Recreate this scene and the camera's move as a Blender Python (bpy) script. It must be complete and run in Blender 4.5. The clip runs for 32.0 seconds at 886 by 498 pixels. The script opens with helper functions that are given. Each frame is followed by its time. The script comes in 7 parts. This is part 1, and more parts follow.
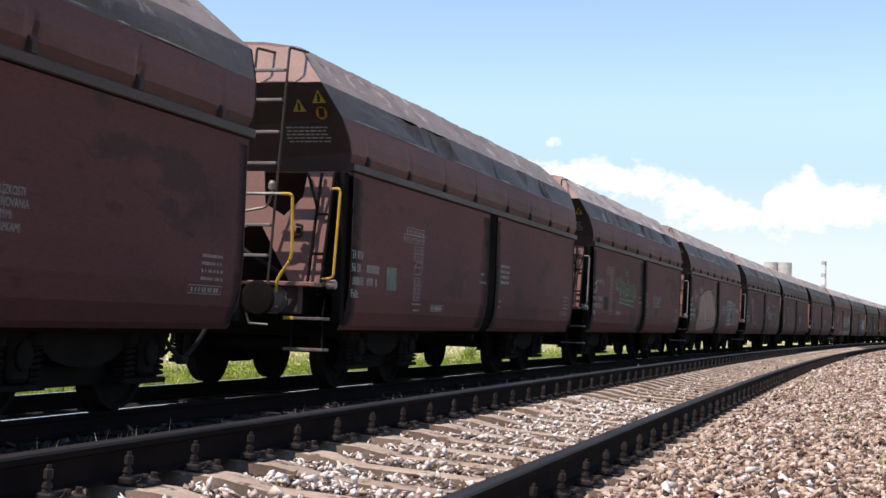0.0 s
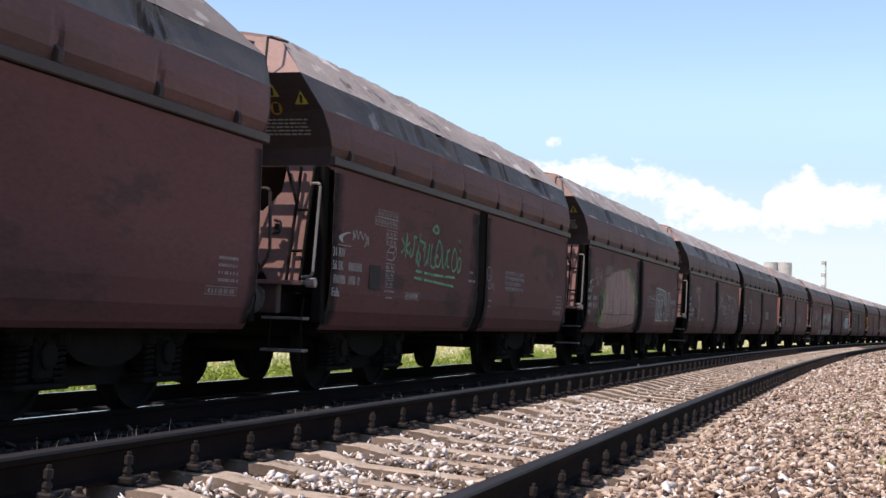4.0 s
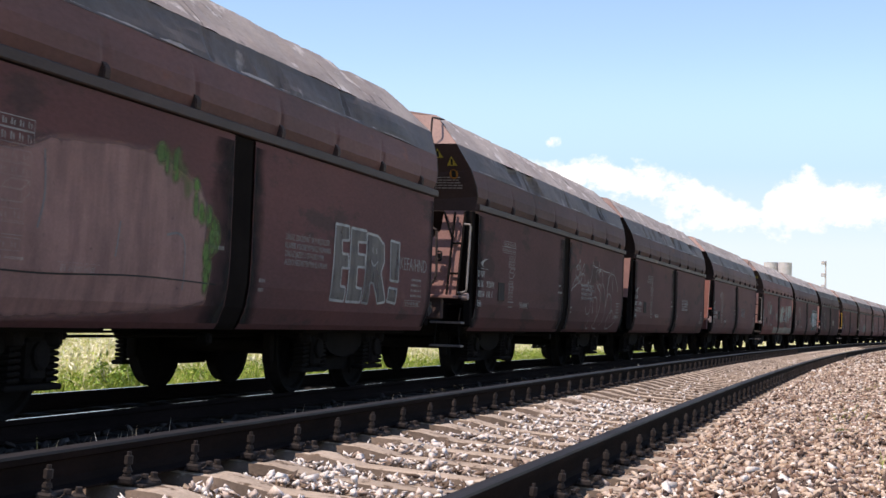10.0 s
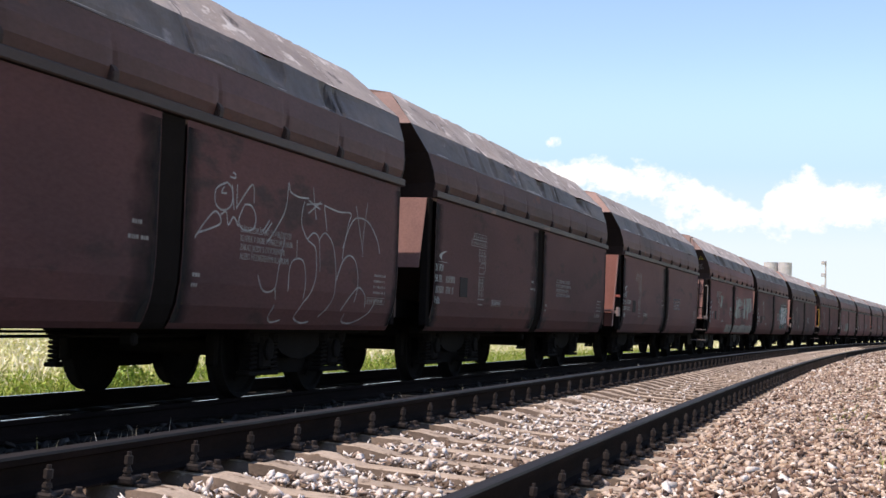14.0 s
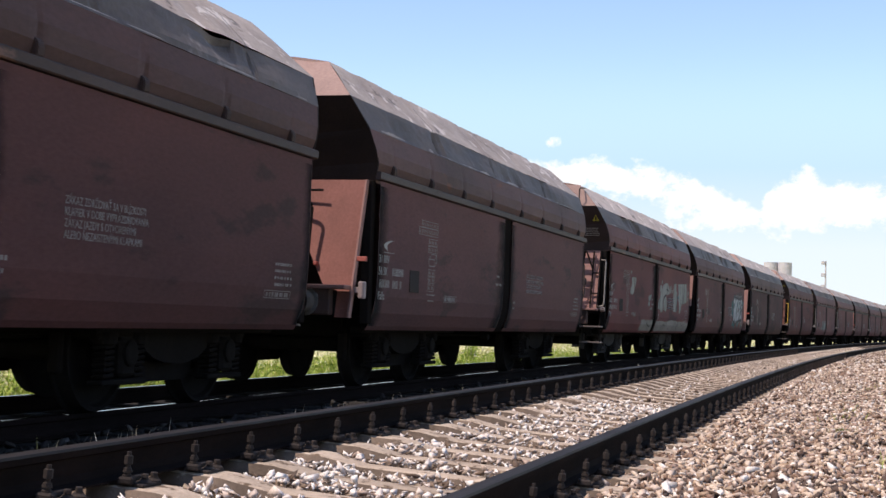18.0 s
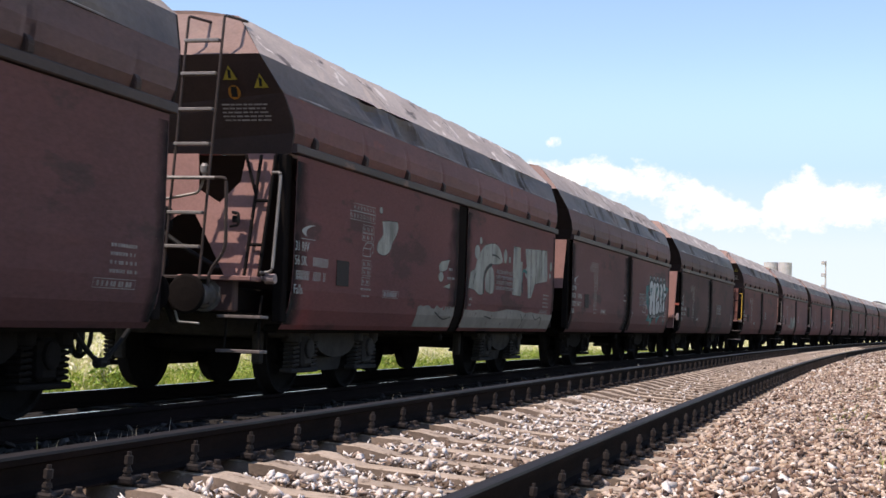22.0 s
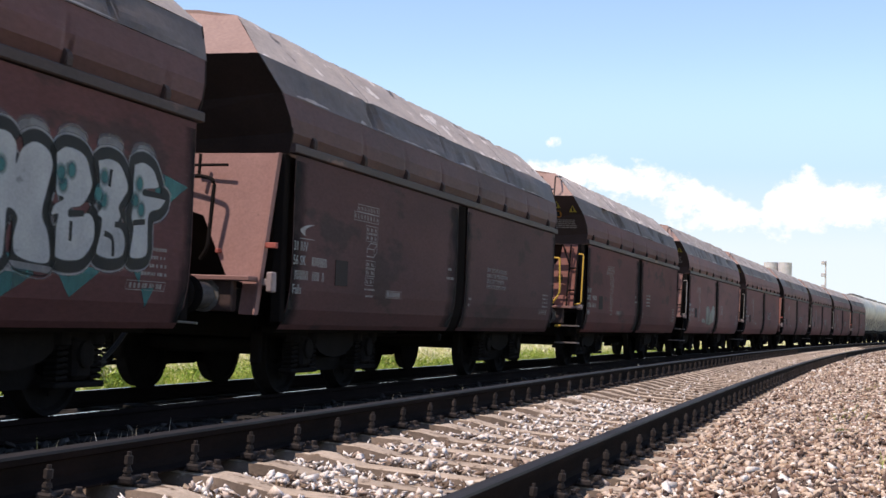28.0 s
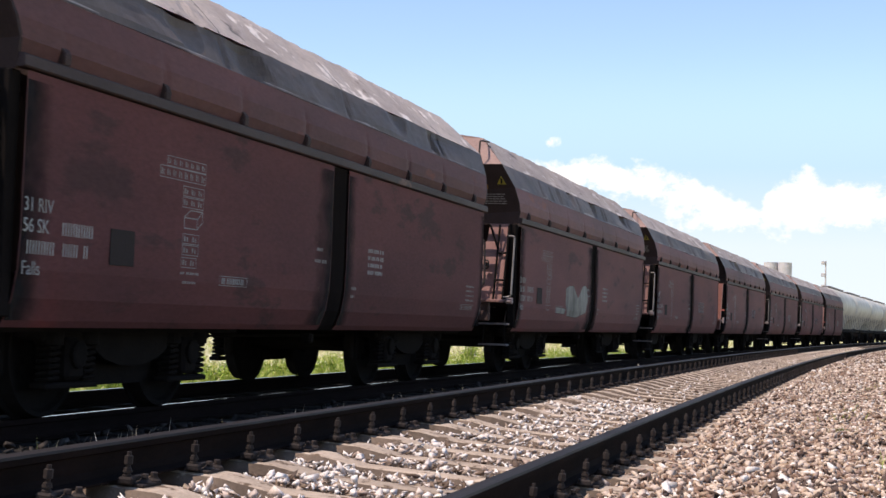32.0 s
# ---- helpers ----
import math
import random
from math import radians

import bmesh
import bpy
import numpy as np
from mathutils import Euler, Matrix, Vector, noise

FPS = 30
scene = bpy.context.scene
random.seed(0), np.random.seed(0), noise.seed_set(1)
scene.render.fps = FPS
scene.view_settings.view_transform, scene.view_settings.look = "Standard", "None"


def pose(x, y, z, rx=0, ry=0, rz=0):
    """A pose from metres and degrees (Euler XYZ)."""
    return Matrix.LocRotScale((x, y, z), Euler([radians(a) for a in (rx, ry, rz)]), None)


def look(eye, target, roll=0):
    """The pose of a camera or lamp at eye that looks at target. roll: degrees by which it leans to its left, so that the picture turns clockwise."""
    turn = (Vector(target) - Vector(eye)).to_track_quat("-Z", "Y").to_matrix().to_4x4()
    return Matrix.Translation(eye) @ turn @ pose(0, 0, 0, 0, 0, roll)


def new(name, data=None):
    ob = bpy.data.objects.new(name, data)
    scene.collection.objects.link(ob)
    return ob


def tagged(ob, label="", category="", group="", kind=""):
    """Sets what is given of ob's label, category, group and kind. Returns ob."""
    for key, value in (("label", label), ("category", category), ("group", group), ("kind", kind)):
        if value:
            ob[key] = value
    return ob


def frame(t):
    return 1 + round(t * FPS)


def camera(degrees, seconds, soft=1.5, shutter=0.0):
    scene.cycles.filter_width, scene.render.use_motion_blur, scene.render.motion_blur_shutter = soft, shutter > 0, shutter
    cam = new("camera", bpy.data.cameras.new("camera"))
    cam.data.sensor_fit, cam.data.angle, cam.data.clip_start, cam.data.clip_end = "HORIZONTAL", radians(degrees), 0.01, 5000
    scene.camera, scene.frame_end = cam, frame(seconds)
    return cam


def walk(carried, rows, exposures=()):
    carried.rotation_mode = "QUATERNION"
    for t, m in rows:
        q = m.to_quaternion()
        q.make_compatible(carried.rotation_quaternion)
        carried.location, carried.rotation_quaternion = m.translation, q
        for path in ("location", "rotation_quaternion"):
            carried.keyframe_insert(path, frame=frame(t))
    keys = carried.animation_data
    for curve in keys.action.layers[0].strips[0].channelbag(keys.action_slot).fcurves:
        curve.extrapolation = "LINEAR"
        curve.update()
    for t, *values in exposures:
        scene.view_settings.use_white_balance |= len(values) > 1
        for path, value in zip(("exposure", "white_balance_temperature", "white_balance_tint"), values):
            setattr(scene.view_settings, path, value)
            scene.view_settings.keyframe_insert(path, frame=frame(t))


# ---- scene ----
from math import cos, pi, sin

from mathutils import geometry

# ---------------------------------------------------------------- the line of the railway
# Heights: 0 is the top of the sleepers of the empty track. s runs along the line, o to its left.
EYE_Z = 0.738
YC, GAP_D = 2.078, 4.2665            # empty track's middle, distance to the train's track
CANT = 0.0598                         # the empty track leans into its bend
RAIL_A, RAIL_B = 0.167, -0.055        # rail tops
_S = np.linspace(-260.0, 900.0, 4641)


def _bend(s):
    s = np.clip(s, -20, 128)
    return (1.2447 - 0.563 * s / 100 - 0.2625 * (s / 100) ** 2) / 1000


_TH = np.concatenate([[0], np.cumsum((_bend(_S[1:]) + _bend(_S[:-1])) / 2 * 0.25)])
_I0 = int(np.argmin(abs(_S)))
_TH = -(_TH - _TH[_I0])
_X = np.concatenate([[0], np.cumsum((np.cos(_TH[1:]) + np.cos(_TH[:-1])) / 2 * 0.25)])
_Y = np.concatenate([[0], np.cumsum((np.sin(_TH[1:]) + np.sin(_TH[:-1])) / 2 * 0.25)])
_X, _Y = _X - _X[_I0], _Y - _Y[_I0]


def line(s, o):
    """World x, y and heading at s along the line and o to its left."""
    th = np.interp(s, _S, _TH)
    return np.interp(s, _S, _X) - o * np.sin(th), YC + np.interp(s, _S, _Y) + o * np.cos(th), th


# ---------------------------------------------------------------- camera
cam = camera(33.83, 32.0, soft=1.5, shutter=0.15)
_yaw, _pit = 0.26983, 0.04847
_aim = Vector((cos(_yaw) * cos(_pit), sin(_yaw) * cos(_pit), sin(_pit)))
_eye = Vector((0, 0, EYE_Z))
walk(cam, [(0, look(_eye, _eye + _aim, 1.94)), (32, look(_eye, _eye + _aim, 1.94))], [(0, 0.13, 6750, 15.0), (32, 0.13, 6750, 15.0)])

# ---------------------------------------------------------------- light
SUN = Vector((-0.38, 0.375, 0.845)).normalized()
world = bpy.data.worlds.new("sky")
scene.world = world
world.use_nodes = True
_n, _l = world.node_tree.nodes, world.node_tree.links
_sky = _n.new("ShaderNodeTexSky")
_sky.sky_type, _sky.sun_disc = "NISHITA", False
_sky.sun_elevation = math.asin(SUN.z)
_sky.sun_rotation = math.atan2(SUN.x, SUN.y)
_sky.air_density, _sky.dust_density, _sky.ozone_density = 0.95, 0.05, 2.2
_n["Background"].inputs[1].default_value = 0.185
_l.new(_sky.outputs[0], _n["Background"].inputs[0])
_sun = new("sun", bpy.data.lights.new("sun", "SUN"))
_sun.data.energy, _sun.data.angle, _sun.data.color = 4.4, radians(0.53), (1.0, 0.93, 0.84)
_sun.matrix_world = look(SUN * 50, (0, 0, 0))


# ---------------------------------------------------------------- materials
def mat(name, c1, c2, rough=0.8, scale=4.0, bump=0.15, fine=60.0, metal=0.0, spots=None, spot_at=0.62, vary=0.0, stretch=(1, 1, 1), island=False, spot_scale=None, spec=0.18, shift=None, flakes=None, flake_at=0.62, flake_scale=5.0):
    """Two colours mixed by a coarse and a fine noise; spots: a third colour in patches; vary: brightness from piece to piece."""
    m = bpy.data.materials.new(name)
    m.use_nodes = True
    nt = m.node_tree
    n, l = nt.nodes, nt.links
    b = n["Principled BSDF"]
    b.inputs["Roughness"].default_value, b.inputs["Metallic"].default_value = rough, metal
    b.inputs["Specular IOR Level"].default_value = spec
    tc = n.new("ShaderNodeTexCoord")
    mp = n.new("ShaderNodeMapping")
    mp.inputs["Scale"].default_value = stretch
    l.new(tc.outputs["Object"], mp.inputs[0])
    oi = n.new("ShaderNodeObjectInfo")
    ml = n.new("ShaderNodeMath")
    ml.operation, ml.inputs[1].default_value = "MULTIPLY", 37.0
    l.new(oi.outputs["Random"], ml.inputs[0])
    if shift is None:
        l.new(ml.outputs[0], mp.inputs["Location"])
    else:
        mp.inputs["Location"].default_value = (shift, 0.37 * shift, 0.73 * shift)

    def noise_at(sc, detail=5.0):
        t = n.new("ShaderNodeTexNoise")
        t.inputs["Scale"].default_value, t.inputs["Detail"].default_value, t.inputs["Roughness"].default_value = sc, detail, 0.62
        l.new(mp.outputs[0], t.inputs["Vector"])
        return t

    def ramp(src, a, z):
        r = n.new("ShaderNodeMapRange")
        r.inputs[1].default_value, r.inputs[2].default_value = a, z
        l.new(src, r.inputs[0])
        return r.outputs[0]

    def mix(f, a, z, mode="MIX"):
        x = n.new("ShaderNodeMix")
        x.data_type, x.blend_type = "RGBA", mode
        for k, v in ((0, f), (6, a), (7, z)):
            if hasattr(v, "is_output"):
                l.new(v, x.inputs[k])
            else:
                x.inputs[k].default_value = v if k == 0 else (*v, 1.0)
        return x.outputs[2]

    coarse, small = noise_at(scale), noise_at(fine, 3.0)
    col = mix(ramp(coarse.outputs[0], 0.33, 0.68), c1, c2)
    if spots:
        pn = noise_at(spot_scale or scale * 2.7, 8.0)
        col = mix(ramp(pn.outputs[0], spot_at, spot_at + 0.06), col, spots)
    if flakes:
        fn = noise_at(flake_scale, 10.0)
        col = mix(ramp(fn.outputs[0], flake_at, flake_at + 0.04), col, flakes)
    g = ramp(small.outputs[0], 0.25, 0.75)
    col = mix(0.35, col, mix(g, (0.55, 0.55, 0.55), (1.3, 1.3, 1.3)), "MULTIPLY")
    if vary:
        rnd = oi.outputs["Random"]
        if island:
            rnd = n.new("ShaderNodeNewGeometry").outputs["Random Per Island"]
        lo, hi = 1 - vary, 1 + vary
        col = mix(1.0, col, mix(rnd, (lo, lo, lo), (hi, hi, hi)), "MULTIPLY")
    l.new(col, b.inputs["Base Color"])
    bp = n.new("ShaderNodeBump")
    bp.inputs["Strength"].default_value, bp.inputs["Distance"].default_value = bump, 0.01
    l.new(small.outputs[0], bp.inputs["Height"])
    l.new(bp.outputs[0], b.inputs["Normal"])
    rr = n.new("ShaderNodeMapRange")
    rr.inputs[3].default_value, rr.inputs[4].default_value = max(0.05, rough - 0.12), min(1.0, rough + 0.12)
    l.new(coarse.outputs[0], rr.inputs[0])
    l.new(rr.outputs[0], b.inputs["Roughness"])
    return m


M = {
    "plate": mat("salmon end plate", (0.268, 0.139, 0.121), (0.22, 0.115, 0.101), 0.65, 2.0, 0.08, 40, spots=(0.16, 0.09, 0.075), spot_at=0.7, vary=0.12),
    "plate_red": mat("rust red end plate", (0.24, 0.094, 0.075), (0.187, 0.076, 0.060), 0.65, 2.0, 0.08, 40, spots=(0.13, 0.07, 0.06), spot_at=0.68),
    # underframe and wheel grime, coloured darker still for the shade beneath the wagons
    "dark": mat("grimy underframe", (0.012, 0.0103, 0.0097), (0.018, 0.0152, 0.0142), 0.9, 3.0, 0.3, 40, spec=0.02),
    "post": mat("sooty black post", (0.012, 0.010, 0.0095), (0.018, 0.0145, 0.0135), 0.95, 2.0, 0.15, 40, spec=0.0),
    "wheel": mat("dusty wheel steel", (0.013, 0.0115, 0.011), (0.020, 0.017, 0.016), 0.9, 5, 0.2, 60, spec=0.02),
    "white": mat("stencil white", (0.40, 0.38, 0.365), (0.27, 0.25, 0.24), 0.6, 6, 0.02, 80),
    "steel": mat("worn grey steel", (0.28, 0.25, 0.235), (0.19, 0.165, 0.155), 0.5, 6, 0.1, 60, metal=0.3),
    "yellow": mat("yellow rail paint", (0.62, 0.36, 0.05), (0.5, 0.30, 0.06), 0.5, 9, 0.1, 70, spots=(0.2, 0.13, 0.08), spot_at=0.68),
    "sign": mat("yellow sign film", (0.34, 0.25, 0.035), (0.25, 0.18, 0.03), 0.5, 9, 0.03, 70),
    "orange": mat("orange sign film", (0.34, 0.14, 0.02), (0.26, 0.11, 0.02), 0.5, 9, 0.03, 70),
    "black": mat("black print", (0.012, 0.011, 0.011), (0.018, 0.016, 0.016), 0.6, 9, 0.02, 70),
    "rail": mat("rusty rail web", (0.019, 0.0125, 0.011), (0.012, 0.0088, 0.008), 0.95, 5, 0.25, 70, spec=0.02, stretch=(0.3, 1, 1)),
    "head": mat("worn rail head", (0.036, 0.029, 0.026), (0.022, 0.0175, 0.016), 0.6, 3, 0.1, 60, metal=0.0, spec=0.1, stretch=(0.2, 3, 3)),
    "bright": mat("polished rail head", (0.50, 0.485, 0.46), (0.34, 0.33, 0.315), 0.14, 1.2, 0.02, 60, metal=1.0, stretch=(0.2, 3, 3)),
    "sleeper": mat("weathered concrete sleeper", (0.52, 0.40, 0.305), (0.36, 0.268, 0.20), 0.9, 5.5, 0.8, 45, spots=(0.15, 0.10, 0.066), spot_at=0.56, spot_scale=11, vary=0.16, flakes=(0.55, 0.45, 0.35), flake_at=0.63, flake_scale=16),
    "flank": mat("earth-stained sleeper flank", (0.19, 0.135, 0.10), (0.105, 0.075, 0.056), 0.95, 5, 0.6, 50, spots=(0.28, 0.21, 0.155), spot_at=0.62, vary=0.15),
    "iron": mat("rusty fastening iron", (0.030, 0.022, 0.019), (0.048, 0.036, 0.031), 0.85, 12, 0.3, 90, vary=0.2),
    "bed": mat("fine ballast bed", (0.12, 0.086, 0.064), (0.055, 0.040, 0.031), 0.95, 14, 0.9, 45, spots=(0.38, 0.29, 0.22), spot_at=0.57, spot_scale=30),
    # bed and sleepers below the train: its shade is put into this colour
    "shade_bed": mat("dark oily trackbed", (0.022, 0.019, 0.018), (0.036, 0.031, 0.028), 0.95, 6, 0.9, 40),
    "field": mat("dry meadow", (0.30, 0.30, 0.09), (0.50, 0.44, 0.20), 0.95, 0.35, 0.6, 9, spots=(0.60, 0.52, 0.29), spot_at=0.52),
    "cement": mat("pale cement-dusted tank steel", (0.66, 0.60, 0.52), (0.50, 0.445, 0.375), 0.5, 0.8, 0.05, 20, vary=0.05),
    "concrete": mat("pale silo concrete", (0.58, 0.53, 0.53), (0.50, 0.455, 0.455), 0.9, 0.1, 0.1, 2),
}


# stones, each piece with a tone of its own
def stone_mat(name, tones):
    m = bpy.data.materials.new(name)
    m.use_nodes = True
    n, l = m.node_tree.nodes, m.node_tree.links
    b = n["Principled BSDF"]
    b.inputs["Roughness"].default_value = 0.9
    b.inputs["Specular IOR Level"].default_value = 0.2
    g = n.new("ShaderNodeNewGeometry")
    r = n.new("ShaderNodeValToRGB")
    r.color_ramp.interpolation = "CONSTANT"
    els = r.color_ramp.elements
    els[0].color = (*tones[0][1], 1)
    els[1].position, els[1].color = tones[1][0], (*tones[1][1], 1)
    for p, c in tones[2:]:
        e = els.new(p)
        e.color = (*c, 1)
    l.new(g.outputs["Random Per Island"], r.inputs[0])
    tc = n.new("ShaderNodeTexCoord")
    t = n.new("ShaderNodeTexNoise")
    t.inputs["Scale"].default_value, t.inputs["Detail"].default_value = 55.0, 4.0
    l.new(tc.outputs["Object"], t.inputs["Vector"])
    x = n.new("ShaderNodeMix")
    x.data_type, x.blend_type = "RGBA", "MULTIPLY"
    x.inputs[0].default_value = 0.6
    l.new(r.outputs[0], x.inputs[6])
    l.new(t.outputs[0], x.inputs[7])
    g2 = n.new("ShaderNodeMix")
    g2.data_type, g2.blend_type = "RGBA", "MULTIPLY"
    g2.inputs[0].default_value, g2.inputs[7].default_value = 1.0, (1.45, 1.45, 1.45, 1)
    l.new(x.outputs[2], g2.inputs[6])
    l.new(g2.outputs[2], b.inputs["Base Color"])
    bp = n.new("ShaderNodeBump")
    bp.inputs["Strength"].default_value, bp.inputs["Distance"].default_value = 0.4, 0.004
    l.new(t.outputs[0], bp.inputs["Height"])
    l.new(bp.outputs[0], b.inputs["Normal"])
    return m


M["stones"] = stone_mat("mixed ballast stone", [(0, (0.44, 0.31, 0.22)), (0.18, (0.64, 0.485, 0.37)), (0.36, (0.25, 0.155, 0.108)), (0.52, (0.10, 0.066, 0.052)), (0.66, (0.60, 0.455, 0.36)), (0.78, (0.34, 0.235, 0.185)), (0.91, (0.80, 0.70, 0.62))])
M["pale"] = stone_mat("pale limestone ballast", [(0, (0.72, 0.60, 0.53)), (0.25, (0.56, 0.44, 0.37)), (0.40, (0.82, 0.72, 0.65)), (0.72, (0.40, 0.29, 0.23)), (0.82, (0.82, 0.74, 0.68))])
M["brown"] = stone_mat("dirty brown ballast", [(0, (0.22, 0.15, 0.105)), (0.3, (0.34, 0.25, 0.18)), (0.55, (0.14, 0.095, 0.07)), (0.85, (0.48, 0.37, 0.29))])
# stones beside the train, their tones lowered to stand for its shadow
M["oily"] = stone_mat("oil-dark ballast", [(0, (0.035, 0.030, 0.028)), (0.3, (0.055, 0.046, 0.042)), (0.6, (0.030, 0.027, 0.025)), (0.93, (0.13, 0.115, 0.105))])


def leaf_mat(name, tones):
    m = stone_mat(name, tones)
    b = m.node_tree.nodes["Principled BSDF"]
    b.inputs["Roughness"].default_value = 0.65
    b.inputs["Transmission Weight"].default_value = 0.0
    return m


M["grass"] = leaf_mat("meadow grass", [(0, (0.12, 0.20, 0.02)), (0.25, (0.24, 0.33, 0.035)), (0.55, (0.36, 0.41, 0.07)), (0.80, (0.48, 0.46, 0.14)), (0.93, (0.62, 0.54, 0.32))])
M["dry"] = leaf_mat("bleached summer grass", [(0, (0.58, 0.55, 0.24)), (0.3, (0.74, 0.66, 0.42)), (0.6, (0.82, 0.75, 0.55)), (0.85, (0.46, 0.48, 0.14))])
M["straw"] = leaf_mat("dry grass stalks", [(0, (0.52, 0.46, 0.36)), (0.4, (0.40, 0.36, 0.25)), (0.7, (0.26, 0.29, 0.12)), (0.85, (0.6, 0.54, 0.44))])
M["leaf"] = leaf_mat("shrub leaves", [(0, (0.13, 0.21, 0.03)), (0.35, (0.22, 0.31, 0.05)), (0.7, (0.36, 0.40, 0.08))])


# ---------------------------------------------------------------- mesh helpers
def box(bm, x0, x1, y0, y1, z0, z1, m=None):
    v = [bm.verts.new(Vector((x, y, z)) if m is None else m @ Vector((x, y, z))) for x in (x0, x1) for y in (y0, y1) for z in (z0, z1)]
    for f in ((0, 1, 3, 2), (4, 6, 7, 5), (0, 4, 5, 1), (2, 3, 7, 6), (0, 2, 6, 4), (1, 5, 7, 3)):
        bm.faces.new([v[i] for i in f])
    return v


def bbox(bm, x0, x1, y0, y1, z0, z1, r=0.006, m=None):
    """A box with bevelled edges."""
    v = box(bm, x0, x1, y0, y1, z0, z1, m)
    es = {e for w in v for e in w.link_edges}
    bmesh.ops.bevel(bm, geom=list(es), offset=r, segments=1, affect="EDGES")


def tube(bm, pts, r, n=8, m=None):
    """A round bar along the points."""
    pts = [Vector(p) if m is None else m @ Vector(p) for p in pts]
    rings = []
    for i, p in enumerate(pts):
        d = (pts[min(i + 1, len(pts) - 1)] - pts[max(i - 1, 0)]).normalized()
        u = d.cross(Vector((0, 0, 1)) if abs(d.z) < 0.9 else Vector((1, 0, 0))).normalized()
        w = d.cross(u)
        rings.append([bm.verts.new(p + r * (cos(2 * pi * k / n) * u + sin(2 * pi * k / n) * w)) for k in range(n)])
    for a, b in zip(rings, rings[1:]):
        for k in range(n):
            bm.faces.new((a[k], a[(k + 1) % n], b[(k + 1) % n], b[k]))
    bm.faces.new(rings[0][::-1])
    bm.faces.new(rings[-1])


def bend(pts, r=0.08, k=5):
    """Rounds the corners of a line of points."""
    pts = [Vector(p) for p in pts]
    out = [pts[0]]
    for a, b, c in zip(pts, pts[1:], pts[2:]):
        q = min(r, (a - b).length * 0.45, (c - b).length * 0.45)
        p0, p2 = b + (a - b).normalized() * q, b + (c - b).normalized() * q
        for i in range(k + 1):
            t = i / k
            out.append((1 - t) ** 2 * p0 + 2 * t * (1 - t) * b + t * t * p2)
    out.append(pts[-1])
    return out


def lathe(bm, prof, axis="x", n=24, at=(0, 0, 0)):
    """A turned shape from (along, radius) pairs."""
    at = Vector(at)
    rings = []
    for a, r in prof:
        ring = []
        for k in range(n):
            c, s = r * cos(2 * pi * k / n), r * sin(2 * pi * k / n)
            ring.append(bm.verts.new(at + Vector({"x": (a, c, s), "y": (c, a, s), "z": (c, s, a)}[axis])))
        rings.append(ring)
    for a, b in zip(rings, rings[1:]):
        for k in range(n):
            bm.faces.new((a[k], a[(k + 1) % n], b[(k + 1) % n], b[k]))
    bm.faces.new(rings[0][::-1])
    bm.faces.new(rings[-1])


def prism(bm, pts, d):
    """A flat polygon (3D points) made thick by the vector d."""
    d = Vector(d)
    a = [bm.verts.new(Vector(p)) for p in pts]
    b = [bm.verts.new(Vector(p) + d) for p in pts]
    n = len(a)
    bm.faces.new(a)
    bm.faces.new(b[::-1])
    for i in range(n):
        bm.faces.new((a[i], b[i], b[(i + 1) % n], a[(i + 1) % n]))


def mesh_of(name, bm, material, smooth=False):
    bmesh.ops.recalc_face_normals(bm, faces=bm.faces[:])
    me = bpy.data.meshes.new(name)
    bm.to_mesh(me)
    bm.free()
    for m in material if isinstance(material, (list, tuple)) else (material,):
        me.materials.append(m)
    if smooth:
        me.polygons.foreach_set("use_smooth", [True] * len(me.polygons))
    return me


def part(name, bm, material, parent, label="", at=None, smooth=False):
    me = bm if isinstance(bm, bpy.types.Mesh) else mesh_of(name, bm, material, smooth)
    ob = new(name, me)
    ob.parent = parent
    if at is not None:
        ob.matrix_basis = at
    if label:
        tagged(ob, label)
    return ob


def raw_mesh(name, verts, faces, material, smooth=False):
    me = bpy.data.meshes.new(name)
    me.from_pydata(verts, [], faces)
    me.materials.append(material)
    if smooth:
        me.polygons.foreach_set("use_smooth", [True] * len(me.polygons))
    me.update()
    return me


def soup(name, verts, tris, material):
    """A mesh of triangles from arrays."""
    me = bpy.data.meshes.new(name)
    me.vertices.add(len(verts))
    me.vertices.foreach_set("co", np.asarray(verts, np.float32).ravel())
    n = len(tris)
    me.loops.add(3 * n)
    me.loops.foreach_set("vertex_index", np.asarray(tris, np.int32).ravel())
    me.polygons.add(n)
    me.polygons.foreach_set("loop_start", np.arange(0, 3 * n, 3, dtype=np.int32))
    me.update(calc_edges=True)
    me.validate()
    me.materials.append(material)
    return me


# ---------------------------------------------------------------- ground
def ground_z(o):
    """Height of the earth below the ballast, by distance from the empty track."""
    return np.interp(o, [-400, -9, -5.5, -3.6, 6.6, 8.2, 11, 3000], [-0.9, -0.8, -0.75, -0.30, -0.45, -0.72, -0.75, -1.0])


def strip(name, ss, oo, zf, material, smooth=True):
    S, O = np.meshgrid(ss, oo, indexing="ij")
    x, y, _ = line(S, O)
    v = np.stack([x, y, zf(S, O)], -1).reshape(-1, 3)
    n, k = len(ss), len(oo)
    i = (np.arange(n - 1)[:, None] * k + np.arange(k - 1)[None, :]).ravel()
    f = np.stack([i, i + k, i + k + 1, i + 1], -1)
    return raw_mesh(name, v.tolist(), f.tolist(), material, smooth)


_ss = np.concatenate([np.linspace(-250, -20, 16), np.linspace(-15, 150, 111), np.linspace(160, 890, 40)])
_oo = np.concatenate([[-420, -200, -90, -40, -20, -12], np.linspace(-9, 12, 43), np.linspace(14, 60, 24), [80, 120, 200, 400, 800, 1600, 2900]])


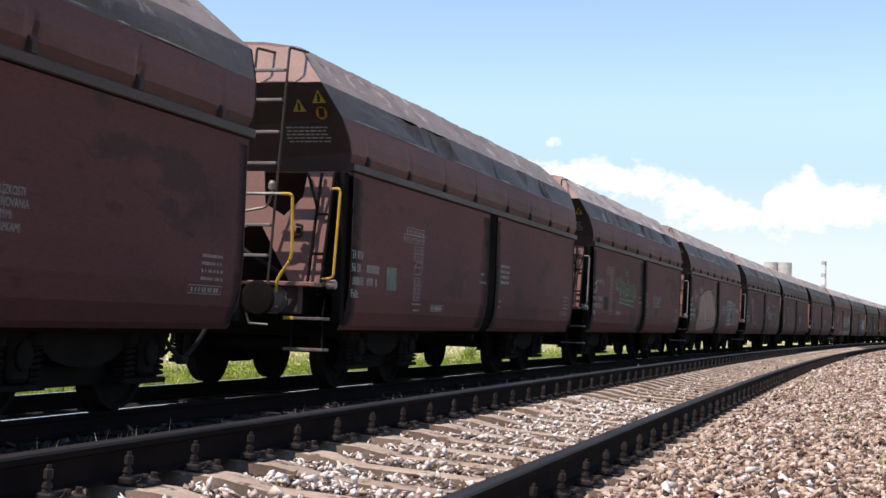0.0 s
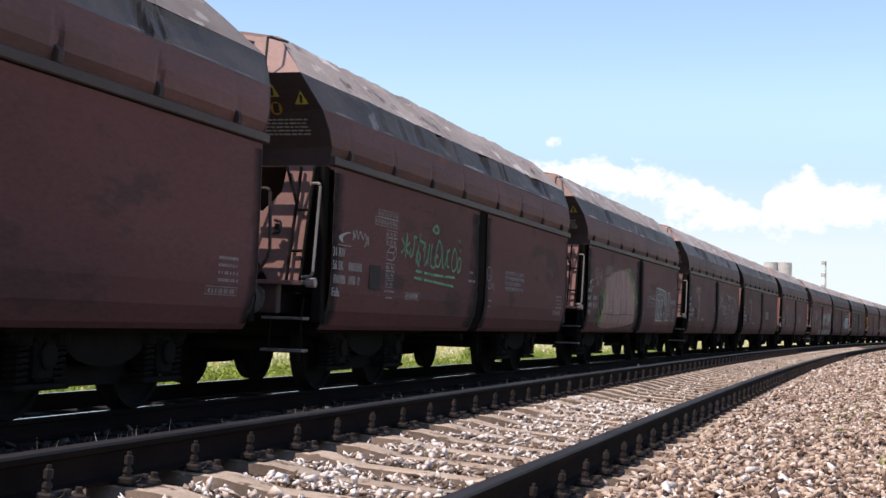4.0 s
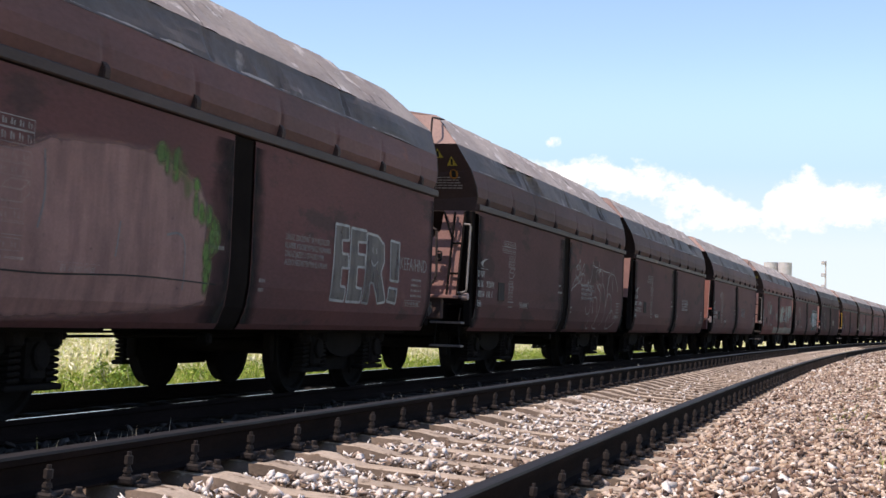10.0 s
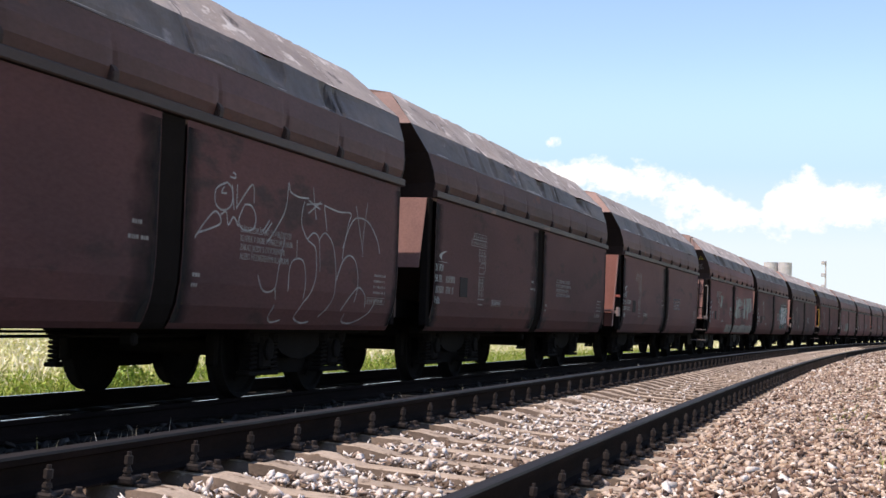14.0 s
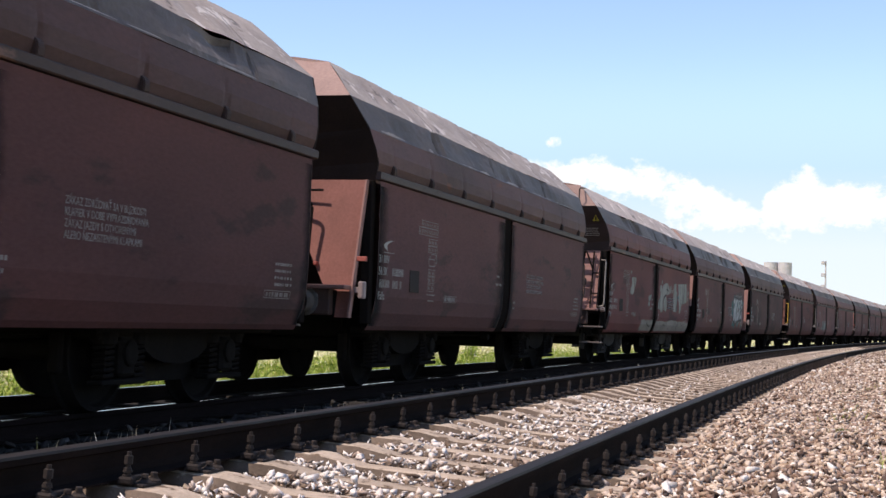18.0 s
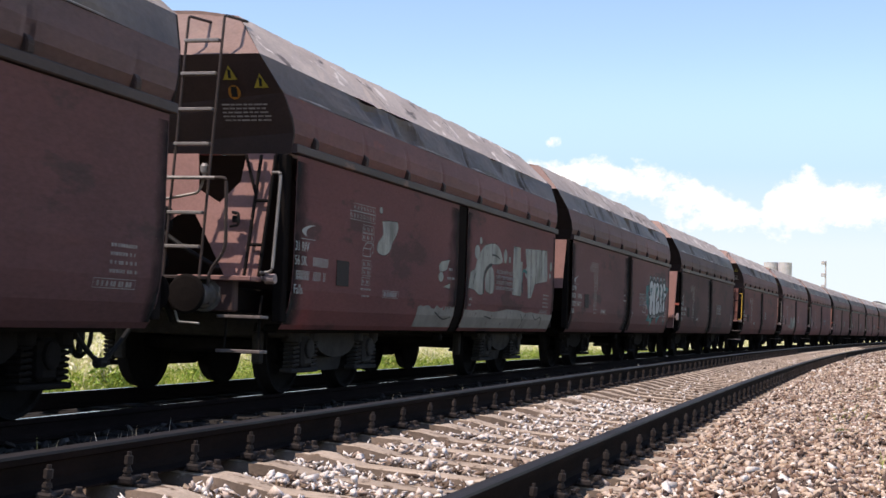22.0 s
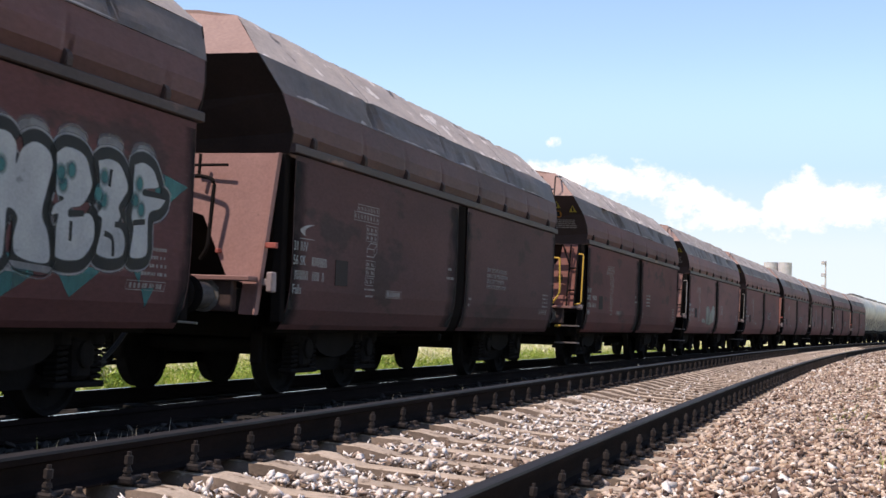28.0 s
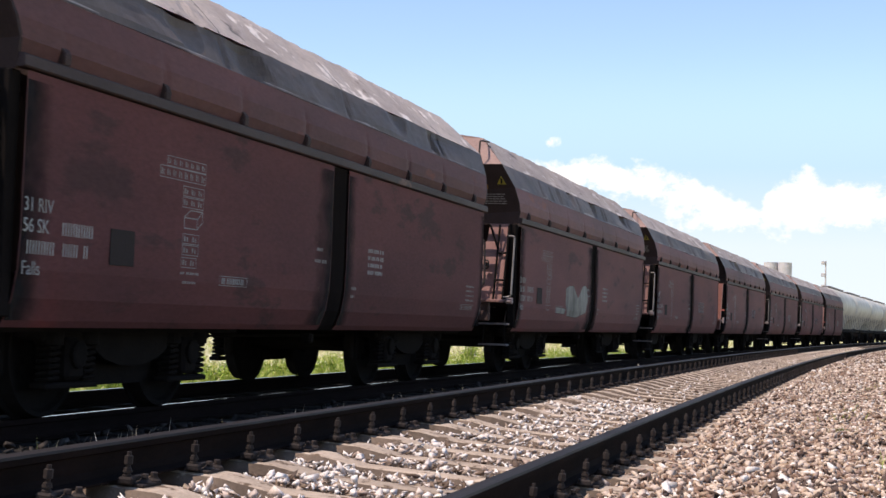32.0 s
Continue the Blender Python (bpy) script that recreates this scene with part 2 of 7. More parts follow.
def _field(S, O):
    z = ground_z(O)
    w = np.clip((np.abs(O - 2) - 5) / 6, 0, 1)
    return z + w * (0.05 * np.sin(S * 0.9 + O * 0.7) + 0.05 * np.sin(S * 0.31 - O * 1.3))


tagged(new("ground", strip("ground", _ss, _oo, _field, M["field"])), "dry green meadow ground beside the railway", "ground", kind="structure")


def bed_z(S, O):
    z = np.interp(O, [-3.9, -2.6, -1.5, -1.05, -0.8, 0.72, 1.35, 2.1, 3.0, 5.4, 6.2, 7.2], [-0.42, 0.03, 0.01, -0.02, -0.088, -0.084, -0.09, -0.26, -0.245, -0.245, -0.30, -0.60])
    z = z + np.where(np.abs(O) < 1.6, CANT * O, np.where(O < 0, -CANT * 1.6 * np.clip((O + 3.9) / 2.3, 0, 1), 0))
    return z + 0.012 * np.sin(S * 5.1 + O * 3) * np.sin(O * 7.7 + S)


_bs = np.concatenate([np.linspace(-30, 0, 31), np.linspace(0.25, 40, 160), np.linspace(41, 150, 110), np.linspace(155, 420, 54)])
tagged(new("trackbed", strip("trackbed", _bs, np.linspace(-3.9, 2.05, 60), bed_z, M["bed"])), "pale crushed-stone ballast bed of the empty track", "trackbed", kind="structure")
tagged(new("trackbed", strip("trackbed", _bs, np.linspace(2.05, 7.2, 30), bed_z, M["shade_bed"])), "ballast bed under the train, coloured dark for its shade", "trackbed", kind="structure")


# loose stones: chipped blocks from a few base shapes
def stones(name, label, count, s_of, o_of, size, material, seed, lift=0.0, keep=None):
    rng = np.random.default_rng(seed)
    shapes, tris = [], []
    while len(shapes) < 16:
        q = rng.normal(0, 1, (8, 3))
        q = q / np.linalg.norm(q, axis=1)[:, None] * rng.uniform(0.7, 1.25, (8, 1)) * np.array([1.1, rng.uniform(0.65, 1.0), rng.uniform(0.25, 0.55)])
        hull = bmesh.new()
        for p in q:
            hull.verts.new(p)
        bmesh.ops.convex_hull(hull, input=hull.verts[:])
        hull.verts.index_update()
        if len(hull.faces) == 12 and len(hull.verts) == 8:      # all corners on the hull
            shapes.append(np.array([v.co[:] for v in hull.verts]))
            tris.append(np.array([[v.index for v in f.verts] for f in hull.faces]))
        hull.free()
    shapes, tris = np.array(shapes), np.array(tris)
    s, o = s_of(rng, count), o_of(rng, count)
    if keep is not None:
        k = keep(s, o)
        s, o = s[k], o[k]
    count = len(s)
    r = size * (0.45 + 1.1 * rng.uniform(0, 1, count) ** 1.6 + 0.5 * (rng.uniform(0, 1, count) < 0.04))
    x, y, th = line(s, o)
    z = bed_z(s, o) + lift + r * rng.uniform(-0.2, 1.15, count)
    a = rng.uniform(0, 2 * pi, count)
    t1, t2 = rng.normal(0, 0.55, count), rng.normal(0, 0.55, count)
    kind = rng.integers(0, 16, count)
    sh = shapes[kind] * r[:, None, None]
    ca, sa, c1, s1, c2, s2 = (f(q)[:, None] for q in (a, t1, t2) for f in (np.cos, np.sin))
    X, Y, Z = sh[..., 0], sh[..., 1], sh[..., 2]
    Y, Z = Y * c1 - Z * s1, Y * s1 + Z * c1
    X, Z = X * c2 + Z * s2, -X * s2 + Z * c2
    X, Y = X * ca - Y * sa, X * sa + Y * ca
    v = np.stack([X + x[:, None], Y + y[:, None], Z + z[:, None]], -1).reshape(-1, 3)
    f = (tris[kind] + (np.arange(count) * 8)[:, None, None]).reshape(-1, 3)
    return tagged(new(name, soup(name, v, f, material)), label, "gravel", kind="stuff")


SP, S_FIRST = 0.6007, 4.735 - 4 * 0.6007


def _between(s, o):
    u = ((s - S_FIRST) / SP + 0.5) % 1.0 - 0.5
    return (np.abs(u) * SP > 0.15) | (np.abs(o) > 1.30)


def _gap(s, o):
    u = ((s - S_FIRST) / SP + 0.5) % 1.0 - 0.5
    return np.abs(u) * SP > 0.17


_near = lambda a, b: (lambda r, n: a + (b - a) * r.uniform(0, 1, n) ** 1.6)
stones("ballast_stones", "loose tan and pinkish crushed ballast stones", 98000, _near(3.2, 34), lambda r, n: r.uniform(-2.75, -0.83, n), 0.0238, M["stones"], 5, keep=lambda s, o: _between(s, o) | (o < -1.02))
stones("ballast_stones", "loose tan and pinkish crushed ballast stones", 15000, _near(28, 95), lambda r, n: r.uniform(-2.9, -0.83, n), 0.036, M["stones"], 6)
stones("ballast_stones", "pale broken stones between the sleepers", 9000, _near(4.0, 15), lambda r, n: r.uniform(-0.64, 0.60, n), 0.023, M["pale"], 7, lift=0.033, keep=_gap)
stones("ballast_stones", "pale broken stones between the sleepers", 4500, _near(13, 50), lambda r, n: r.uniform(-0.66, 0.64, n), 0.021, M["pale"], 18, lift=0.020, keep=_gap)
stones("ballast_stones", "pale broken stones between the sleepers", 500, lambda r, n: 6 + 74 * r.uniform(0, 1, n) ** 1.2, lambda r, n: r.uniform(-0.68, 0.66, n), 0.019, M["pale"], 8, lift=0.035)
stones("ballast_stones", "loose tan and pinkish crushed ballast stones", 20000, lambda r, n: r.uniform(-7, 3.4, n), lambda r, n: r.uniform(-2.8, -0.83, n), 0.030, M["stones"], 15, keep=lambda s, o: _between(s, o) | (o < -1.02))
stones("ballast_stones", "brown broken stones between the sleepers", 17000, _near(4.0, 50), lambda r, n: r.uniform(-0.68, 0.66, n), 0.021, M["brown"], 17, lift=0.020, keep=_gap)
stones("ballast_stones", "pale broken stones between the sleepers", 7000, lambda r, n: r.uniform(-9, 4.2, n), lambda r, n: r.uniform(-0.68, 0.66, n), 0.024, M["pale"], 16, lift=0.03, keep=_gap)
stones("ballast_stones", "stones between the two tracks, coloured dark for the train's shade", 9000, _near(5, 60), lambda r, n: r.uniform(0.85, 3.4, n), 0.035, M["oily"], 9)


# ---------------------------------------------------------------- tracks
RAIL_HEAD = [(-0.034, -0.012), (-0.030, -0.002), (-0.018, 0.0), (0.018, 0.0), (0.030, -0.002), (0.034, -0.012)]
RAIL_LOW = [(0.034, -0.012), (0.033, -0.036), (0.009, -0.047), (0.008, -0.110), (0.020, -0.136), (0.062, -0.147), (0.062, -0.156), (-0.062, -0.156), (-0.062, -0.147), (-0.020, -0.136), (-0.008, -0.110), (-0.009, -0.047), (-0.033, -0.036), (-0.034, -0.012)]


def rail(parent, o, z, lean, s0, s1, head, run=None):
    ss = np.concatenate([np.arange(s0, min(60, s1), 1.0), np.arange(60, s1, 4.0)])
    x, y, th = line(ss, o)
    vs, fs, mi = [], [], []
    c, n = cos(lean), sin(lean)
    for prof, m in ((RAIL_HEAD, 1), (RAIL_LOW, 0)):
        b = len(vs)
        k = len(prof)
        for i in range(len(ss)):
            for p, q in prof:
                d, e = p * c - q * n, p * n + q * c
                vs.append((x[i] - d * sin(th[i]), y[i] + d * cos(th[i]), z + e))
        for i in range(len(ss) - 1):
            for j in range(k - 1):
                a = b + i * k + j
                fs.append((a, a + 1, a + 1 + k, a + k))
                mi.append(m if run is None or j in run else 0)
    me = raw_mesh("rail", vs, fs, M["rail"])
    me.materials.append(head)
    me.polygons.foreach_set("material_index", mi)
    return part("rail", me, None, parent, "rust-brown steel rail with a worn bright head")


def track_root(label):
    return tagged(new("railway_track"), label, "railway track")


track_a = track_root("empty railway track with rusty rails on tan concrete sleepers")
for o in (0.7525, -0.7525):
    rail(track_a, o, RAIL_A + CANT * o, -math.atan(CANT) * -1, -12, 420, M["head"])
track_b = track_root("shaded railway track that carries the moving freight train")
for o in (0.7525, -0.7525):
    rail(track_b, GAP_D + o, RAIL_B, 0, -60, 420, M["bright"], (2,))


def sleeper_mesh(dark=False):
    bm = bmesh.new()
    secs = [(-1.21, 0.0, 0.145), (-0.52, 0.0, 0.14), (-0.30, -0.035, 0.115), (0.30, -0.035, 0.115), (0.52, 0.0, 0.14), (1.21, 0.0, 0.145)]
    rings = []
    for y, z, w in secs:
        rings.append([bm.verts.new(p) for p in ((-w, y, -0.20), (-w, y, z - 0.05), (-w + 0.035, y, z - 0.006), (-w + 0.05, y, z), (w - 0.05, y, z), (w - 0.035, y, z - 0.006), (w, y, z - 0.05), (w, y, -0.20))])
    for a, b in zip(rings, rings[1:]):
        for k in range(8):
            bm.faces.new((a[k], a[(k + 1) % 8], b[(k + 1) % 8], b[k]))
    bm.faces.new(rings[0])
    bm.faces.new(rings[-1][::-1])
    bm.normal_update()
    # the long side faces take a darker brown than the top
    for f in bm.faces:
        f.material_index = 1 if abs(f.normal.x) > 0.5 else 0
    me = mesh_of("sleeper", bm, M["shade_bed"] if dark else M["sleeper"])
    me.materials.append(M["shade_bed"] if dark else M["flank"])
    return me


def plate_mesh():
    bm = bmesh.new()
    bbox(bm, -0.08, 0.08, -0.17, 0.17, 0.0, 0.014, 0.003)
    for y in (-0.082, 0.082):
        bbox(bm, -0.065, 0.065, y - 0.012, y + 0.012, 0.014, 0.034, 0.004)
    return mesh_of("base_plate", bm, M["iron"])


def bolt_mesh():
    """Clip with a tall bolt, spring washer and nut."""
    bm = bmesh.new()
    bbox(bm, -0.036, 0.036, -0.030, 0.032, 0.010, 0.040, 0.007)
    lathe(bm, [(0.040, 0.019), (0.048, 0.019), (0.049, 0.013), (0.056, 0.013), (0.057, 0.019), (0.065, 0.019)], "z", 10)
    lathe(bm, [(0.065, 0.017), (0.074, 0.017), (0.075, 0.011), (0.086, 0.010), (0.090, 0.018), (0.122, 0.018), (0.124, 0.010), (0.138, 0.009)], "z", 6)
    return mesh_of("clip_bolt", bm, M["iron"])


def screw_mesh():
    bm = bmesh.new()
    lathe(bm, [(0.014, 0.030), (0.018, 0.030), (0.026, 0.019), (0.030, 0.018)], "z", 10)
    bbox(bm, -0.012, 0.012, -0.012, 0.012, 0.030, 0.050, 0.003)
    return mesh_of("sleeper_screw", bm, M["iron"])


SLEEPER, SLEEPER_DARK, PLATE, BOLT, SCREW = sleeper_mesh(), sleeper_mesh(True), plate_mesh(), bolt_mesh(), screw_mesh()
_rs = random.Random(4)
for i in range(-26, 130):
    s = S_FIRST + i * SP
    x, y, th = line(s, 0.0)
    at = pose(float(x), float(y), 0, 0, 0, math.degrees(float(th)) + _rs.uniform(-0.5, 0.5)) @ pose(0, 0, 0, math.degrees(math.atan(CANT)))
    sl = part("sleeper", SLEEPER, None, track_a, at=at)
    if s > 48:
        continue
    for oy in (0.7525, -0.7525):
        part("base_plate", PLATE, None, sl, at=pose(0, oy, 0.0))
        for dy in (-0.098, 0.098):
            if dy > 0 and s > 22:
                continue
            part("clip_bolt", BOLT, None, sl, at=pose(-0.085 + _rs.uniform(-0.006, 0.006), oy + dy, 0.0, 0, 0, _rs.uniform(-20, 20)))
        if s < 26:
            for dx in (-0.02, 0.06):
                part("sleeper_screw", SCREW, None, sl, at=pose(dx, oy - 0.142, 0.0, 0, 0, _rs.uniform(0, 90)))
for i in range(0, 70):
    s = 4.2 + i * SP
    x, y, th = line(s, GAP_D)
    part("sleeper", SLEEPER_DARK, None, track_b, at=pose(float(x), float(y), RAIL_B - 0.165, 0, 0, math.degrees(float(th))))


# ---------------------------------------------------------------- grass and shrubs
def blades(name, label, n, s_of, o_of, zf, height, width, material, seed, lean=0.25, tuft=1):
    rng = np.random.default_rng(seed)
    s, o = s_of(rng, n), o_of(rng, n)
    s, o = np.repeat(s, tuft), np.repeat(o, tuft)
    n = len(s)
    if tuft > 1:
        s, o = s + rng.normal(0, 0.07, n), o + rng.normal(0, 0.07, n)
    x, y, _ = line(s, o)
    z = zf(s, o) - 0.02
    hgt = height * rng.uniform(0.45, 1.3, n)
    a = rng.uniform(0, 2 * pi, n)
    w = width * rng.uniform(0.6, 1.4, n)
    la, lm = rng.uniform(0, 2 * pi, n), lean * rng.uniform(0, 1, n) * hgt
    dx, dy = np.cos(a) * w / 2, np.sin(a) * w / 2
    lx, ly = np.cos(la) * lm, np.sin(la) * lm
    p = np.stack([np.stack([x - dx, y - dy, z], -1), np.stack([x + dx, y + dy, z], -1), np.stack([x + lx * 0.35 + dx * 0.7, y + ly * 0.35 + dy * 0.7, z + hgt * 0.6], -1),
                  np.stack([x + lx * 0.35 - dx * 0.7, y + ly * 0.35 - dy * 0.7, z + hgt * 0.6], -1), np.stack([x + lx, y + ly, z + hgt], -1)], 1)
    t = np.array([[0, 1, 2], [0, 2, 3], [3, 2, 4]])
    f = (t[None] + (np.arange(n) * 5)[:, None, None]).reshape(-1, 3)
    return tagged(new(name, soup(name, p.reshape(-1, 3), f, material)), label, "grass", kind="stuff")


_gz = lambda s, o: _field(s, o)
blades("meadow_grass", "tall green and yellow meadow grass beyond the train", 5200, lambda r, n: r.uniform(6, 75, n), lambda r, n: 6.7 + 7 * r.uniform(0, 1, n) ** 1.5, _gz, 0.34, 0.016, M["grass"], 21, tuft=10, lean=0.95)
blades("meadow_grass", "pale dry meadow grass beyond the train", 3000, lambda r, n: r.uniform(20, 140, n), lambda r, n: 12 + 26 * r.uniform(0, 1, n), _gz, 0.42, 0.05, M["dry"], 22, tuft=5, lean=0.9)
blades("dry_grass", "sparse dry grass stalks between the tracks", 260, lambda r, n: 5 + 26 * r.uniform(0, 1, n) ** 1.2, lambda r, n: r.uniform(1.2, 2.7, n), bed_z, 0.15, 0.0055, M["straw"], 23, tuft=4, lean=0.45)
blades("dry_grass", "sparse dry grass stalks between the tracks", 320, lambda r, n: 4.5 + 24 * r.uniform(0, 1, n) ** 1.1, lambda r, n: r.uniform(1.2, 2.8, n), bed_z, 0.17, 0.005, M["straw"], 25, lean=0.25)
blades("dry_grass", "green weed tuft at the edge of the ballast", 7, lambda r, n: r.uniform(8.2, 9.0, n), lambda r, n: r.uniform(-2.50, -2.34, n), bed_z, 0.13, 0.009, M["grass"], 26, tuft=16, lean=0.7)
blades("dry_grass", "sparse green weeds in the ballast", 22, lambda r, n: r.uniform(6, 24, n), lambda r, n: r.uniform(-2.7, -1.8, n), bed_z, 0.09, 0.007, M["grass"], 24, tuft=14, lean=0.8)


def weeds(name, label, clumps, s_of, o_of, hgt, per, leaf, material, seed):
    """Low leafy growth: clumps of small leaves at all heights."""
    rng = np.random.default_rng(seed)
    s, o = s_of(rng, clumps), o_of(rng, clumps)
    x, y, _ = line(s, o)
    z = _field(s, o)
    big = np.repeat(hgt * rng.uniform(0.4, 1.25, clumps), per)
    n = clumps * per
    a, q = rng.uniform(0, 2 * pi, n), rng.uniform(0, 1, n)
    c = np.stack([np.repeat(x, per) + np.cos(a) * big * 0.5 * q ** 0.6, np.repeat(y, per) + np.sin(a) * big * 0.5 * q ** 0.6, np.repeat(z, per) + big * rng.uniform(0.05, 1, n) * (1.05 - 0.5 * q)], -1)
    u = rng.normal(0, 1, (n, 3)) + np.array([0, 0, 0.7])
    u /= np.linalg.norm(u, axis=1)[:, None]
    w = np.cross(u, rng.normal(0, 1, (n, 3)))
    w /= np.linalg.norm(w, axis=1)[:, None]
    L = leaf * rng.uniform(0.6, 1.4, (n, 1))
    p = np.stack([c - u * L, c + w * L * 0.32, c + u * L, c - w * L * 0.32], 1).reshape(-1, 3)
    f = (np.array([[0, 1, 2], [0, 2, 3]])[None] + (np.arange(n) * 4)[:, None, None]).reshape(-1, 3)
    tagged(new(name, soup(name, p, f, material)), label, "weeds", kind="stuff")


weeds("meadow_weeds", "bushy yellow-green weeds beyond the train", 2600, lambda r, n: r.uniform(7, 60, n), lambda r, n: 6.9 + 5.5 * r.uniform(0, 1, n) ** 1.4, 0.42, 60, 0.030, M["grass"], 51)
weeds("meadow_weeds", "bleached straw-coloured growth beyond the train", 2400, lambda r, n: r.uniform(12, 80, n), lambda r, n: 11 + 18 * r.uniform(0, 1, n), 0.6, 26, 0.06, M["dry"], 53)
weeds("meadow_weeds", "leafy green weeds beyond the train", 500, lambda r, n: r.uniform(7, 60, n), lambda r, n: 7.0 + 4 * r.uniform(0, 1, n), 0.40, 60, 0.028, M["leaf"], 52)


def shrub(s, o, hgt, seed):
    rng = np.random.default_rng(seed)
    x, y, th = line(s, o)
    root = tagged(new("shrub"), "leafy green shrub in the meadow", "shrub")
    root.matrix_basis = pose(float(x), float(y), float(_field(s, o)) - 0.03)
    bm = bmesh.new()
    tips = []
    for i in range(9):
        a = rng.uniform(0, 2 * pi)
        e = Vector((cos(a) * hgt * rng.uniform(0.15, 0.45), sin(a) * hgt * rng.uniform(0.15, 0.45), hgt * rng.uniform(0.55, 1.0)))
        tube(bm, [(0, 0, 0), tuple(e * 0.5 + Vector((0, 0, 0.05))), tuple(e)], 0.008, 5)
        tips.append(e)
    part("stem", bm, M["straw"], root)
    n = 700
    c = np.array([tips[k][:] for k in rng.integers(0, 9, n)]) * rng.uniform(0.35, 1.05, (n, 1)) + rng.normal(0, hgt * 0.09, (n, 3))
    c[:, 2] = np.abs(c[:, 2])
    u = rng.normal(0, 1, (n, 3))
    u /= np.linalg.norm(u, axis=1)[:, None]
    w = np.cross(u, rng.normal(0, 1, (n, 3)))
    w /= np.linalg.norm(w, axis=1)[:, None]
    L, W = 0.045 * rng.uniform(0.6, 1.3, (n, 1)), 0.018
    p = np.stack([c - u * L, c + w * W, c + u * L, c - w * W], 1).reshape(-1, 3)
    f = (np.array([[0, 1, 2], [0, 2, 3]])[None] + (np.arange(n) * 4)[:, None, None]).reshape(-1, 3)
    part("foliage", soup("foliage", p, f, M["leaf"]), None, root)


for k, (s, o, hg) in enumerate([(17.5, 7.2, 0.62), (18.1, 7.8, 0.7), (22.0, 8.4, 0.5), (27.0, 8.2, 0.6), (14.2, 7.4, 0.42), (33.0, 9.0, 0.7), (41.0, 9.5, 0.8)]):
    shrub(s, o, hg, 40 + k)


# ---------------------------------------------------------------- distance
def silo(x, y, r, z0, z1, seed):
    root = tagged(new("silo"), "tall pale concrete storage silo far behind the train", "silo", "far silos")
    root.matrix_basis = pose(x, y, z0)
    hgt = z1 - z0
    bm = bmesh.new()
    lathe(bm, [(0, r), (hgt * 0.93, r), (hgt * 0.932, r * 1.03), (hgt * 0.95, r * 1.03), (hgt * 0.952, r), (hgt, r)], "z", 32)
    part("shell", bm, M["concrete"], root)
    bm = bmesh.new()
    lathe(bm, [(hgt, r * 1.02), (hgt + r * 0.07, r * 1.02)], "z", 32)
    part("roof", bm, M["concrete"], root)


for x, y, r in ((600, 0.0482 * 600, 2.7), (600, 0.0388 * 600, 2.75), (606, 0.0437 * 606, 2.6)):
    silo(x, y, r, -0.9, EYE_Z + 0.0455 * x, 1)


def light_mast(x, y, hgt):
    root = tagged(new("light_mast"), "tall steel yard mast with small lamp platforms", "light mast")
    root.matrix_basis = pose(x, y, -0.8)
    bm = bmesh.new()
    lathe(bm, [(0, 0.26), (hgt * 0.5, 0.2), (hgt, 0.12)], "z", 10)
    part("pole", bm, M["concrete"], root)
    for z in (hgt - 0.3, hgt - 2.4, hgt - 4.4):
        bm = bmesh.new()
        bbox(bm, -0.3, 0.3, 0.1, 0.75, z - 0.3, z + 0.3, 0.05)
        part("lamp_box", bm, M["concrete"], root)


light_mast(260, 0.0124 * 260, EYE_Z + 0.0475 * 260 + 0.8)


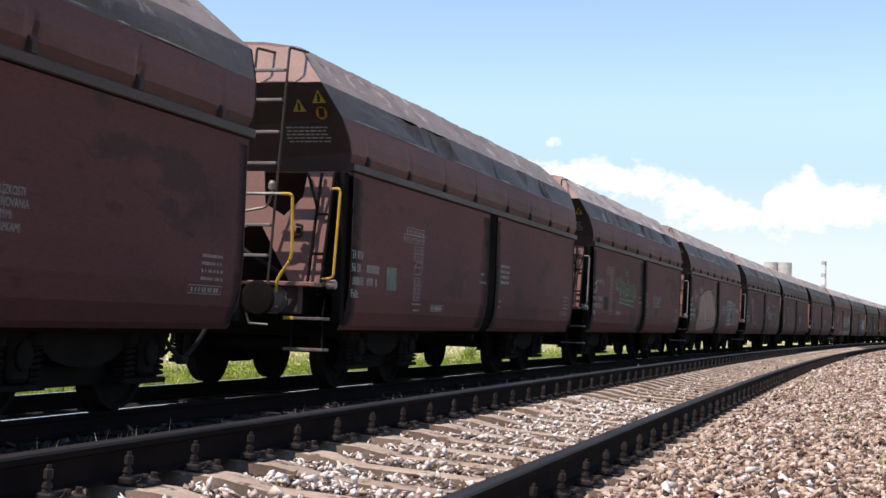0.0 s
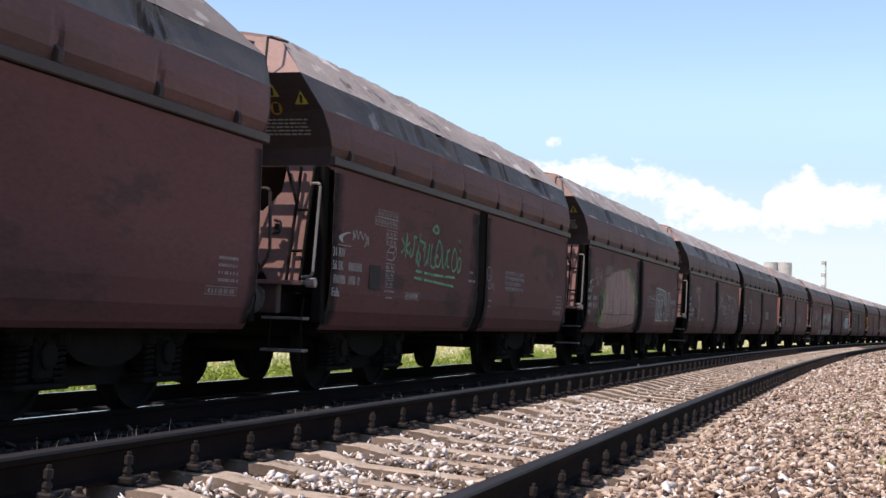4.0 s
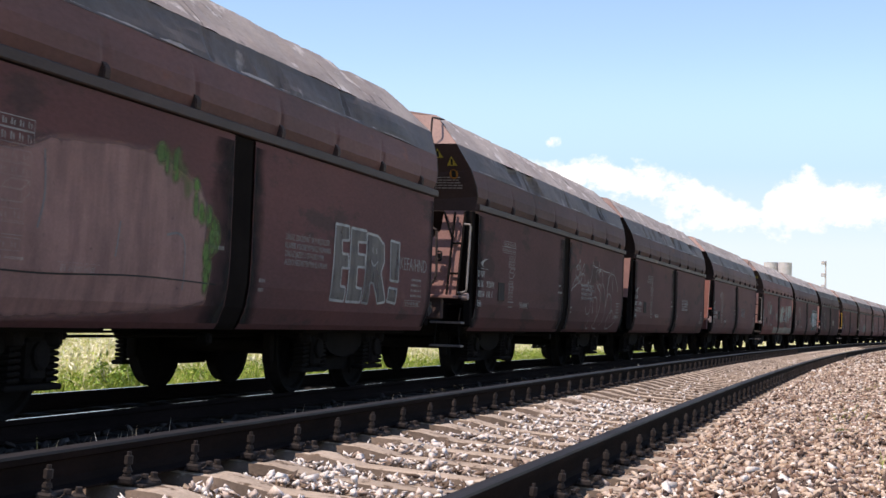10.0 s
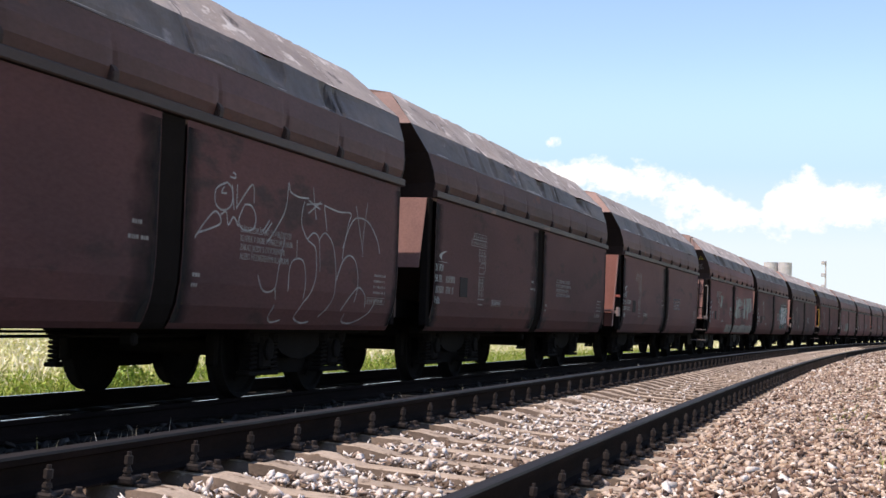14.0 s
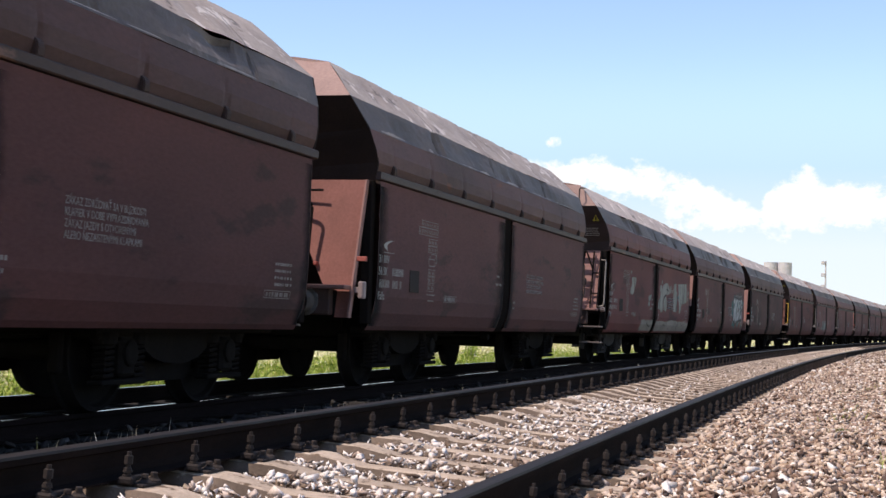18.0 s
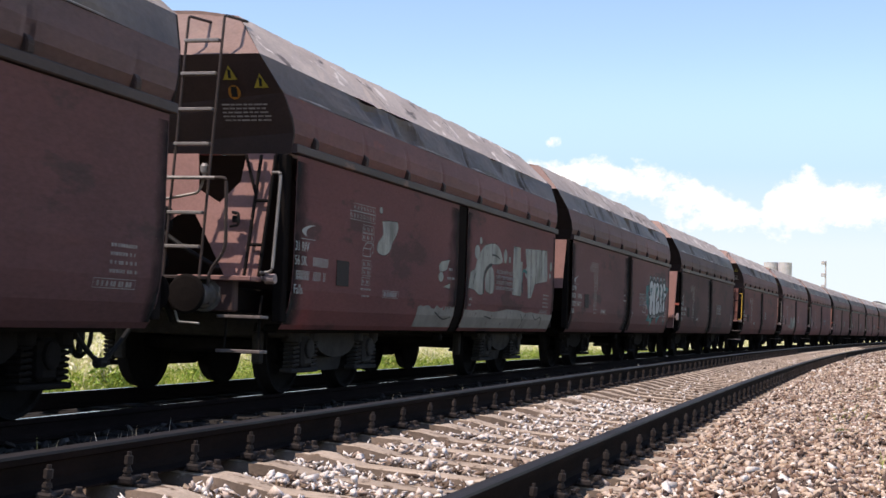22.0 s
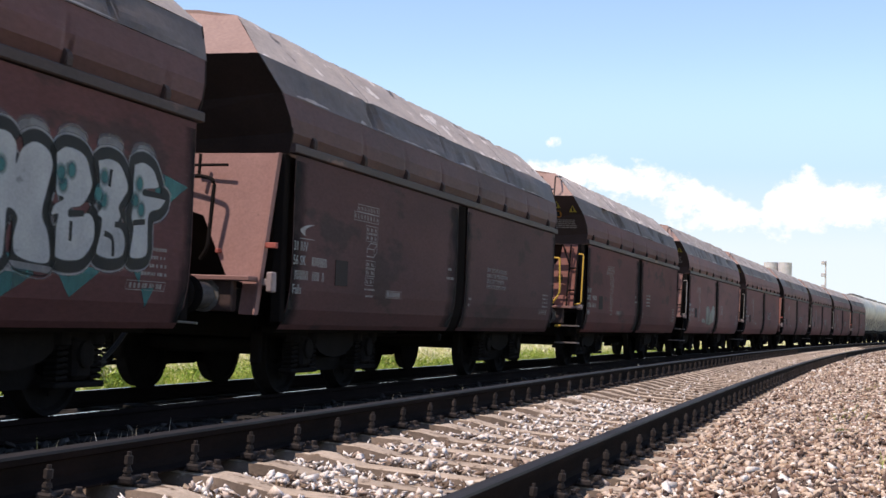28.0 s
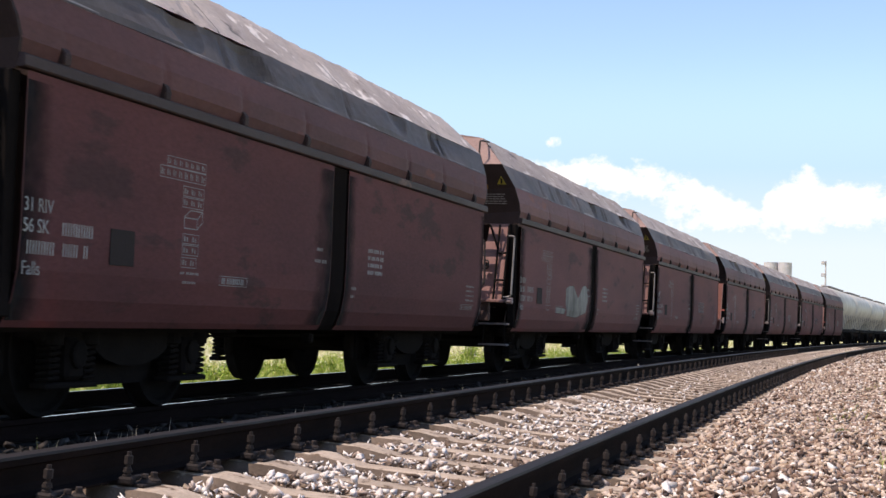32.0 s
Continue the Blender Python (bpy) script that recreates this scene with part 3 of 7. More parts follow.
# clouds: a far bank behind everything, white where the noise of heaped puffs is thick
def cloud_bank():
    m = bpy.data.materials.new("sunlit cloud")
    m.use_nodes = True
    n, l = m.node_tree.nodes, m.node_tree.links
    n.remove(n["Principled BSDF"])
    em, tr, mx = n.new("ShaderNodeEmission"), n.new("ShaderNodeBsdfTransparent"), n.new("ShaderNodeMixShader")
    at = n.new("ShaderNodeAttribute")
    at.attribute_name = "thick"
    tc = n.new("ShaderNodeTexCoord")
    mp = n.new("ShaderNodeMapping")
    mp.inputs["Scale"].default_value = (0.001, 0.001, 0.0014)
    l.new(tc.outputs["Object"], mp.inputs[0])
    n1 = n.new("ShaderNodeTexNoise")
    n1.inputs["Scale"].default_value, n1.inputs["Detail"].default_value, n1.inputs["Roughness"].default_value = 11.0, 10.0, 0.64
    l.new(mp.outputs[0], n1.inputs["Vector"])
    ad = n.new("ShaderNodeMath")
    ad.operation = "ADD"
    l.new(at.outputs["Fac"], ad.inputs[0])
    l.new(n1.outputs[0], ad.inputs[1])
    r = n.new("ShaderNodeMapRange")
    r.interpolation_type = "SMOOTHSTEP"
    r.inputs[1].default_value, r.inputs[2].default_value = 0.90, 1.14
    l.new(ad.outputs[0], r.inputs[0])
    cr = n.new("ShaderNodeMix")
    cr.data_type = "RGBA"
    cr.inputs[7].default_value = (1.0, 1.0, 1.0, 1)
    tone, air = n.new("ShaderNodeAttribute"), n.new("ShaderNodeMix")
    tone.attribute_name = "tone"
    air.data_type = "RGBA"
    air.inputs[6].default_value, air.inputs[7].default_value = (0.70, 0.82, 0.91, 1), (0.50, 0.725, 0.90, 1)
    l.new(tone.outputs["Fac"], air.inputs[0])
    l.new(air.outputs[2], cr.inputs[6])
    l.new(r.outputs[0], cr.inputs[0])
    l.new(cr.outputs[2], em.inputs[0])
    em.inputs[1].default_value = 1.05
    ve = n.new("ShaderNodeAttribute")
    ve.attribute_name = "veil"
    top = n.new("ShaderNodeMath")
    top.operation = "MAXIMUM"
    l.new(r.outputs[0], top.inputs[0])
    l.new(ve.outputs["Fac"], top.inputs[1])
    l.new(top.outputs[0], mx.inputs[0])
    l.new(tr.outputs[0], mx.inputs[1])
    l.new(em.outputs[0], mx.inputs[2])
    l.new(mx.outputs[0], n["Material Output"].inputs[0])
    # directions as tangents (left, up) at 4 km; heaps of puffs
    X = 4000.0
    us, ws = np.linspace(-0.30, 0.90, 480), np.linspace(-0.002, 0.22, 90)
    U, W = np.meshgrid(us, ws, indexing="ij")
    top, base = (np.interp(U, *np.array(sorted(q)).T) for q in (CLOUD_TOP, CLOUD_BASE))
    thick = 0.72 * np.clip((top + 0.023 - W) / 0.034, 0, 1) * np.clip((W - base + 0.025) / 0.034, 0, 1)
    for u0, w0, ru, rw, a in PUFFS:
        d = ((U - u0) / ru) ** 2 + ((W - w0) / rw) ** 2
        thick = np.maximum(thick, a * np.clip(1.25 - d, 0, 1))
    v = np.stack([np.full(U.shape, X), U * X, EYE_Z + W * X], -1).reshape(-1, 3)
    k = len(ws)
    i = (np.arange(len(us) - 1)[:, None] * k + np.arange(k - 1)[None, :]).ravel()
    me = raw_mesh("cloud_bank", v.tolist(), np.stack([i, i + k, i + k + 1, i + 1], -1).tolist(), m)
    tone = me.attributes.new("tone", "FLOAT", "POINT")
    tone.data.foreach_set("value", np.clip((W - 0.055) / 0.055, 0, 1).ravel().astype(np.float32))
    veil = np.clip((0.19 - W) / 0.09, 0, 1)
    at3 = me.attributes.new("veil", "FLOAT", "POINT")
    at3.data.foreach_set("value", (0.92 * veil * veil * (3 - 2 * veil)).ravel().astype(np.float32))
    at2 = me.attributes.new("thick", "FLOAT", "POINT")
    at2.data.foreach_set("value", thick.ravel().astype(np.float32))
    tagged(new("backdrop", me), "white heaped summer clouds in a pale blue sky", "clouds", kind="structure").visible_shadow = False


# upper and lower edge of the bank, and single puffs, as tangents to the left and up
CLOUD_TOP = [(0.90, 0.10), (0.40, 0.105), (0.2183, 0.1093), (0.1862, 0.1146), (0.1703, 0.1131), (0.1466, 0.112), (0.1348, 0.1089), (0.1191, 0.1012), (0.0998, 0.0975), (0.0769, 0.093), (0.0617, 0.0863), (0.056, 0.0818), (0.0489, 0.0952), (0.0361, 0.1003), (0.0252, 0.1079), (0.0159, 0.1019), (-0.0005, 0.0994), (-0.025, 0.0959), (-0.30, 0.09)]
CLOUD_BASE = [(0.90, 0.08), (0.2179, 0.0957), (0.1697, 0.0941), (0.1304, 0.0906), (0.1108, 0.0791), (0.0878, 0.0729), (0.0614, 0.0695), (0.0353, 0.0676), (0.0208, 0.0728), (-0.0009, 0.0768), (-0.0254, 0.0753), (-0.30, 0.07)]
PUFFS = [(0.1987, 0.1269, 0.010, 0.007, 0.49), (0.1511, 0.1332, 0.005, 0.004, 0.43), (0.1396, 0.1148, 0.010, 0.004, 0.46), (0.165, 0.082, 0.03, 0.012, 0.44), (0.11, 0.068, 0.04, 0.006, 0.40)]
cloud_bank()


# ---------------------------------------------------------------- hopper wagons
def paints(i):
    """Body paints of one wagon: each has faded and rusted in its own way; far ones are brightened for haze."""
    r = random.Random(100 + i)
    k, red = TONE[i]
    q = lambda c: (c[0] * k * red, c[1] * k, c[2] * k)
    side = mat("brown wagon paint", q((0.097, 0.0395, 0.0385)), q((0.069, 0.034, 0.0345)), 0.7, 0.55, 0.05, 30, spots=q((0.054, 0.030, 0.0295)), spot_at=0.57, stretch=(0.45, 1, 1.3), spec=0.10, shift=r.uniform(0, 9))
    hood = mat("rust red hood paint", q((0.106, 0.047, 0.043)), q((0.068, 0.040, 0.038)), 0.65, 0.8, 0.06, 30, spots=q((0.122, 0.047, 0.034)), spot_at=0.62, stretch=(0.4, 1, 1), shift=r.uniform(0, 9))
    # shoulder made paler down the rake, haze of the distance put into its colour
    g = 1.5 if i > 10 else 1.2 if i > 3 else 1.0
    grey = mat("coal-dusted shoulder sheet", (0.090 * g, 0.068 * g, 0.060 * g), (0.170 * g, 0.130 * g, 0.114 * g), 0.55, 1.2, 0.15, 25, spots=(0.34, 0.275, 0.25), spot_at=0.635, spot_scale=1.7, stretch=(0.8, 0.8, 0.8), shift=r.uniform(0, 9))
    q = ROOF_TONE[i]
    roof = mat("faded roof sheet", (0.52 * q, 0.41 * q, 0.35 * q), (0.35 * q, 0.27 * q, 0.235 * q), 0.6, 1.5, 0.35, 25, spots=(0.14, 0.105, 0.092), spot_at=0.60, spot_scale=2.6, stretch=(0.6, 1, 1), flakes=(0.72 * q, 0.61 * q, 0.55 * q), flake_at=0.585, flake_scale=3.6, shift=r.uniform(0, 9))
    return side, hood, grey, roof


# brightness and redness of each wagon's paint; from 11 on the brightness includes distance haze
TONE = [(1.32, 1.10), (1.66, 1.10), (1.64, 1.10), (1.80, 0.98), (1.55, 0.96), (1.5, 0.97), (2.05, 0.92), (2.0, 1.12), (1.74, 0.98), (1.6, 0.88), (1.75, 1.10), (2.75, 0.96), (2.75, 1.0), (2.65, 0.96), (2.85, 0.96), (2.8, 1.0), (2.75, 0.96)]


ROOF_TONE = [0.70, 0.66, 1.0, 0.9, 1.05, 1.0, 0.95, 1.2, 1.0, 1.15, 1.2, 0.9, 1.0, 0.85, 0.9, 0.95, 0.9]
M["board"] = mat("dark chalk board paint", (0.026, 0.019, 0.018), (0.036, 0.026, 0.024), 0.8, 4, 0.05, 40)
M["board_pale"] = mat("chalked pale board", (0.16, 0.17, 0.135), (0.10, 0.105, 0.085), 0.8, 5, 0.05, 40)
M["dusty"] = mat("dust-grey bogie steel", (0.055, 0.049, 0.046), (0.034, 0.030, 0.028), 0.9, 4, 0.3, 40, spec=0.05)
M["grease"] = mat("greasy grey buffer steel", (0.15, 0.135, 0.13), (0.07, 0.062, 0.058), 0.45, 6, 0.2, 40, spec=0.3)
M["red"] = mat("faded red marker paint", (0.42, 0.11, 0.085), (0.34, 0.10, 0.08), 0.6, 8, 0.1, 60)
M["lamp"] = mat("pinkish grey bracket paint", (0.34, 0.25, 0.24), (0.25, 0.19, 0.18), 0.6, 8, 0.1, 60)
M["sooty"] = mat("sooty brown end sheet", (0.054, 0.031, 0.028), (0.036, 0.023, 0.021), 0.7, 1.6, 0.1, 40)
# end sheet of ends without ladder; the shadow on it is put into the colour
M["shade_end"] = mat("coal-black end sheet", (0.020, 0.014, 0.013), (0.030, 0.020, 0.018), 0.85, 1.6, 0.1, 40, spec=0.05)
M["stock"] = mat("brown headstock paint", (0.085, 0.050, 0.046), (0.050, 0.034, 0.031), 0.7, 3, 0.1, 40)
M["ledge"] = mat("grimy brown ledge paint", (0.062, 0.037, 0.034), (0.046, 0.032, 0.030), 0.6, 1.0, 0.15, 40, spots=(0.16, 0.085, 0.065), spot_at=0.63, stretch=(0.4, 1, 1))
LB = 11.22                                   # hood length at the ledge
# side profile: half width, height, how far the ends lean out
PROF = [(1.42, 2.32, 0.0), (1.455, 2.43, 0.02), (1.45, 2.56, 0.07), (1.40, 2.77, 0.17), (1.25, 3.09, 0.39)]
WALL = [(1.425, 2.242), (1.425, 1.25), (1.415, 1.02), (1.385, 0.84), (1.33, 0.70), (1.30, 0.655)]


RIBS = (0.5, 1.9, 3.3, 4.7, 6.4, 7.8, 9.2, 10.6)
SEAM_AT = ((2.4, 5.1, 8.3), (3.1, 6.0, 9.4), (1.7, 4.6, 7.2, 9.9))


def buckles(seed, n=9):
    """Knocks in a wagon's upper sheets: place along it, reach, depth."""
    rng = random.Random(seed)
    return [(rng.uniform(0.5, LB - 0.5), rng.uniform(0.10, 0.40), rng.uniform(-0.075, 0.015), rng.uniform(0.0, 1.0)) for _ in range(n)]


def knocked(x, f, seed, seams, knocks):
    """How far a sheet stands in or out at x along it and f of its height."""
    d = 0.045 * noise.noise((x * 0.55, f * 0.9, seed * 7.3)) + 0.014 * (0.35 - abs(noise.noise((x * 1.3, f * 2.6, seed * 3.1)))) + 0.007 * noise.noise((x * 5, f * 6, seed))
    for xs in seams:
        d -= 0.020 * math.exp(-((x - xs - 0.1 * f) / 0.06) ** 2)
    for xs, r, a, at in knocks:
        d += a * max(0.0, 1 - math.hypot((x - xs) / r, (f - at) / 0.8)) ** 0.8
    return d


def hood_sheet(name, prof, material, seed, variant, nx=90, rough=False, thick=0.02):
    """A long sheet along the wagon on one side (y negative); rough: knocked about, else drawn in at its ribs."""
    bm = bmesh.new()
    rows = []
    knocks = buckles(seed)
    for i in range(nx + 1):
        t = i / nx
        row = []
        for j, (o, z, e) in enumerate(prof):
            x = -e + t * (LB + 2 * e)
            f = j / (len(prof) - 1)
            if rough:
                d = knocked(x, f, seed, SEAM_AT[variant], knocks) * (0.30 if j == 0 else 0.6 if f == 1 else 1.0)
            else:
                d = 0.009 * noise.noise((x * 0.9, z * 2.5, seed * 7.3)) + 0.006 * noise.noise((x * 2.6, z * 5, seed * 3.1))
                d -= 0.016 * max(math.exp(-((x - r) / 0.05) ** 2) for r in RIBS)
                d *= math.sin(pi * min(1, f * 1.1)) if f < 1 else 0.0
            d *= min(1, 7 * t, 7 * (1 - t))
            row.append(bm.verts.new((x, -o - d * 0.8, z + d * 0.5)))
        rows.append(row)
    for a, b in zip(rows, rows[1:]):
        for k in range(len(prof) - 1):
            bm.faces.new((a[k], b[k], b[k + 1], a[k + 1]))
    if thick:
        bmesh.ops.solidify(bm, geom=bm.faces[:], thickness=thick)
    return mesh_of(name, bm, material)


def densify(prof, k):
    out = []
    for a, b in zip(prof, prof[1:]):
        out += [tuple(p + (q - p) * i / k for p, q in zip(a, b)) for i in range(k)]
    return out + [prof[-1]]


def flip(me):
    """The same sheet for the other side."""
    m2 = me.copy()
    m2.transform(Matrix.Diagonal((1, -1, 1, 1)))
    m2.flip_normals()
    return m2


def roof_mesh(seed, variant):
    prof = [(-1.25, 3.09), (-1.10, 3.245), (-0.95, 3.40), (-0.80, 3.54), (-0.4, 3.60), (0, 3.615), (0.4, 3.60), (0.80, 3.54), (0.95, 3.40), (1.10, 3.245), (1.25, 3.09)]
    bm = bmesh.new()
    nx = 170
    rows = []
    knocks = buckles(seed)
    for i in range(nx + 1):
        t = i / nx
        row = []
        for j, (o, z) in enumerate(prof):
            rise = (z - 3.09) / 0.45
            x0 = -0.39 + 0.50 * min(1, rise)
            x = x0 + t * (LB - 2 * x0)
            d = 0.5 * knocked(x, rise, seed, SEAM_AT[variant], knocks) + 0.008 * noise.noise((x * 4.5, o * 6, seed))
            d *= min(1, 7 * t, 7 * (1 - t)) * (0.6 if j in (0, 10) else 1.0)
            row.append(bm.verts.new((x, o + 0.4 * (d if o > 0 else -d), z + d)))
        rows.append(row)
    for a, b in zip(rows, rows[1:]):
        for k in range(len(prof) - 1):
            bm.faces.new((a[k], b[k], b[k + 1], a[k + 1]))
    return mesh_of("roof", bm, M["concrete"])


def end_slope_mesh():
    bm = bmesh.new()
    prism(bm, [(-0.39, -1.25, 3.09), (-0.39, 1.25, 3.09), (0.11, 0.80, 3.54), (0.11, 0.4, 3.60), (0.11, 0, 3.615), (0.11, -0.4, 3.60), (0.11, -0.80, 3.54)], (0.02, 0, -0.015))
    return mesh_of("end_slope", bm, M["roof_end"])


def end_wall_mesh():
    bm = bmesh.new()
    pts = [(-e, -o, z) for o, z, e in PROF] + [(-e, o, z) for o, z, e in PROF[::-1]]
    pts[0], pts[-1] = (0.0, -1.42, 2.24), (0.0, 1.42, 2.24)
    prism(bm, pts, (0.03, 0, 0))
    return mesh_of("end_wall", bm, M["sooty"])


M["roof_end"] = mat("faded end slope sheet", (0.33, 0.208, 0.172), (0.26, 0.165, 0.138), 0.55, 1.5, 0.1, 30, spots=(0.2, 0.12, 0.1), spot_at=0.68, vary=0.15)


def side_panel_mesh(x0, x1, name="side_panel"):
    """A discharge flap: flat above, curved in below, with a folded rim."""
    bm = bmesh.new()
    rows = []
    n = 12
    for i in range(n + 1):
        x = x0 + (x1 - x0) * i / n
        rows.append([bm.verts.new((x, -o - 0.03 + 0.0012 * sin(x * 3 + z * 2), z)) for o, z in WALL])
    for a, b in zip(rows, rows[1:]):
        for k in range(len(WALL) - 1):
            bm.faces.new((a[k], b[k], b[k + 1], a[k + 1]))
    bmesh.ops.solidify(bm, geom=bm.faces[:], thickness=0.03)
    return mesh_of(name, bm, M["ledge"])


def ledge_mesh():
    bm = bmesh.new()
    prism(bm, [(0, -1.36, 2.34), (0, -1.475, 2.335), (0, -1.485, 2.325), (0, -1.485, 2.262), (0, -1.475, 2.252), (0, -1.40, 2.252)], (LB, 0, 0))
    return mesh_of("ledge", bm, M["ledge"])




def bracket_mesh():
    """A folded rib that stands on the ledge against the hood."""
    bm = bmesh.new()
    prism(bm, [(-0.045, -1.40, 2.335), (-0.045, -1.476, 2.335), (-0.045, -1.482, 2.40), (-0.045, -1.472, 2.43), (-0.045, -1.44, 2.46)], (0.09, 0, 0))
    bmesh.ops.bevel(bm, geom=bm.edges[:], offset=0.008, segments=2, affect="EDGES")
    return mesh_of("bracket", bm, M["sooty"])


def wheelset_mesh():
    bm = bmesh.new()
    for sd in (-1, 1):
        y = sd * 0.68
        lathe(bm, [(y + sd * p, r) for p, r in ((0.0, 0.08), (0.0, 0.14), (0.03, 0.17), (0.02, 0.40), (0.0, 0.42), (0.0, 0.488), (0.02, 0.49), (0.035, 0.468), (0.14, 0.455), (0.14, 0.42), (0.10, 0.40), (0.07, 0.17), (0.11, 0.14), (0.11, 0.08))], "y", 28)
    lathe(bm, [(-1.0, 0.06), (-0.8, 0.065), (-0.68, 0.08), (0.68, 0.08), (0.8, 0.065), (1.0, 0.06)], "y", 12)
    # holes' rims that show the turning
    for sd in (-1, 1):
        for k in range(2):
            a = k * pi
            bbox(bm, 0.28 * cos(a) - 0.03, 0.28 * cos(a) + 0.03, sd * 0.80 - 0.008, sd * 0.80 + 0.008, 0.28 * sin(a) - 0.03, 0.28 * sin(a) + 0.03, 0.004)
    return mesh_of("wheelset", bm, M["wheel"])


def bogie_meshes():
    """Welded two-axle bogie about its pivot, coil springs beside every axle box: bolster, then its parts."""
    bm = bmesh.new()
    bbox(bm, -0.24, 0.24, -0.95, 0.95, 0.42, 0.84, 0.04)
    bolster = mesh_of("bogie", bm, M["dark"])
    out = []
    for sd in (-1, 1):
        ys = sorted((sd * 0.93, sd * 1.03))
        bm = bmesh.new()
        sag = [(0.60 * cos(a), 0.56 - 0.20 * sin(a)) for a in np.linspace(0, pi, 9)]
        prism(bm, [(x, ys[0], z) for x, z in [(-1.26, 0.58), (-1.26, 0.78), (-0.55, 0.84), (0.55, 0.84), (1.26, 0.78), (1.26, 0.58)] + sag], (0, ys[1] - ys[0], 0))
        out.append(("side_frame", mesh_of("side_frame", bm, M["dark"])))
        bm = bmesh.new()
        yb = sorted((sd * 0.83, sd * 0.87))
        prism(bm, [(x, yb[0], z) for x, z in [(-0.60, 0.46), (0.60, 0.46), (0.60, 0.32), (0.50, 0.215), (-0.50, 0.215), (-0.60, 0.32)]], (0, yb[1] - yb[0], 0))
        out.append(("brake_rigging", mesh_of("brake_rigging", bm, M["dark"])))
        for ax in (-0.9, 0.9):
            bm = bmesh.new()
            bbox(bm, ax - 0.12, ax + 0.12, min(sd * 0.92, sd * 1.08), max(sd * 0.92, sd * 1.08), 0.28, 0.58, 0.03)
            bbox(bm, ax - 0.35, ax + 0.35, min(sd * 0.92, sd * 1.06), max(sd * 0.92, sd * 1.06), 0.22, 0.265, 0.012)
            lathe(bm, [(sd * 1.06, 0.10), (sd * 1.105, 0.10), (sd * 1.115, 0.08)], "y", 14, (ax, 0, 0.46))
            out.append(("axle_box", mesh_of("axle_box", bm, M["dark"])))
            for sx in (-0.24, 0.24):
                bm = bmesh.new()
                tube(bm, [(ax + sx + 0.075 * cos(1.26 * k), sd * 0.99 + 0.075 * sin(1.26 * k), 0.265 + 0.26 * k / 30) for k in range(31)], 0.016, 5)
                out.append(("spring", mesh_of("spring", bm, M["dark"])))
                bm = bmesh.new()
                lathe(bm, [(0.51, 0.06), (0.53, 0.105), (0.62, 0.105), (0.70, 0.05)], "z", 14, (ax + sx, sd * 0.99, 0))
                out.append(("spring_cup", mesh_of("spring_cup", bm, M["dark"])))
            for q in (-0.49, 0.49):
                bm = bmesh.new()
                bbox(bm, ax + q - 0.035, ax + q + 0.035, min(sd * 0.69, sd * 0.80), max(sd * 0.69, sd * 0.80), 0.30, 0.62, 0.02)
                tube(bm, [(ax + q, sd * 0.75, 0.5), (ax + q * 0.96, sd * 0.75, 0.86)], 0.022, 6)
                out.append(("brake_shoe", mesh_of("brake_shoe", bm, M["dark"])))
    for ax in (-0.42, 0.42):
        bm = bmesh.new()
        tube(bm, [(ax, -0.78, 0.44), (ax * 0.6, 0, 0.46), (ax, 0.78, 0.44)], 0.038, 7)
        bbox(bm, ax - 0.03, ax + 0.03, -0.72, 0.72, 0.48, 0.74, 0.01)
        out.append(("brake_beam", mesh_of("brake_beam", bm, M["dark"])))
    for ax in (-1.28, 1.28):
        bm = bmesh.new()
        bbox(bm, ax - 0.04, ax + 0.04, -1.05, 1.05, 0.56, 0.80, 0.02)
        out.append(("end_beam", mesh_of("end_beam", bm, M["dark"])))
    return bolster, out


def add_bogie(w, x, paint=None):
    b = part("bogie", BOGIE[0], None, w, at=pose(x, 0, 0))
    for nm, me in BOGIE[1]:
        ob = part(nm, me, None, b)
        if paint:
            ob.material_slots[0].link = "OBJECT"
            ob.material_slots[0].material = paint


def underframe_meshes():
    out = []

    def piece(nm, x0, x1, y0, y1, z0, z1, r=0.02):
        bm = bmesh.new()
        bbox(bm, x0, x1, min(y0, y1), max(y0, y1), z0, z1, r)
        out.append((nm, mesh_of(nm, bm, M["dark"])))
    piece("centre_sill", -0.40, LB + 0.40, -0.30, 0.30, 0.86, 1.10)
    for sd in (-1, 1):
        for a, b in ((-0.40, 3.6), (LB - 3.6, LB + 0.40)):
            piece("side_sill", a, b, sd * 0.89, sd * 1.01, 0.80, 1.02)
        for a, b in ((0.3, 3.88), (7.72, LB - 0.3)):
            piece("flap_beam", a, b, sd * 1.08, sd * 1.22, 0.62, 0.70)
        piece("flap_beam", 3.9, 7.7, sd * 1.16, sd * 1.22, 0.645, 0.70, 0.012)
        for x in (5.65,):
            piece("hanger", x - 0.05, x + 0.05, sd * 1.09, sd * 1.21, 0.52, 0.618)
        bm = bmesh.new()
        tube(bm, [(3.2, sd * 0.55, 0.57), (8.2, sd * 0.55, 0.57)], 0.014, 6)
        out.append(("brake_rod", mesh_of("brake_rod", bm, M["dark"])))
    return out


def hopper_core_mesh():
    """Inner hopper and end slopes behind the flaps."""
    bm = bmesh.new()
    prism(bm, [(0.10, -1.33, 2.24), (1.5, -1.33, 0.72), (LB - 1.5, -1.33, 0.72), (LB - 0.10, -1.33, 2.24)], (0, 2.66, 0))
    return mesh_of("hopper", bm, M["sooty"])


def corner_post_mesh(x):
    bm = bmesh.new()
    bbox(bm, x - 0.02, x + 0.10, -1.40, -1.30, 0.72, 2.24, 0.01)
    return mesh_of("corner_post", bm, M["post"])


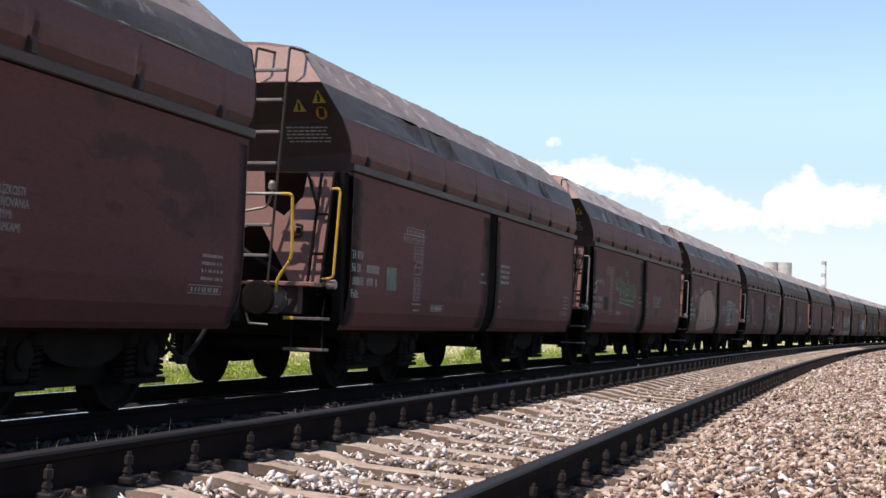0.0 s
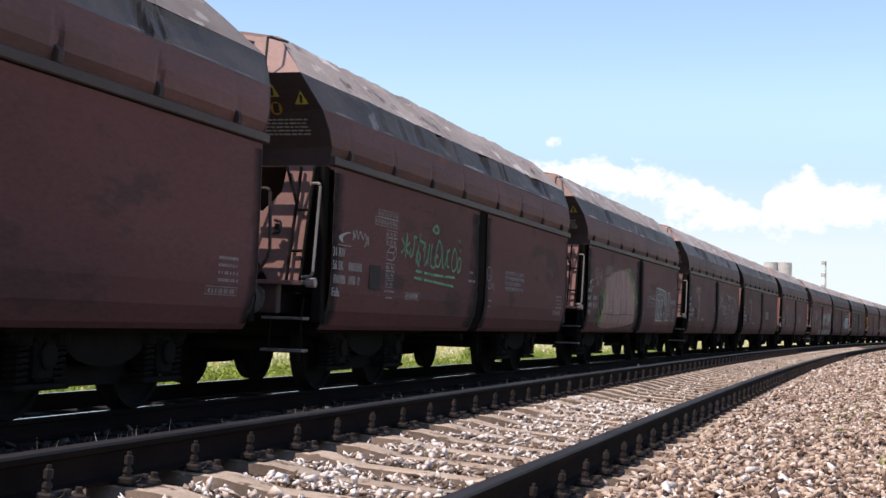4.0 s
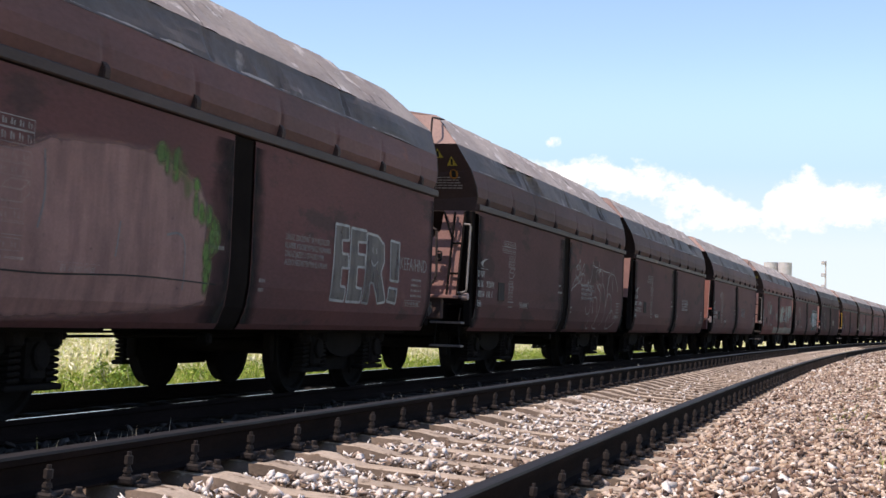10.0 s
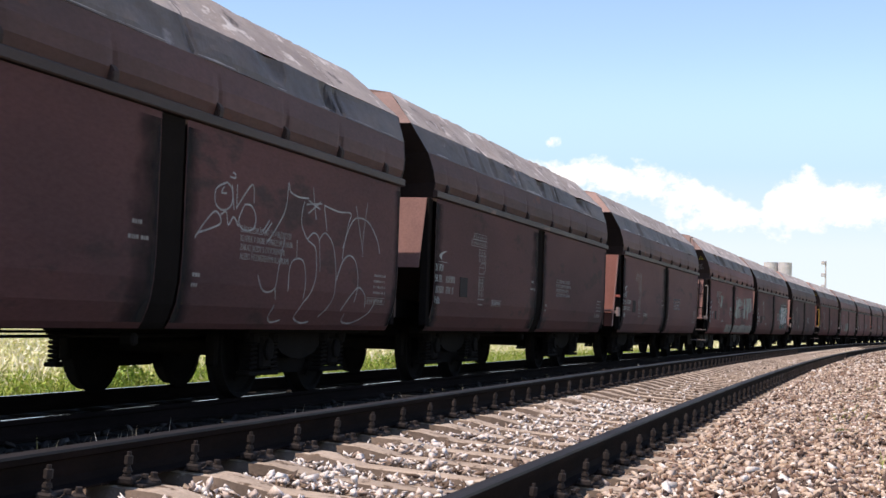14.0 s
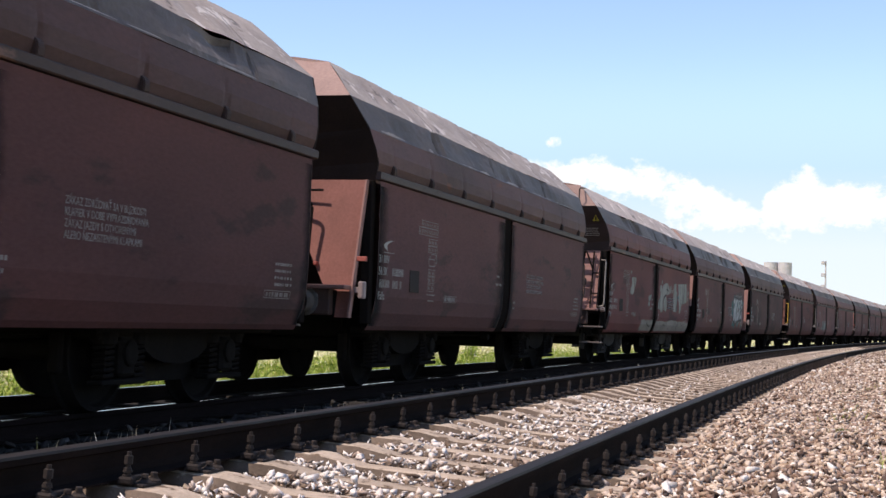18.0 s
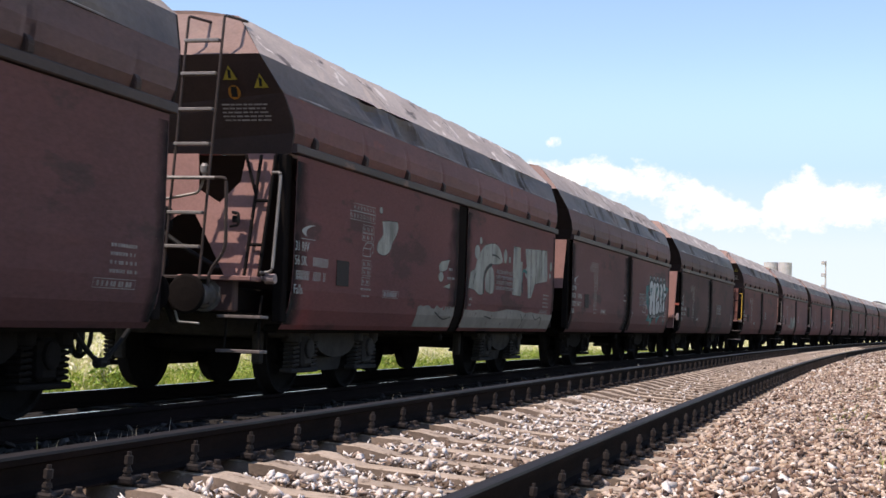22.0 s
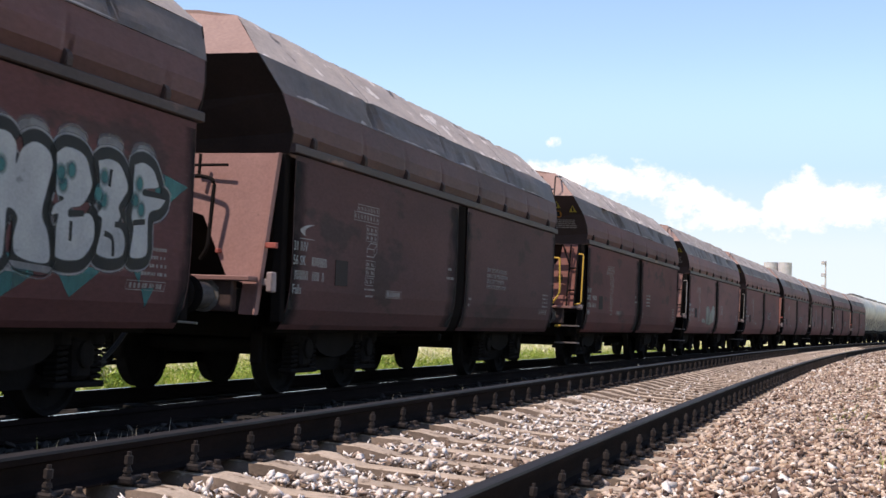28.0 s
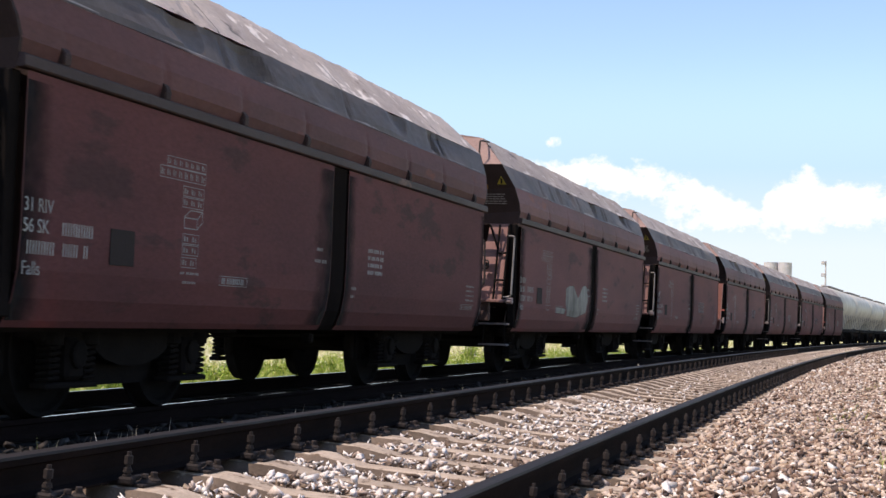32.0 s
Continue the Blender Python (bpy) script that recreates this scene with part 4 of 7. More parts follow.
def middle_post_mesh():
    bm = bmesh.new()
    prism(bm, [(5.445, -(o + 0.012), z) for o, z in WALL] + [(5.445, -1.20, 0.655), (5.445, -1.20, 2.242)], (0.41, 0, 0))
    return mesh_of("middle_post", bm, M["post"])


def buffer_meshes():
    """Housing and head, pointing to -x from the headstock at x = 0."""
    bm = bmesh.new()
    lathe(bm, [(0.0, 0.15), (-0.03, 0.15), (-0.035, 0.115), (-0.22, 0.105), (-0.235, 0.085), (-0.36, 0.075), (-0.364, 0.03)], "x", 20)
    housing = mesh_of("buffer", bm, M["grease"])
    bm = bmesh.new()
    lathe(bm, [(-0.352, 0.05), (-0.362, 0.15), (-0.375, 0.172), (-0.39, 0.172), (-0.402, 0.15), (-0.412, 0.06)], "x", 24)
    return housing, mesh_of("buffer_head", bm, M["post"])


def add_buffer(w, at):
    part("buffer_head", BUFFER[1], None, part("buffer", BUFFER[0], None, w, at=at), "greasy black buffer head")


def coupling_mesh():
    bm = bmesh.new()
    tube(bm, bend([(0, 0, 0.98), (-0.30, 0, 0.98), (-0.40, 0, 0.90), (-0.42, 0, 0.78)], 0.08), 0.035)
    bbox(bm, -0.06, 0.02, -0.16, 0.16, 0.86, 1.12, 0.02)
    return mesh_of("draw_hook", bm, M["dark"])


def hose_mesh():
    """Two brake hoses that meet in a hanging loop between the wagons."""
    bm = bmesh.new()
    for o in (-0.28, 0.22):
        tube(bm, [(-1.42 * k / 24, o, 0.82 - 0.48 * (1 - abs(1 - k / 12) ** 1.35)) for k in range(25)], 0.022, 8)
        lathe(bm, [(-0.07, 0.03), (-0.06, 0.045), (0.06, 0.045), (0.07, 0.03)], "x", 10, (-0.71, o, 0.335))
    return mesh_of("brake_hose", bm, M["black"])


def link_mesh():
    """The screw coupling: long bows that hang between the hooks, the screw in their middle."""
    bm = bmesh.new()
    for r, q in ((0.115, 0.0), (0.055, 0.03)):
        tube(bm, [(-0.66 - q, -0.04 + r * sin(2 * pi * k / 24), 0.59 + 0.21 * cos(2 * pi * k / 24)) for k in range(25)], 0.02, 8)
    tube(bm, [(-0.66, -0.04, 0.84), (-0.66, -0.04, 0.36)], 0.026, 8)
    tube(bm, [(-0.42, -0.04, 0.80), (-0.66, -0.04, 0.78), (-1.0, -0.04, 0.82)], 0.03, 8)
    return mesh_of("coupling_link", bm, M["black"])


def end_plate_mesh(kind):
    """Leaning end sheet beside the centre: near side."""
    bm = bmesh.new()

    def at(o, z):
        return (-0.02 - 0.36 * (2.24 - z) / 1.45, o, z)
    if kind == "plain":
        pts = [(-0.2, 2.24), (-1.36, 2.24), (-1.34, 1.10), (-1.34, 0.78), (-1.16, 0.78), (-1.16, 1.06), (-1.0, 1.10), (-0.68, 1.66), (-0.2, 1.80)]
    elif kind == "short":
        pts = [(-0.2, 2.24), (-1.36, 2.24), (-1.35, 1.40), (-0.2, 1.40)]
    else:
        pts = [(-0.2, 2.24), (-0.52, 2.24), (-0.58, 1.90), (-0.80, 1.78), (-0.98, 1.98), (-1.0, 2.24), (-1.28, 2.24), (-1.28, 1.08), (-0.98, 1.08), (-0.66, 1.56), (-0.56, 1.70), (-0.40, 1.66), (-0.2, 1.50)]
    prism(bm, [at(*p) for p in pts], (0.015, 0, 0.004))
    return mesh_of("end_plate", bm, M["plate"])


def flange_mesh():
    bm = bmesh.new()
    prism(bm, [(-0.02, -1.345, 2.24), (-0.10, -1.345, 2.24), (-0.46, -1.325, 0.78), (-0.38, -1.325, 0.78)], (0, -0.02, 0))
    return mesh_of("flange", bm, M["plate"])


def headstock_mesh():
    bm = bmesh.new()
    bbox(bm, -0.50, -0.40, -1.15, 1.15, 0.80, 1.08, 0.015)
    return mesh_of("headstock", bm, M["stock"])


def headstock_lip_mesh():
    bm = bmesh.new()
    bbox(bm, -0.56, -0.34, -1.33, -0.62, 1.07, 1.115, 0.008)
    return mesh_of("headstock_lip", bm, M["plate"])


def ladder_meshes():
    out = []
    for o in (-0.57, -0.92):
        bm = bmesh.new()
        tube(bm, bend([(0.05, o, 3.47), (-0.43, o, 3.43), (-0.46, o, 3.2), (-0.56, o + 0.08, 1.1)], 0.04), 0.014, 6)
        out.append(("stile", mesh_of("stile", bm, M["steel_dark"])))
    for z in (3.20, 2.90, 2.58, 2.27, 1.97, 1.66, 1.36):
        bm = bmesh.new()
        f = (3.2 - z) / 2.1
        x, o = -0.46 - 0.10 * f, 0.08 * f
        bbox(bm, x - 0.035, x + 0.035, -0.90 + o, -0.56 + o, z - 0.014, z + 0.014, 0.004)
        out.append(("rung", mesh_of("rung", bm, M["steel"])))
    return out


M["steel_step"] = mat("scuffed step steel", (0.20, 0.16, 0.15), (0.10, 0.08, 0.075), 0.6, 12, 0.1, 60)
M["steel_dark"] = mat("dull brown ladder steel", (0.060, 0.040, 0.036), (0.042, 0.031, 0.028), 0.6, 7, 0.1, 60)


def handrail_meshes():
    bm = bmesh.new()
    tube(bm, bend([(-0.62, -0.98, 1.96), (-0.62, -1.09, 1.96), (-0.62, -1.11, 1.34), (-0.62, -0.95, 1.12), (-0.60, -0.95, 0.86)], 0.09), 0.017, 8)
    a = mesh_of("handrail", bm, M["yellow"])
    bm = bmesh.new()
    tube(bm, [(-0.62, -0.10, 1.96), (-0.62, -0.98, 1.96)], 0.0165, 8)
    d = mesh_of("top_rail", bm, M["steel"])
    bm = bmesh.new()
    tube(bm, bend([(-0.20, -1.34, 2.05), (-0.24, -1.44, 2.05), (-0.36, -1.44, 1.16), (-0.34, -1.32, 1.15)], 0.05), 0.014, 8)
    b = mesh_of("grab_rail", bm, M["yellow"])
    bm = bmesh.new()
    tube(bm, bend([(-0.50, -0.12, 1.72), (-0.5, -0.55, 1.80), (-0.5, -0.78, 1.84), (-0.5, -0.82, 2.0)], 0.06), 0.014, 7)
    lathe(bm, [(2.0, 0.012), (2.02, 0.035), (2.07, 0.04), (2.10, 0.02)], "z", 12, (-0.5, -0.82, 0))
    c = mesh_of("brake_lever", bm, M["steel"])
    return a, b, c, d


def brace_mesh():
    bm = bmesh.new()
    lean = lambda o, z: (-0.07 - 0.36 * (2.24 - z) / 1.45, o, z)
    for o in (-1.17, -1.31):
        tube(bm, [lean(o, 1.10), lean(o, 2.22)], 0.017, 6)
    tube(bm, [lean(-1.02, 2.22), lean(-1.17, 1.86)], 0.015, 6)
    for z in (1.40, 1.80):
        tube(bm, [lean(-1.17, z), lean(-1.31, z)], 0.016, 6)
    return mesh_of("brace", bm, M["post"])


def step_mesh(z):
    bm = bmesh.new()
    bbox(bm, -0.56, -0.40, -1.44, -1.02, z - 0.014, z + 0.014, 0.005)
    return mesh_of("step", bm, M["steel_step"])


def hanger_mesh(o, d):
    bm = bmesh.new()
    tube(bm, bend([(-0.46, o, 0.95), (-0.47, o + d, 0.72), (-0.47, o, 0.46)], 0.1), 0.011, 6)
    return mesh_of("step_hanger", bm, M["dark"])


def handle_mesh():
    bm = bmesh.new()
    tube(bm, bend([(-0.56, -0.62, 0.80), (-0.57, -0.66, 0.70), (-0.57, -0.86, 0.69)], 0.02, 3), 0.012, 6)
    return mesh_of("pull_handle", bm, M["white"])


def lamp_bracket_mesh():
    bm = bmesh.new()
    lathe(bm, [(-1.45, 0.040), (-1.445, 0.046), (-1.36, 0.046), (-1.355, 0.022), (-1.28, 0.022)], "y", 12, (-0.30, 0, 1.10))
    return mesh_of("lamp_bracket", bm, M["lamp"])


def lamp_iron_mesh():
    bm = bmesh.new()
    bbox(bm, -0.36, -0.26, -1.46, -1.40, 0.98, 1.16, 0.012)
    bbox(bm, -0.34, -0.28, -1.40, -1.30, 1.04, 1.10, 0.006)
    return mesh_of("lamp_iron", bm, M["lamp"])


def latch_mesh():
    bm = bmesh.new()
    tube(bm, bend([(-0.20, -1.0, 1.68), (-0.26, -0.99, 1.69), (-0.27, -1.06, 1.68), (-0.28, -1.06, 1.57), (-0.27, -0.98, 1.56)], 0.02, 3), 0.013, 6)
    bbox(bm, -0.24, -0.19, -1.04, -0.98, 1.60, 1.66, 0.006)
    return mesh_of("latch", bm, M["black"])


def step_edge_mesh():
    bm = bmesh.new()
    bbox(bm, -0.575, -0.555, -1.13, -1.02, 0.745, 0.776, 0.004)
    return mesh_of("step_edge", bm, M["yellow"])


def headstock_print_mesh():
    """Number lines on the headstock, as bars."""
    bm = bmesh.new()
    for z, o0, o1 in ((0.965, -0.62, -1.02), (0.875, -0.68, -0.86)):
        o = o0
        while o > o1:
            for a, b in ((0.0, 0.013), (0.024, 0.036)):
                bm.faces.new([bm.verts.new((-0.503, o - q, z + h)) for q, h in ((a, 0), (b, 0), (b, 0.05), (a, 0.05))])
            o -= 0.052
    return mesh_of("lettering", bm, M["faint"])


def peg_mesh():
    bm = bmesh.new()
    bbox(bm, -0.30, -0.22, -0.91, -0.87, 1.32, 1.36, 0.006)
    return mesh_of("peg", bm, M["red"])


def tab_mesh():
    bm = bmesh.new()
    bbox(bm, -0.30, -0.26, -1.46, -1.33, 1.37, 1.42, 0.005)
    return mesh_of("marker_tab", bm, M["red"])


def pipe_loop_mesh():
    bm = bmesh.new()
    tube(bm, bend([(-0.16, -0.40, 1.98), (-0.22, -0.62, 2.02), (-0.25, -0.82, 1.98), (-0.34, -0.82, 1.36), (-0.32, -0.74, 1.26)], 0.08), 0.019, 7)
    tube(bm, [(-0.14, -0.55, 2.12), (-0.16, -0.90, 2.12)], 0.014, 6)
    tube(bm, [(-0.15, -0.62, 2.22), (-0.17, -0.62, 2.0)], 0.017, 6)
    return mesh_of("hand_loop", bm, M["post"])


def platform_mesh():
    bm = bmesh.new()
    bbox(bm, -0.75, -0.45, -0.95, 0.2, 1.07, 1.10, 0.006)
    for o in (-0.9, -0.5, -0.1):
        tube(bm, [(-0.72, o, 1.09), (-0.45, o, 0.9)], 0.012, 6)
    return mesh_of("platform", bm, M["steel_dark"])


def brake_gear_mesh():
    """Dark brake cylinder and pipes behind the ladder."""
    bm = bmesh.new()
    lathe(bm, [(-0.2, 0.04), (-0.19, 0.08), (0.25, 0.08), (0.30, 0.06), (0.5, 0.03)], "y", 16, (-0.25, -0.15, 1.24))
    tube(bm, bend([(-0.55, 0.1, 1.02), (-0.55, -0.25, 0.98), (-0.55, -0.52, 0.86), (-0.5, -0.56, 0.70)], 0.12), 0.026, 7)
    tube(bm, bend([(-0.5, 0.3, 1.40), (-0.5, -0.05, 1.62), (-0.5, -0.12, 2.0)], 0.1), 0.018, 7)
    tube(bm, bend([(-0.35, 0.4, 1.2), (-0.40, -0.3, 1.55), (-0.42, -0.62, 1.35), (-0.3, -0.9, 1.18)], 0.1), 0.022, 7)
    bbox(bm, -0.26, -0.10, -0.34, -0.12, 1.52, 1.74, 0.02)
    return mesh_of("brake_gear", bm, M["black"])


def crease_mesh(seed):
    """Scuffed, bared edge along the fold of the hood, broken and uneven."""
    rng = random.Random(seed)
    bm = bmesh.new()
    x = 0.15
    while x < LB - 0.3:
        n = min(rng.randint(2, 11), int((LB - 0.1 - x) / 0.09))
        up, lo = [], []
        tall = rng.choice((0.006, 0.010, 0.016, 0.035))
        for k in range(n + 1):
            f = min(k, n - k) / n * 2
            hgt = tall * (0.25 + 0.75 * f) * rng.uniform(0.5, 1.2)
            up.append((x + 0.09 * k, hgt))
            lo.append((x + 0.09 * k, -0.25 * hgt))
        for (a, b, c, d) in zip(lo, lo[1:], up[1:], up):
            bm.faces.new([bm.verts.new((p, -1.40 - 0.014 + (0.47 * q if q > 0 else -0.24 * q) - 0.004, 2.775 + q + 0.006)) for p, q in (a, b, c, d)])
        x += 0.09 * n + rng.choice((0.1, 0.4, 0.9))
    return mesh_of("scuffed_edge", bm, M["bare"])


def seam_mesh(x, wide=0.025):
    """Weld strip across shoulder and roof."""
    bm = bmesh.new()
    prof = [(1.405, 2.775), (1.255, 3.095), (1.0, 3.355)]
    for (o, z), (p, q) in zip(prof, prof[1:]):
        d = Vector((0, -(q - z), -(p - o))).normalized() * 0.018
        bm.faces.new([bm.verts.new(c) for c in ((x, -o - abs(d.y), z + abs(d.z)), (x + wide, -o - abs(d.y), z + abs(d.z)), (x + wide, -p - abs(d.y), q + abs(d.z)), (x, -p - abs(d.y), q + abs(d.z)))])
    bmesh.ops.solidify(bm, geom=bm.faces[:], thickness=0.012)
    return mesh_of("roof_seam", bm, M["seam"])


def soot_mat():
    """Soft black soot that thins out to its edges."""
    m = mat("soot stain", (0.012, 0.010, 0.010), (0.02, 0.016, 0.015), 0.9, 3, 0.05, 40)
    n, l = m.node_tree.nodes, m.node_tree.links
    tr, mx = n.new("ShaderNodeBsdfTransparent"), n.new("ShaderNodeMixShader")
    at = n.new("ShaderNodeAttribute")
    at.attribute_name = "soot"
    t = n.new("ShaderNodeTexNoise")
    t.inputs["Scale"].default_value, t.inputs["Detail"].default_value = 5.0, 5.0
    tc = n.new("ShaderNodeTexCoord")
    l.new(tc.outputs["Object"], t.inputs["Vector"])
    ad = n.new("ShaderNodeMath")
    ad.operation = "MULTIPLY_ADD"
    l.new(t.outputs[0], ad.inputs[0])
    ad.inputs[1].default_value = 0.7
    l.new(at.outputs["Fac"], ad.inputs[2])
    r = n.new("ShaderNodeMapRange")
    r.inputs[1].default_value, r.inputs[2].default_value, r.inputs[4].default_value = 0.45, 1.15, 0.92
    l.new(ad.outputs[0], r.inputs[0])
    l.new(r.outputs[0], mx.inputs[0])
    l.new(tr.outputs[0], mx.inputs[1])
    l.new(n["Principled BSDF"].outputs[0], mx.inputs[2])
    l.new(mx.outputs[0], n["Material Output"].inputs[0])
    return m


def soot_mesh(x0, x1, strong):
    """A stain film on a flap beside the middle gap; strong: the side it starts from."""
    n = 8
    zs = [2.19, 1.9, 1.6, 1.25, 1.02, 0.84, 0.70]
    vs, val = [], []
    for i in range(n + 1):
        x = x0 + (x1 - x0) * i / n
        for z in zs:
            vs.append((x, side_y(z) + 0.0022, z))
            f = 1 - abs(x - strong) / (x1 - x0)
            val.append(max(0, f) * (0.75 if z > 1.0 else 0.95))
    k = len(zs)
    fs = [(i * k + j, (i + 1) * k + j, (i + 1) * k + j + 1, i * k + j + 1) for i in range(n) for j in range(k - 1)]
    me = raw_mesh("soot_stain", vs, fs, M["soot"])
    me.attributes.new("soot", "FLOAT", "POINT").data.foreach_set("value", val)
    return me


M["bare"] = mat("bared pale sheet edge", (0.50, 0.42, 0.39), (0.34, 0.27, 0.25), 0.6, 6, 0.1, 60)
M["seam"] = mat("dark weld seam", (0.10, 0.08, 0.076), (0.2, 0.16, 0.15), 0.7, 5, 0.2, 40)
M["soot"] = soot_mat()


# ---------------------------------------------------------------- lettering and spray paint
Y_SIDE = -1.425 - 0.0345


def text_mesh(s, size, material, bold=0.0):
    cu = bpy.data.curves.new("lettering", "FONT")
    cu.body, cu.size, cu.extrude, cu.offset = s, size, 0.001, bold
    cu.resolution_u = 3
    ob = bpy.data.objects.new("lettering", cu)
    me = bpy.data.meshes.new_from_object(ob)
    bpy.data.objects.remove(ob)
    me.materials.clear()
    me.materials.append(material)
    me.transform(Matrix.Rotation(pi / 2, 4, "X"))
    return me


def side_y(z, layer=0):
    """The near side sheet's face at a height, with paint layers on it."""
    return -float(np.interp(z, [q[1] for q in WALL[::-1]], [q[0] for q in WALL[::-1]])) - 0.0335 - 0.0012 * layer


def film(bm, pts, layer=0):
    """A flat painted patch: (x, z) outline."""
    bm.faces.new([bm.verts.new((x, side_y(z, layer), z)) for x, z in pts])


def flat_shape(bm, pts, layer=0, feather=0.02):
    """A painted shape of any outline, cut into triangles, with a rim where the spray thins out."""
    soft = bm.verts.layers.float["edge"]
    from_2d = [Vector((x, z, 0)) for x, z in pts]
    vs = [bm.verts.new((x, side_y(z, layer), z)) for x, z in pts]
    for tri in geometry.tessellate_polygon([from_2d]):
        try:
            bm.faces.new([vs[i] for i in tri])
        except ValueError:
            pass
    for v in vs:
        v[soft] = 1.0
    area = sum(a[0] * b[1] - b[0] * a[1] for a, b in zip(pts, list(pts[1:]) + [pts[0]]))
    rim = []
    for i, p in enumerate(pts):
        a, b = Vector(pts[i - 1]), Vector(pts[(i + 1) % len(pts)])
        d = (b - a).normalized() if (b - a).length else Vector((1, 0))
        q = Vector(p) + Vector((d.y, -d.x)) * feather * (1 if area > 0 else -1)
        rim.append(bm.verts.new((q.x, side_y(q.y, layer), q.y)))
    for i in range(len(pts)):
        j = (i + 1) % len(pts)
        bm.faces.new((vs[i], vs[j], rim[j], rim[i]))


def strip_film(bm, x0, x1, z0, z1, seed, layer=0):
    """A painted band that follows the curved foot of the flap, with an uneven top."""
    rng = random.Random(seed)
    zs = [z0] + sorted(q[1] for q in WALL if z0 < q[1] < z1) + [z1]
    n = 14
    cols = []
    for i in range(n + 1):
        x = x0 + (x1 - x0) * i / n
        dz = rng.uniform(-0.03, 0.03)
        cols.append([bm.verts.new((x, side_y(z, layer), z + (dz if k == len(zs) - 1 else 0))) for k, z in enumerate(zs)])
    for a, b in zip(cols, cols[1:]):
        for k in range(len(zs) - 1):
            bm.faces.new((a[k], b[k], b[k + 1], a[k + 1]))


def bar(bm, x0, x1, z0, z1):
    film(bm, [(x0, z0), (x1, z0), (x1, z1), (x0, z1)])


def rows_of_bars(bm, x0, x1, z, n, pitch, hgt, rng, ink=0.62):
    """Unreadable lines of print, as broken bars."""
    for i in range(n):
        x = x0
        zz = z - i * pitch
        while x < x1 - 0.02:
            w = min(rng.uniform(0.018, 0.04), x1 - x)
            bar(bm, x, x + w, zz, zz + hgt * ink)
            x += w + rng.choice((0.008, 0.010, 0.012, 0.035))


def frame_box(bm, x0, x1, z0, z1, t=0.006):
    bar(bm, x0, x1, z1 - t, z1)
    bar(bm, x0, x1, z0, z0 + t)
    bar(bm, x0, x0 + t, z0 + t, z1 - t)
    bar(bm, x1 - t, x1, z0 + t, z1 - t)


def stroke(bm, pts, w, layer=0):
    """A brush line of width w through (x, z) points."""
    pts = [Vector((p[0], p[1])) for p in pts]
    L, R = [], []
    for i, p in enumerate(pts):
        d = (pts[min(i + 1, len(pts) - 1)] - pts[max(i - 1, 0)])
        d = d.normalized() if d.length else Vector((1, 0))
        q = Vector((-d.y, d.x)) * w / 2
        L.append(bm.verts.new((p.x + q.x, side_y(p.y + q.y, layer), p.y + q.y)))
        R.append(bm.verts.new((p.x - q.x, side_y(p.y - q.y, layer), p.y - q.y)))
    for i in range(len(pts) - 1):
        bm.faces.new((L[i], R[i], R[i + 1], L[i + 1]))


def curve2(pts, k=6):
    """A smooth line through (x, z) points."""
    out = []
    P = [pts[0]] + list(pts) + [pts[-1]]
    for i in range(1, len(P) - 2):
        a, b, c, d = (Vector((q[0], q[1])) for q in P[i - 1:i + 3])
        for j in range(k):
            t = j / k
            out.append(0.5 * ((2 * b) + (c - a) * t + (2 * a - 5 * b + 4 * c - d) * t * t + (3 * b - a - 3 * c + d) * t ** 3))
    out.append(Vector((P[-1][0], P[-1][1])))
    return [(v.x, v.y) for v in out]


def data_mesh(logo=True):
    """Side data of a wagon: mark, number lines, framed tables, small notes."""
    bm = bmesh.new()
    if logo:
        arc = curve2([(0.60, 1.635), (0.46, 1.628), (0.33, 1.604), (0.25, 1.572), (0.29, 1.540), (0.38, 1.517)], 4)
        arc2 = curve2([(0.60, 1.635), (0.50, 1.618), (0.42, 1.598), (0.365, 1.572), (0.36, 1.545), (0.38, 1.517)], 4)
        for (a, b, c, d) in zip(arc, arc[1:], arc2[1:], arc2):
            film(bm, [a, b, c, d])
        bar(bm, 0.24, 0.60, 1.492, 1.498)
    # running number, shown as bars
    for x0, x1, z in ((0.56, 0.93, 1.25), (0.16, 0.52, 1.115), (0.58, 0.80, 1.115), (0.84, 0.90, 1.115)):
        x = x0
        while x < x1 - 0.03:
            bar(bm, x, x + 0.016, z, z + 0.085)
            bar(bm, x + 0.034, x + 0.048, z, z + 0.085)
            x += 0.066
    return mesh_of("lettering", bm, M["white"])


